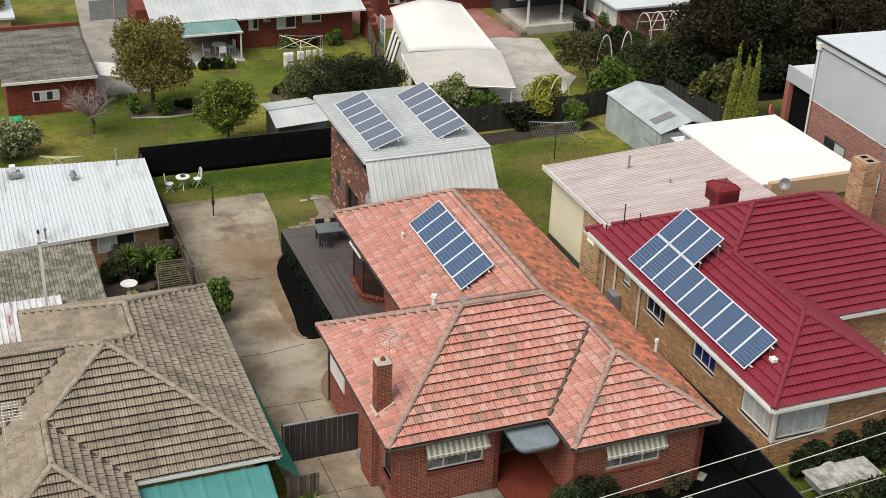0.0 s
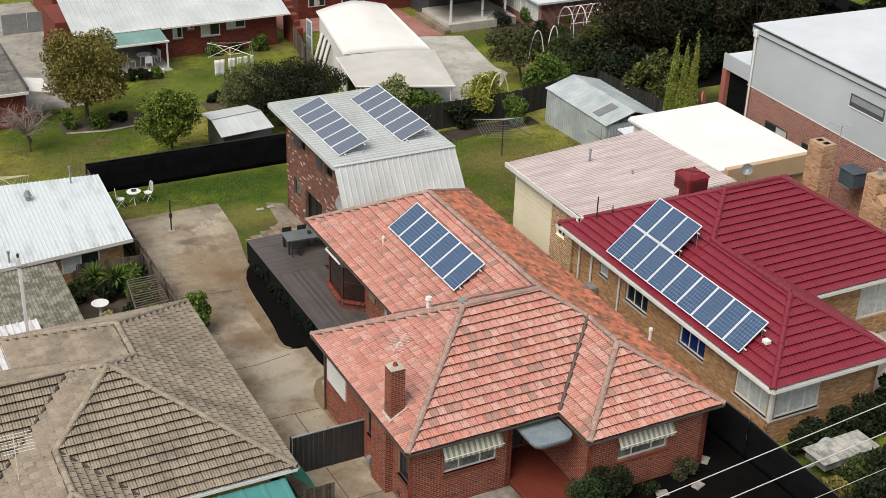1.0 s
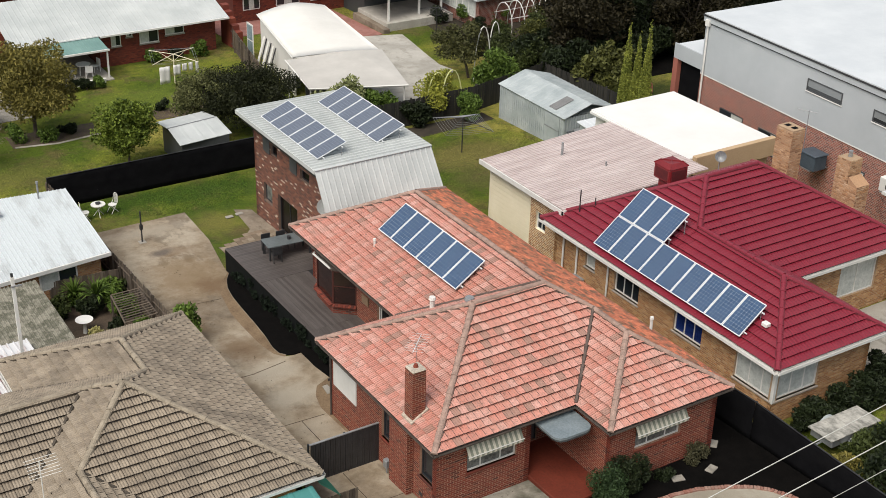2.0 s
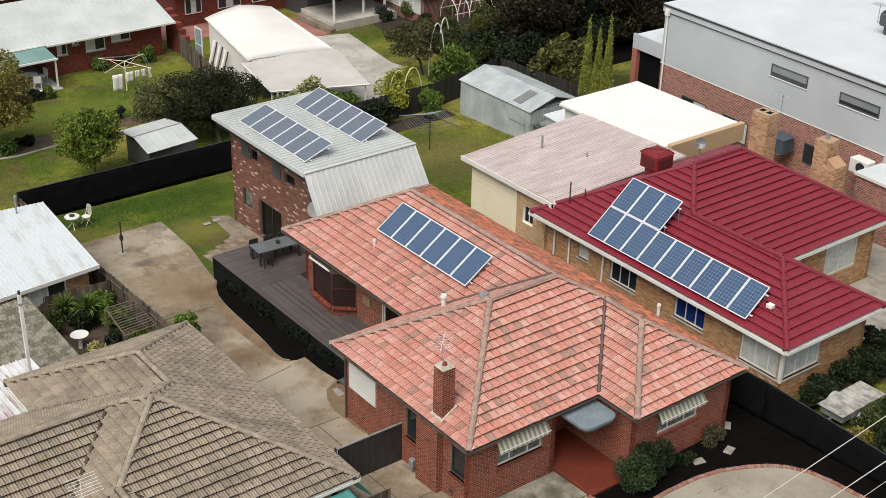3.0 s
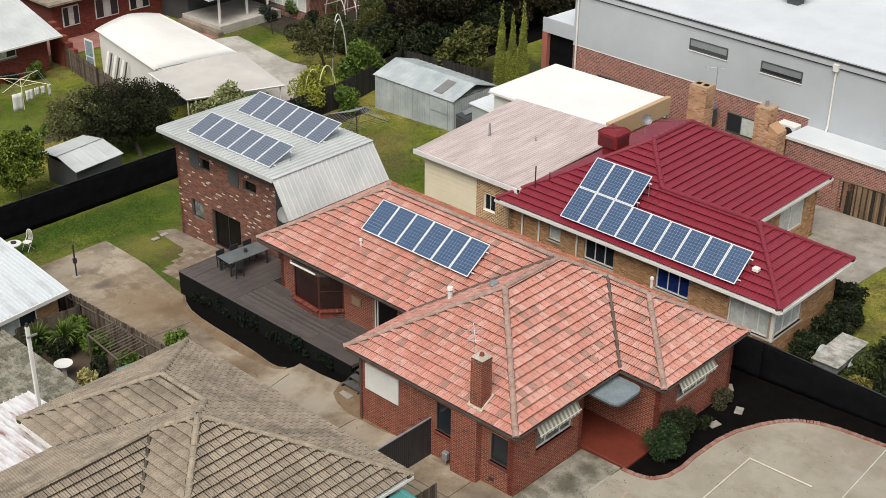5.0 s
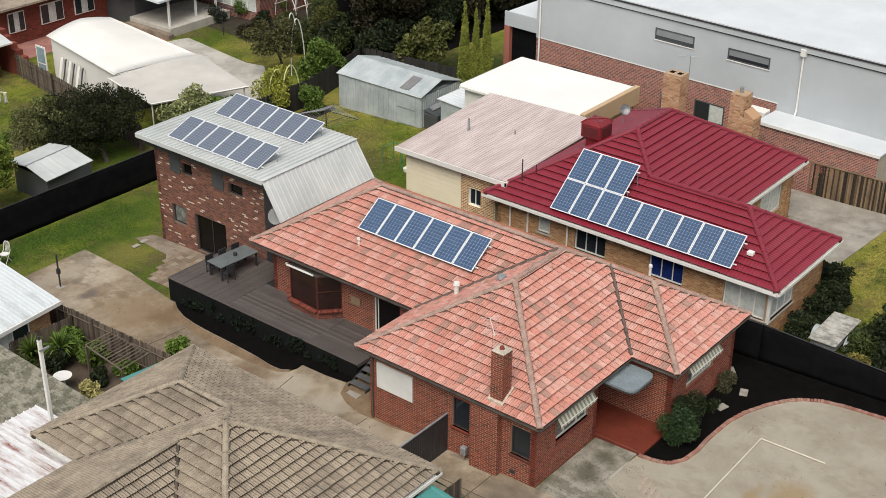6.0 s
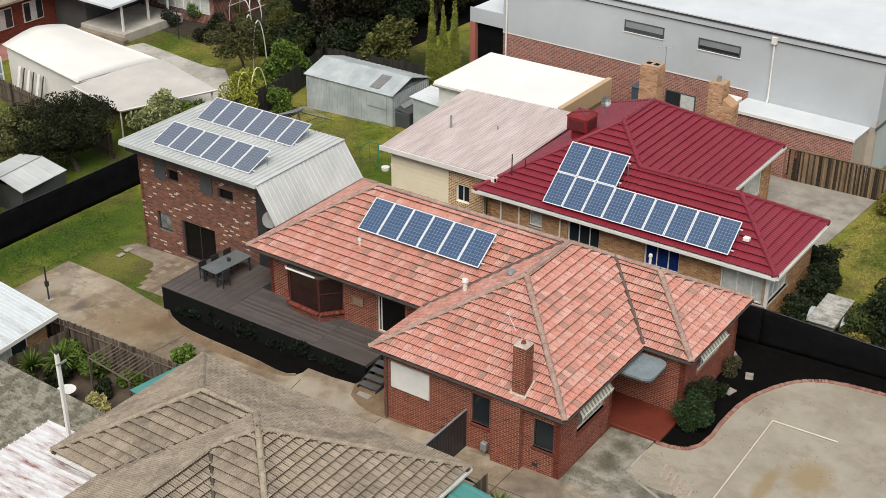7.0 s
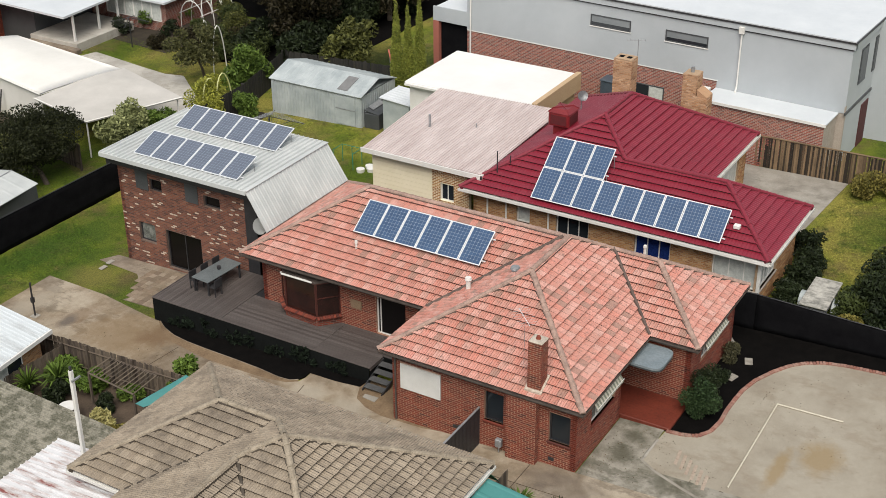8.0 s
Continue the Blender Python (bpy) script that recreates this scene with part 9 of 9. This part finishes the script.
# ---- brick paving beside the studio ----
def paver_field():
    base = bpy.data.objects["studio_paving"]
    tone = mat_pieces("worn_clay_pavers", [(0.23, 0.17, 0.115), (0.32, 0.25, 0.18), (0.18, 0.13, 0.09), (0.38, 0.31, 0.235), (0.27, 0.20, 0.14)], (0.10, 0.085, 0.05), 0.5, stain_scale=1.6)
    bm = box(-0.15, 0.15, -0.15, 0.15, -0.04, 0.0, 0.012)
    me = bpy.data.meshes.new("paver")
    bm.to_mesh(me)
    bm.free()
    me.materials.append(tone)
    outline = [(2.75, 22.0), (6.0, 22.0), (6.0, 24.9), (5.0, 25.3), (2.75, 24.3)]
    for i in range(11):
        for j in range(10):
            x, y = 2.9 + i * 0.32, 22.15 + j * 0.32
            if inside(outline, (x, y)):
                ob = new("paver", me)
                ob.parent = base
                ob.matrix_world = pose(x, y, g(y) + 0.052 + random.uniform(-0.006, 0.006), random.uniform(-1.5, 1.5), random.uniform(-1.5, 1.5), random.uniform(-3, 3))


paver_field()


# ---- overhead cables ----
CABLE = mat_mottled("bleached_cable", (0.5, 0.49, 0.46), (0.64, 0.63, 0.6), 2, 16, 0.6)
for a, b, r in (((-30.0, -13.83, 8.12), (60.0, -12.39, 15.99), 0.013), ((-30.0, -13.33, 6.63), (60.0, -17.86, 21.08), 0.013), ((-30.0, -14.02, 6.83), (60.0, -13.69, 14.29), 0.008)):
    c = thing("overhead_cable", "thin overhead power cable above the street", "cable", "overhead cables")
    part("wire", tube([Vector(a).lerp(Vector(b), t / 12) for t in range(13)], r, sides=5), CABLE, c)


# ---- grass ----
def grass_tufts(name, outline, count, seed, label, height=0.035, material=None):
    """Short blades over a lawn of convex outline."""
    rng = np.random.default_rng(seed)
    xs, ys = [p[0] for p in outline], [p[1] for p in outline]
    pts = np.column_stack([rng.uniform(min(xs), max(xs), count * 2), rng.uniform(min(ys), max(ys), count * 2)])
    pts = [p for p in pts if inside(outline, p)][:count]
    verts, faces = [], []
    for x, y in pts:
        a = rng.uniform(0, 6.28)
        w, h = 0.05, height * rng.uniform(0.5, 1.4)
        dx, dy = math.cos(a) * w, math.sin(a) * w
        z = g(y)
        k = len(verts)
        verts += [(x - dx, y - dy, z), (x + dx, y + dy, z), (x + dy * 2.2, y - dx * 2.2, z + h)]
        faces.append((k, k + 1, k + 2))
    ob = new(name, mesh_of(name, verts, faces, material or BLADE))
    tagged(ob, label, "grass", kind="stuff")


BLADE = grass_material("grass_blades", 1.3)
grass_tufts("grass", [(-2.7, 29.3), (3.2, 29.3), (5.9, 28.4), (8.4, 33.0), (-2.7, 33.2)], 7000, 1, "short green lawn grass behind the driveway")
grass_tufts("grass", [(12.9, 18.2), (14.6, 18.9), (25.2, 26.0), (25.2, 32.6), (12.9, 32.4)], 13000, 2, "short patchy lawn grass behind the houses")
grass_tufts("grass", [(-9.0, 34.5), (12.5, 34.5), (15.0, 53.0), (-3.0, 53.0), (-9.0, 45.0)], 26000, 3, "uneven lawn grass of the back garden")
grass_tufts("grass", [(20.5, -6.0), (29.0, -6.0), (29.2, -1.8), (20.6, -1.3)], 7000, 4, "green lawn grass beside the drive")
grass_tufts("grass", [(27.6, 42.5), (31.0, 42.0), (33.5, 52.5), (30.3, 52.0)], 4000, 5, "green lawn grass of the far garden")
grass_tufts("grass", [(13.2, -5.8), (20.4, -5.8), (20.4, -2.6), (13.2, -2.6)], 4000, 6, "green lawn grass beside the trailer")


# ---- leaf litter ----
def litter(outline, count, seed, label, spread=1.0, lift=0.045):
    """Small curled dead leaves in loose drifts over a convex outline."""
    rng = np.random.default_rng(seed)
    xs, ys = [p[0] for p in outline], [p[1] for p in outline]
    verts, faces = [], []
    while len(faces) < count:
        cx, cy = rng.uniform(min(xs), max(xs)), rng.uniform(min(ys), max(ys))
        for _ in range(int(rng.integers(2, 9))):
            x, y = cx + rng.normal() * 0.35 * spread, cy + rng.normal() * 0.25 * spread
            if not inside(outline, (x, y)):
                continue
            a, r = rng.uniform(0, 6.28), rng.uniform(0.015, 0.04)
            z = g(y) + lift
            k = len(verts)
            for j in range(4):
                b = a + j * math.pi / 2
                verts.append((x + r * math.cos(b), y + r * 0.6 * math.sin(b), z + (0.015 if j % 2 else 0.0)))
            faces.append((k, k + 1, k + 2, k + 3))
    tagged(new("leaf_litter", mesh_of("leaf_litter", verts, faces, LITTER)), label, "leaf litter", kind="stuff")


LITTER = mat_leaf("dead_leaves", (0.03, 0.022, 0.015), (0.14, 0.10, 0.06), 0.9)
litter([(5.0, -12.0), (11.6, -12.0), (11.5, -6.0), (9.6, -4.1), (5.6, -3.5)], 120, 1, "scattered dead leaves on the forecourt")
litter([(-2.4, 5.0), (0.2, 5.0), (0.2, 28.5), (-2.2, 28.5)], 170, 2, "scattered dead leaves on the driveway")
litter([(0.5, -5.5), (1.6, -5.5), (4.1, -1.6), (4.1, 0.2), (0.5, 0.2)], 160, 3, "scattered dead leaves on the front path")
litter([(-8.5, 35.0), (12.0, 35.0), (12.0, 50.0), (-3.0, 50.0), (-8.5, 44.0)], 1800, 4, "fallen autumn leaves on the back lawn", 1.6, 0.04)
litter([(13.2, 19.0), (25.0, 26.0), (25.0, 32.0), (13.2, 32.0)], 700, 5, "fallen leaves on the lawn behind the house", 1.4, 0.04)
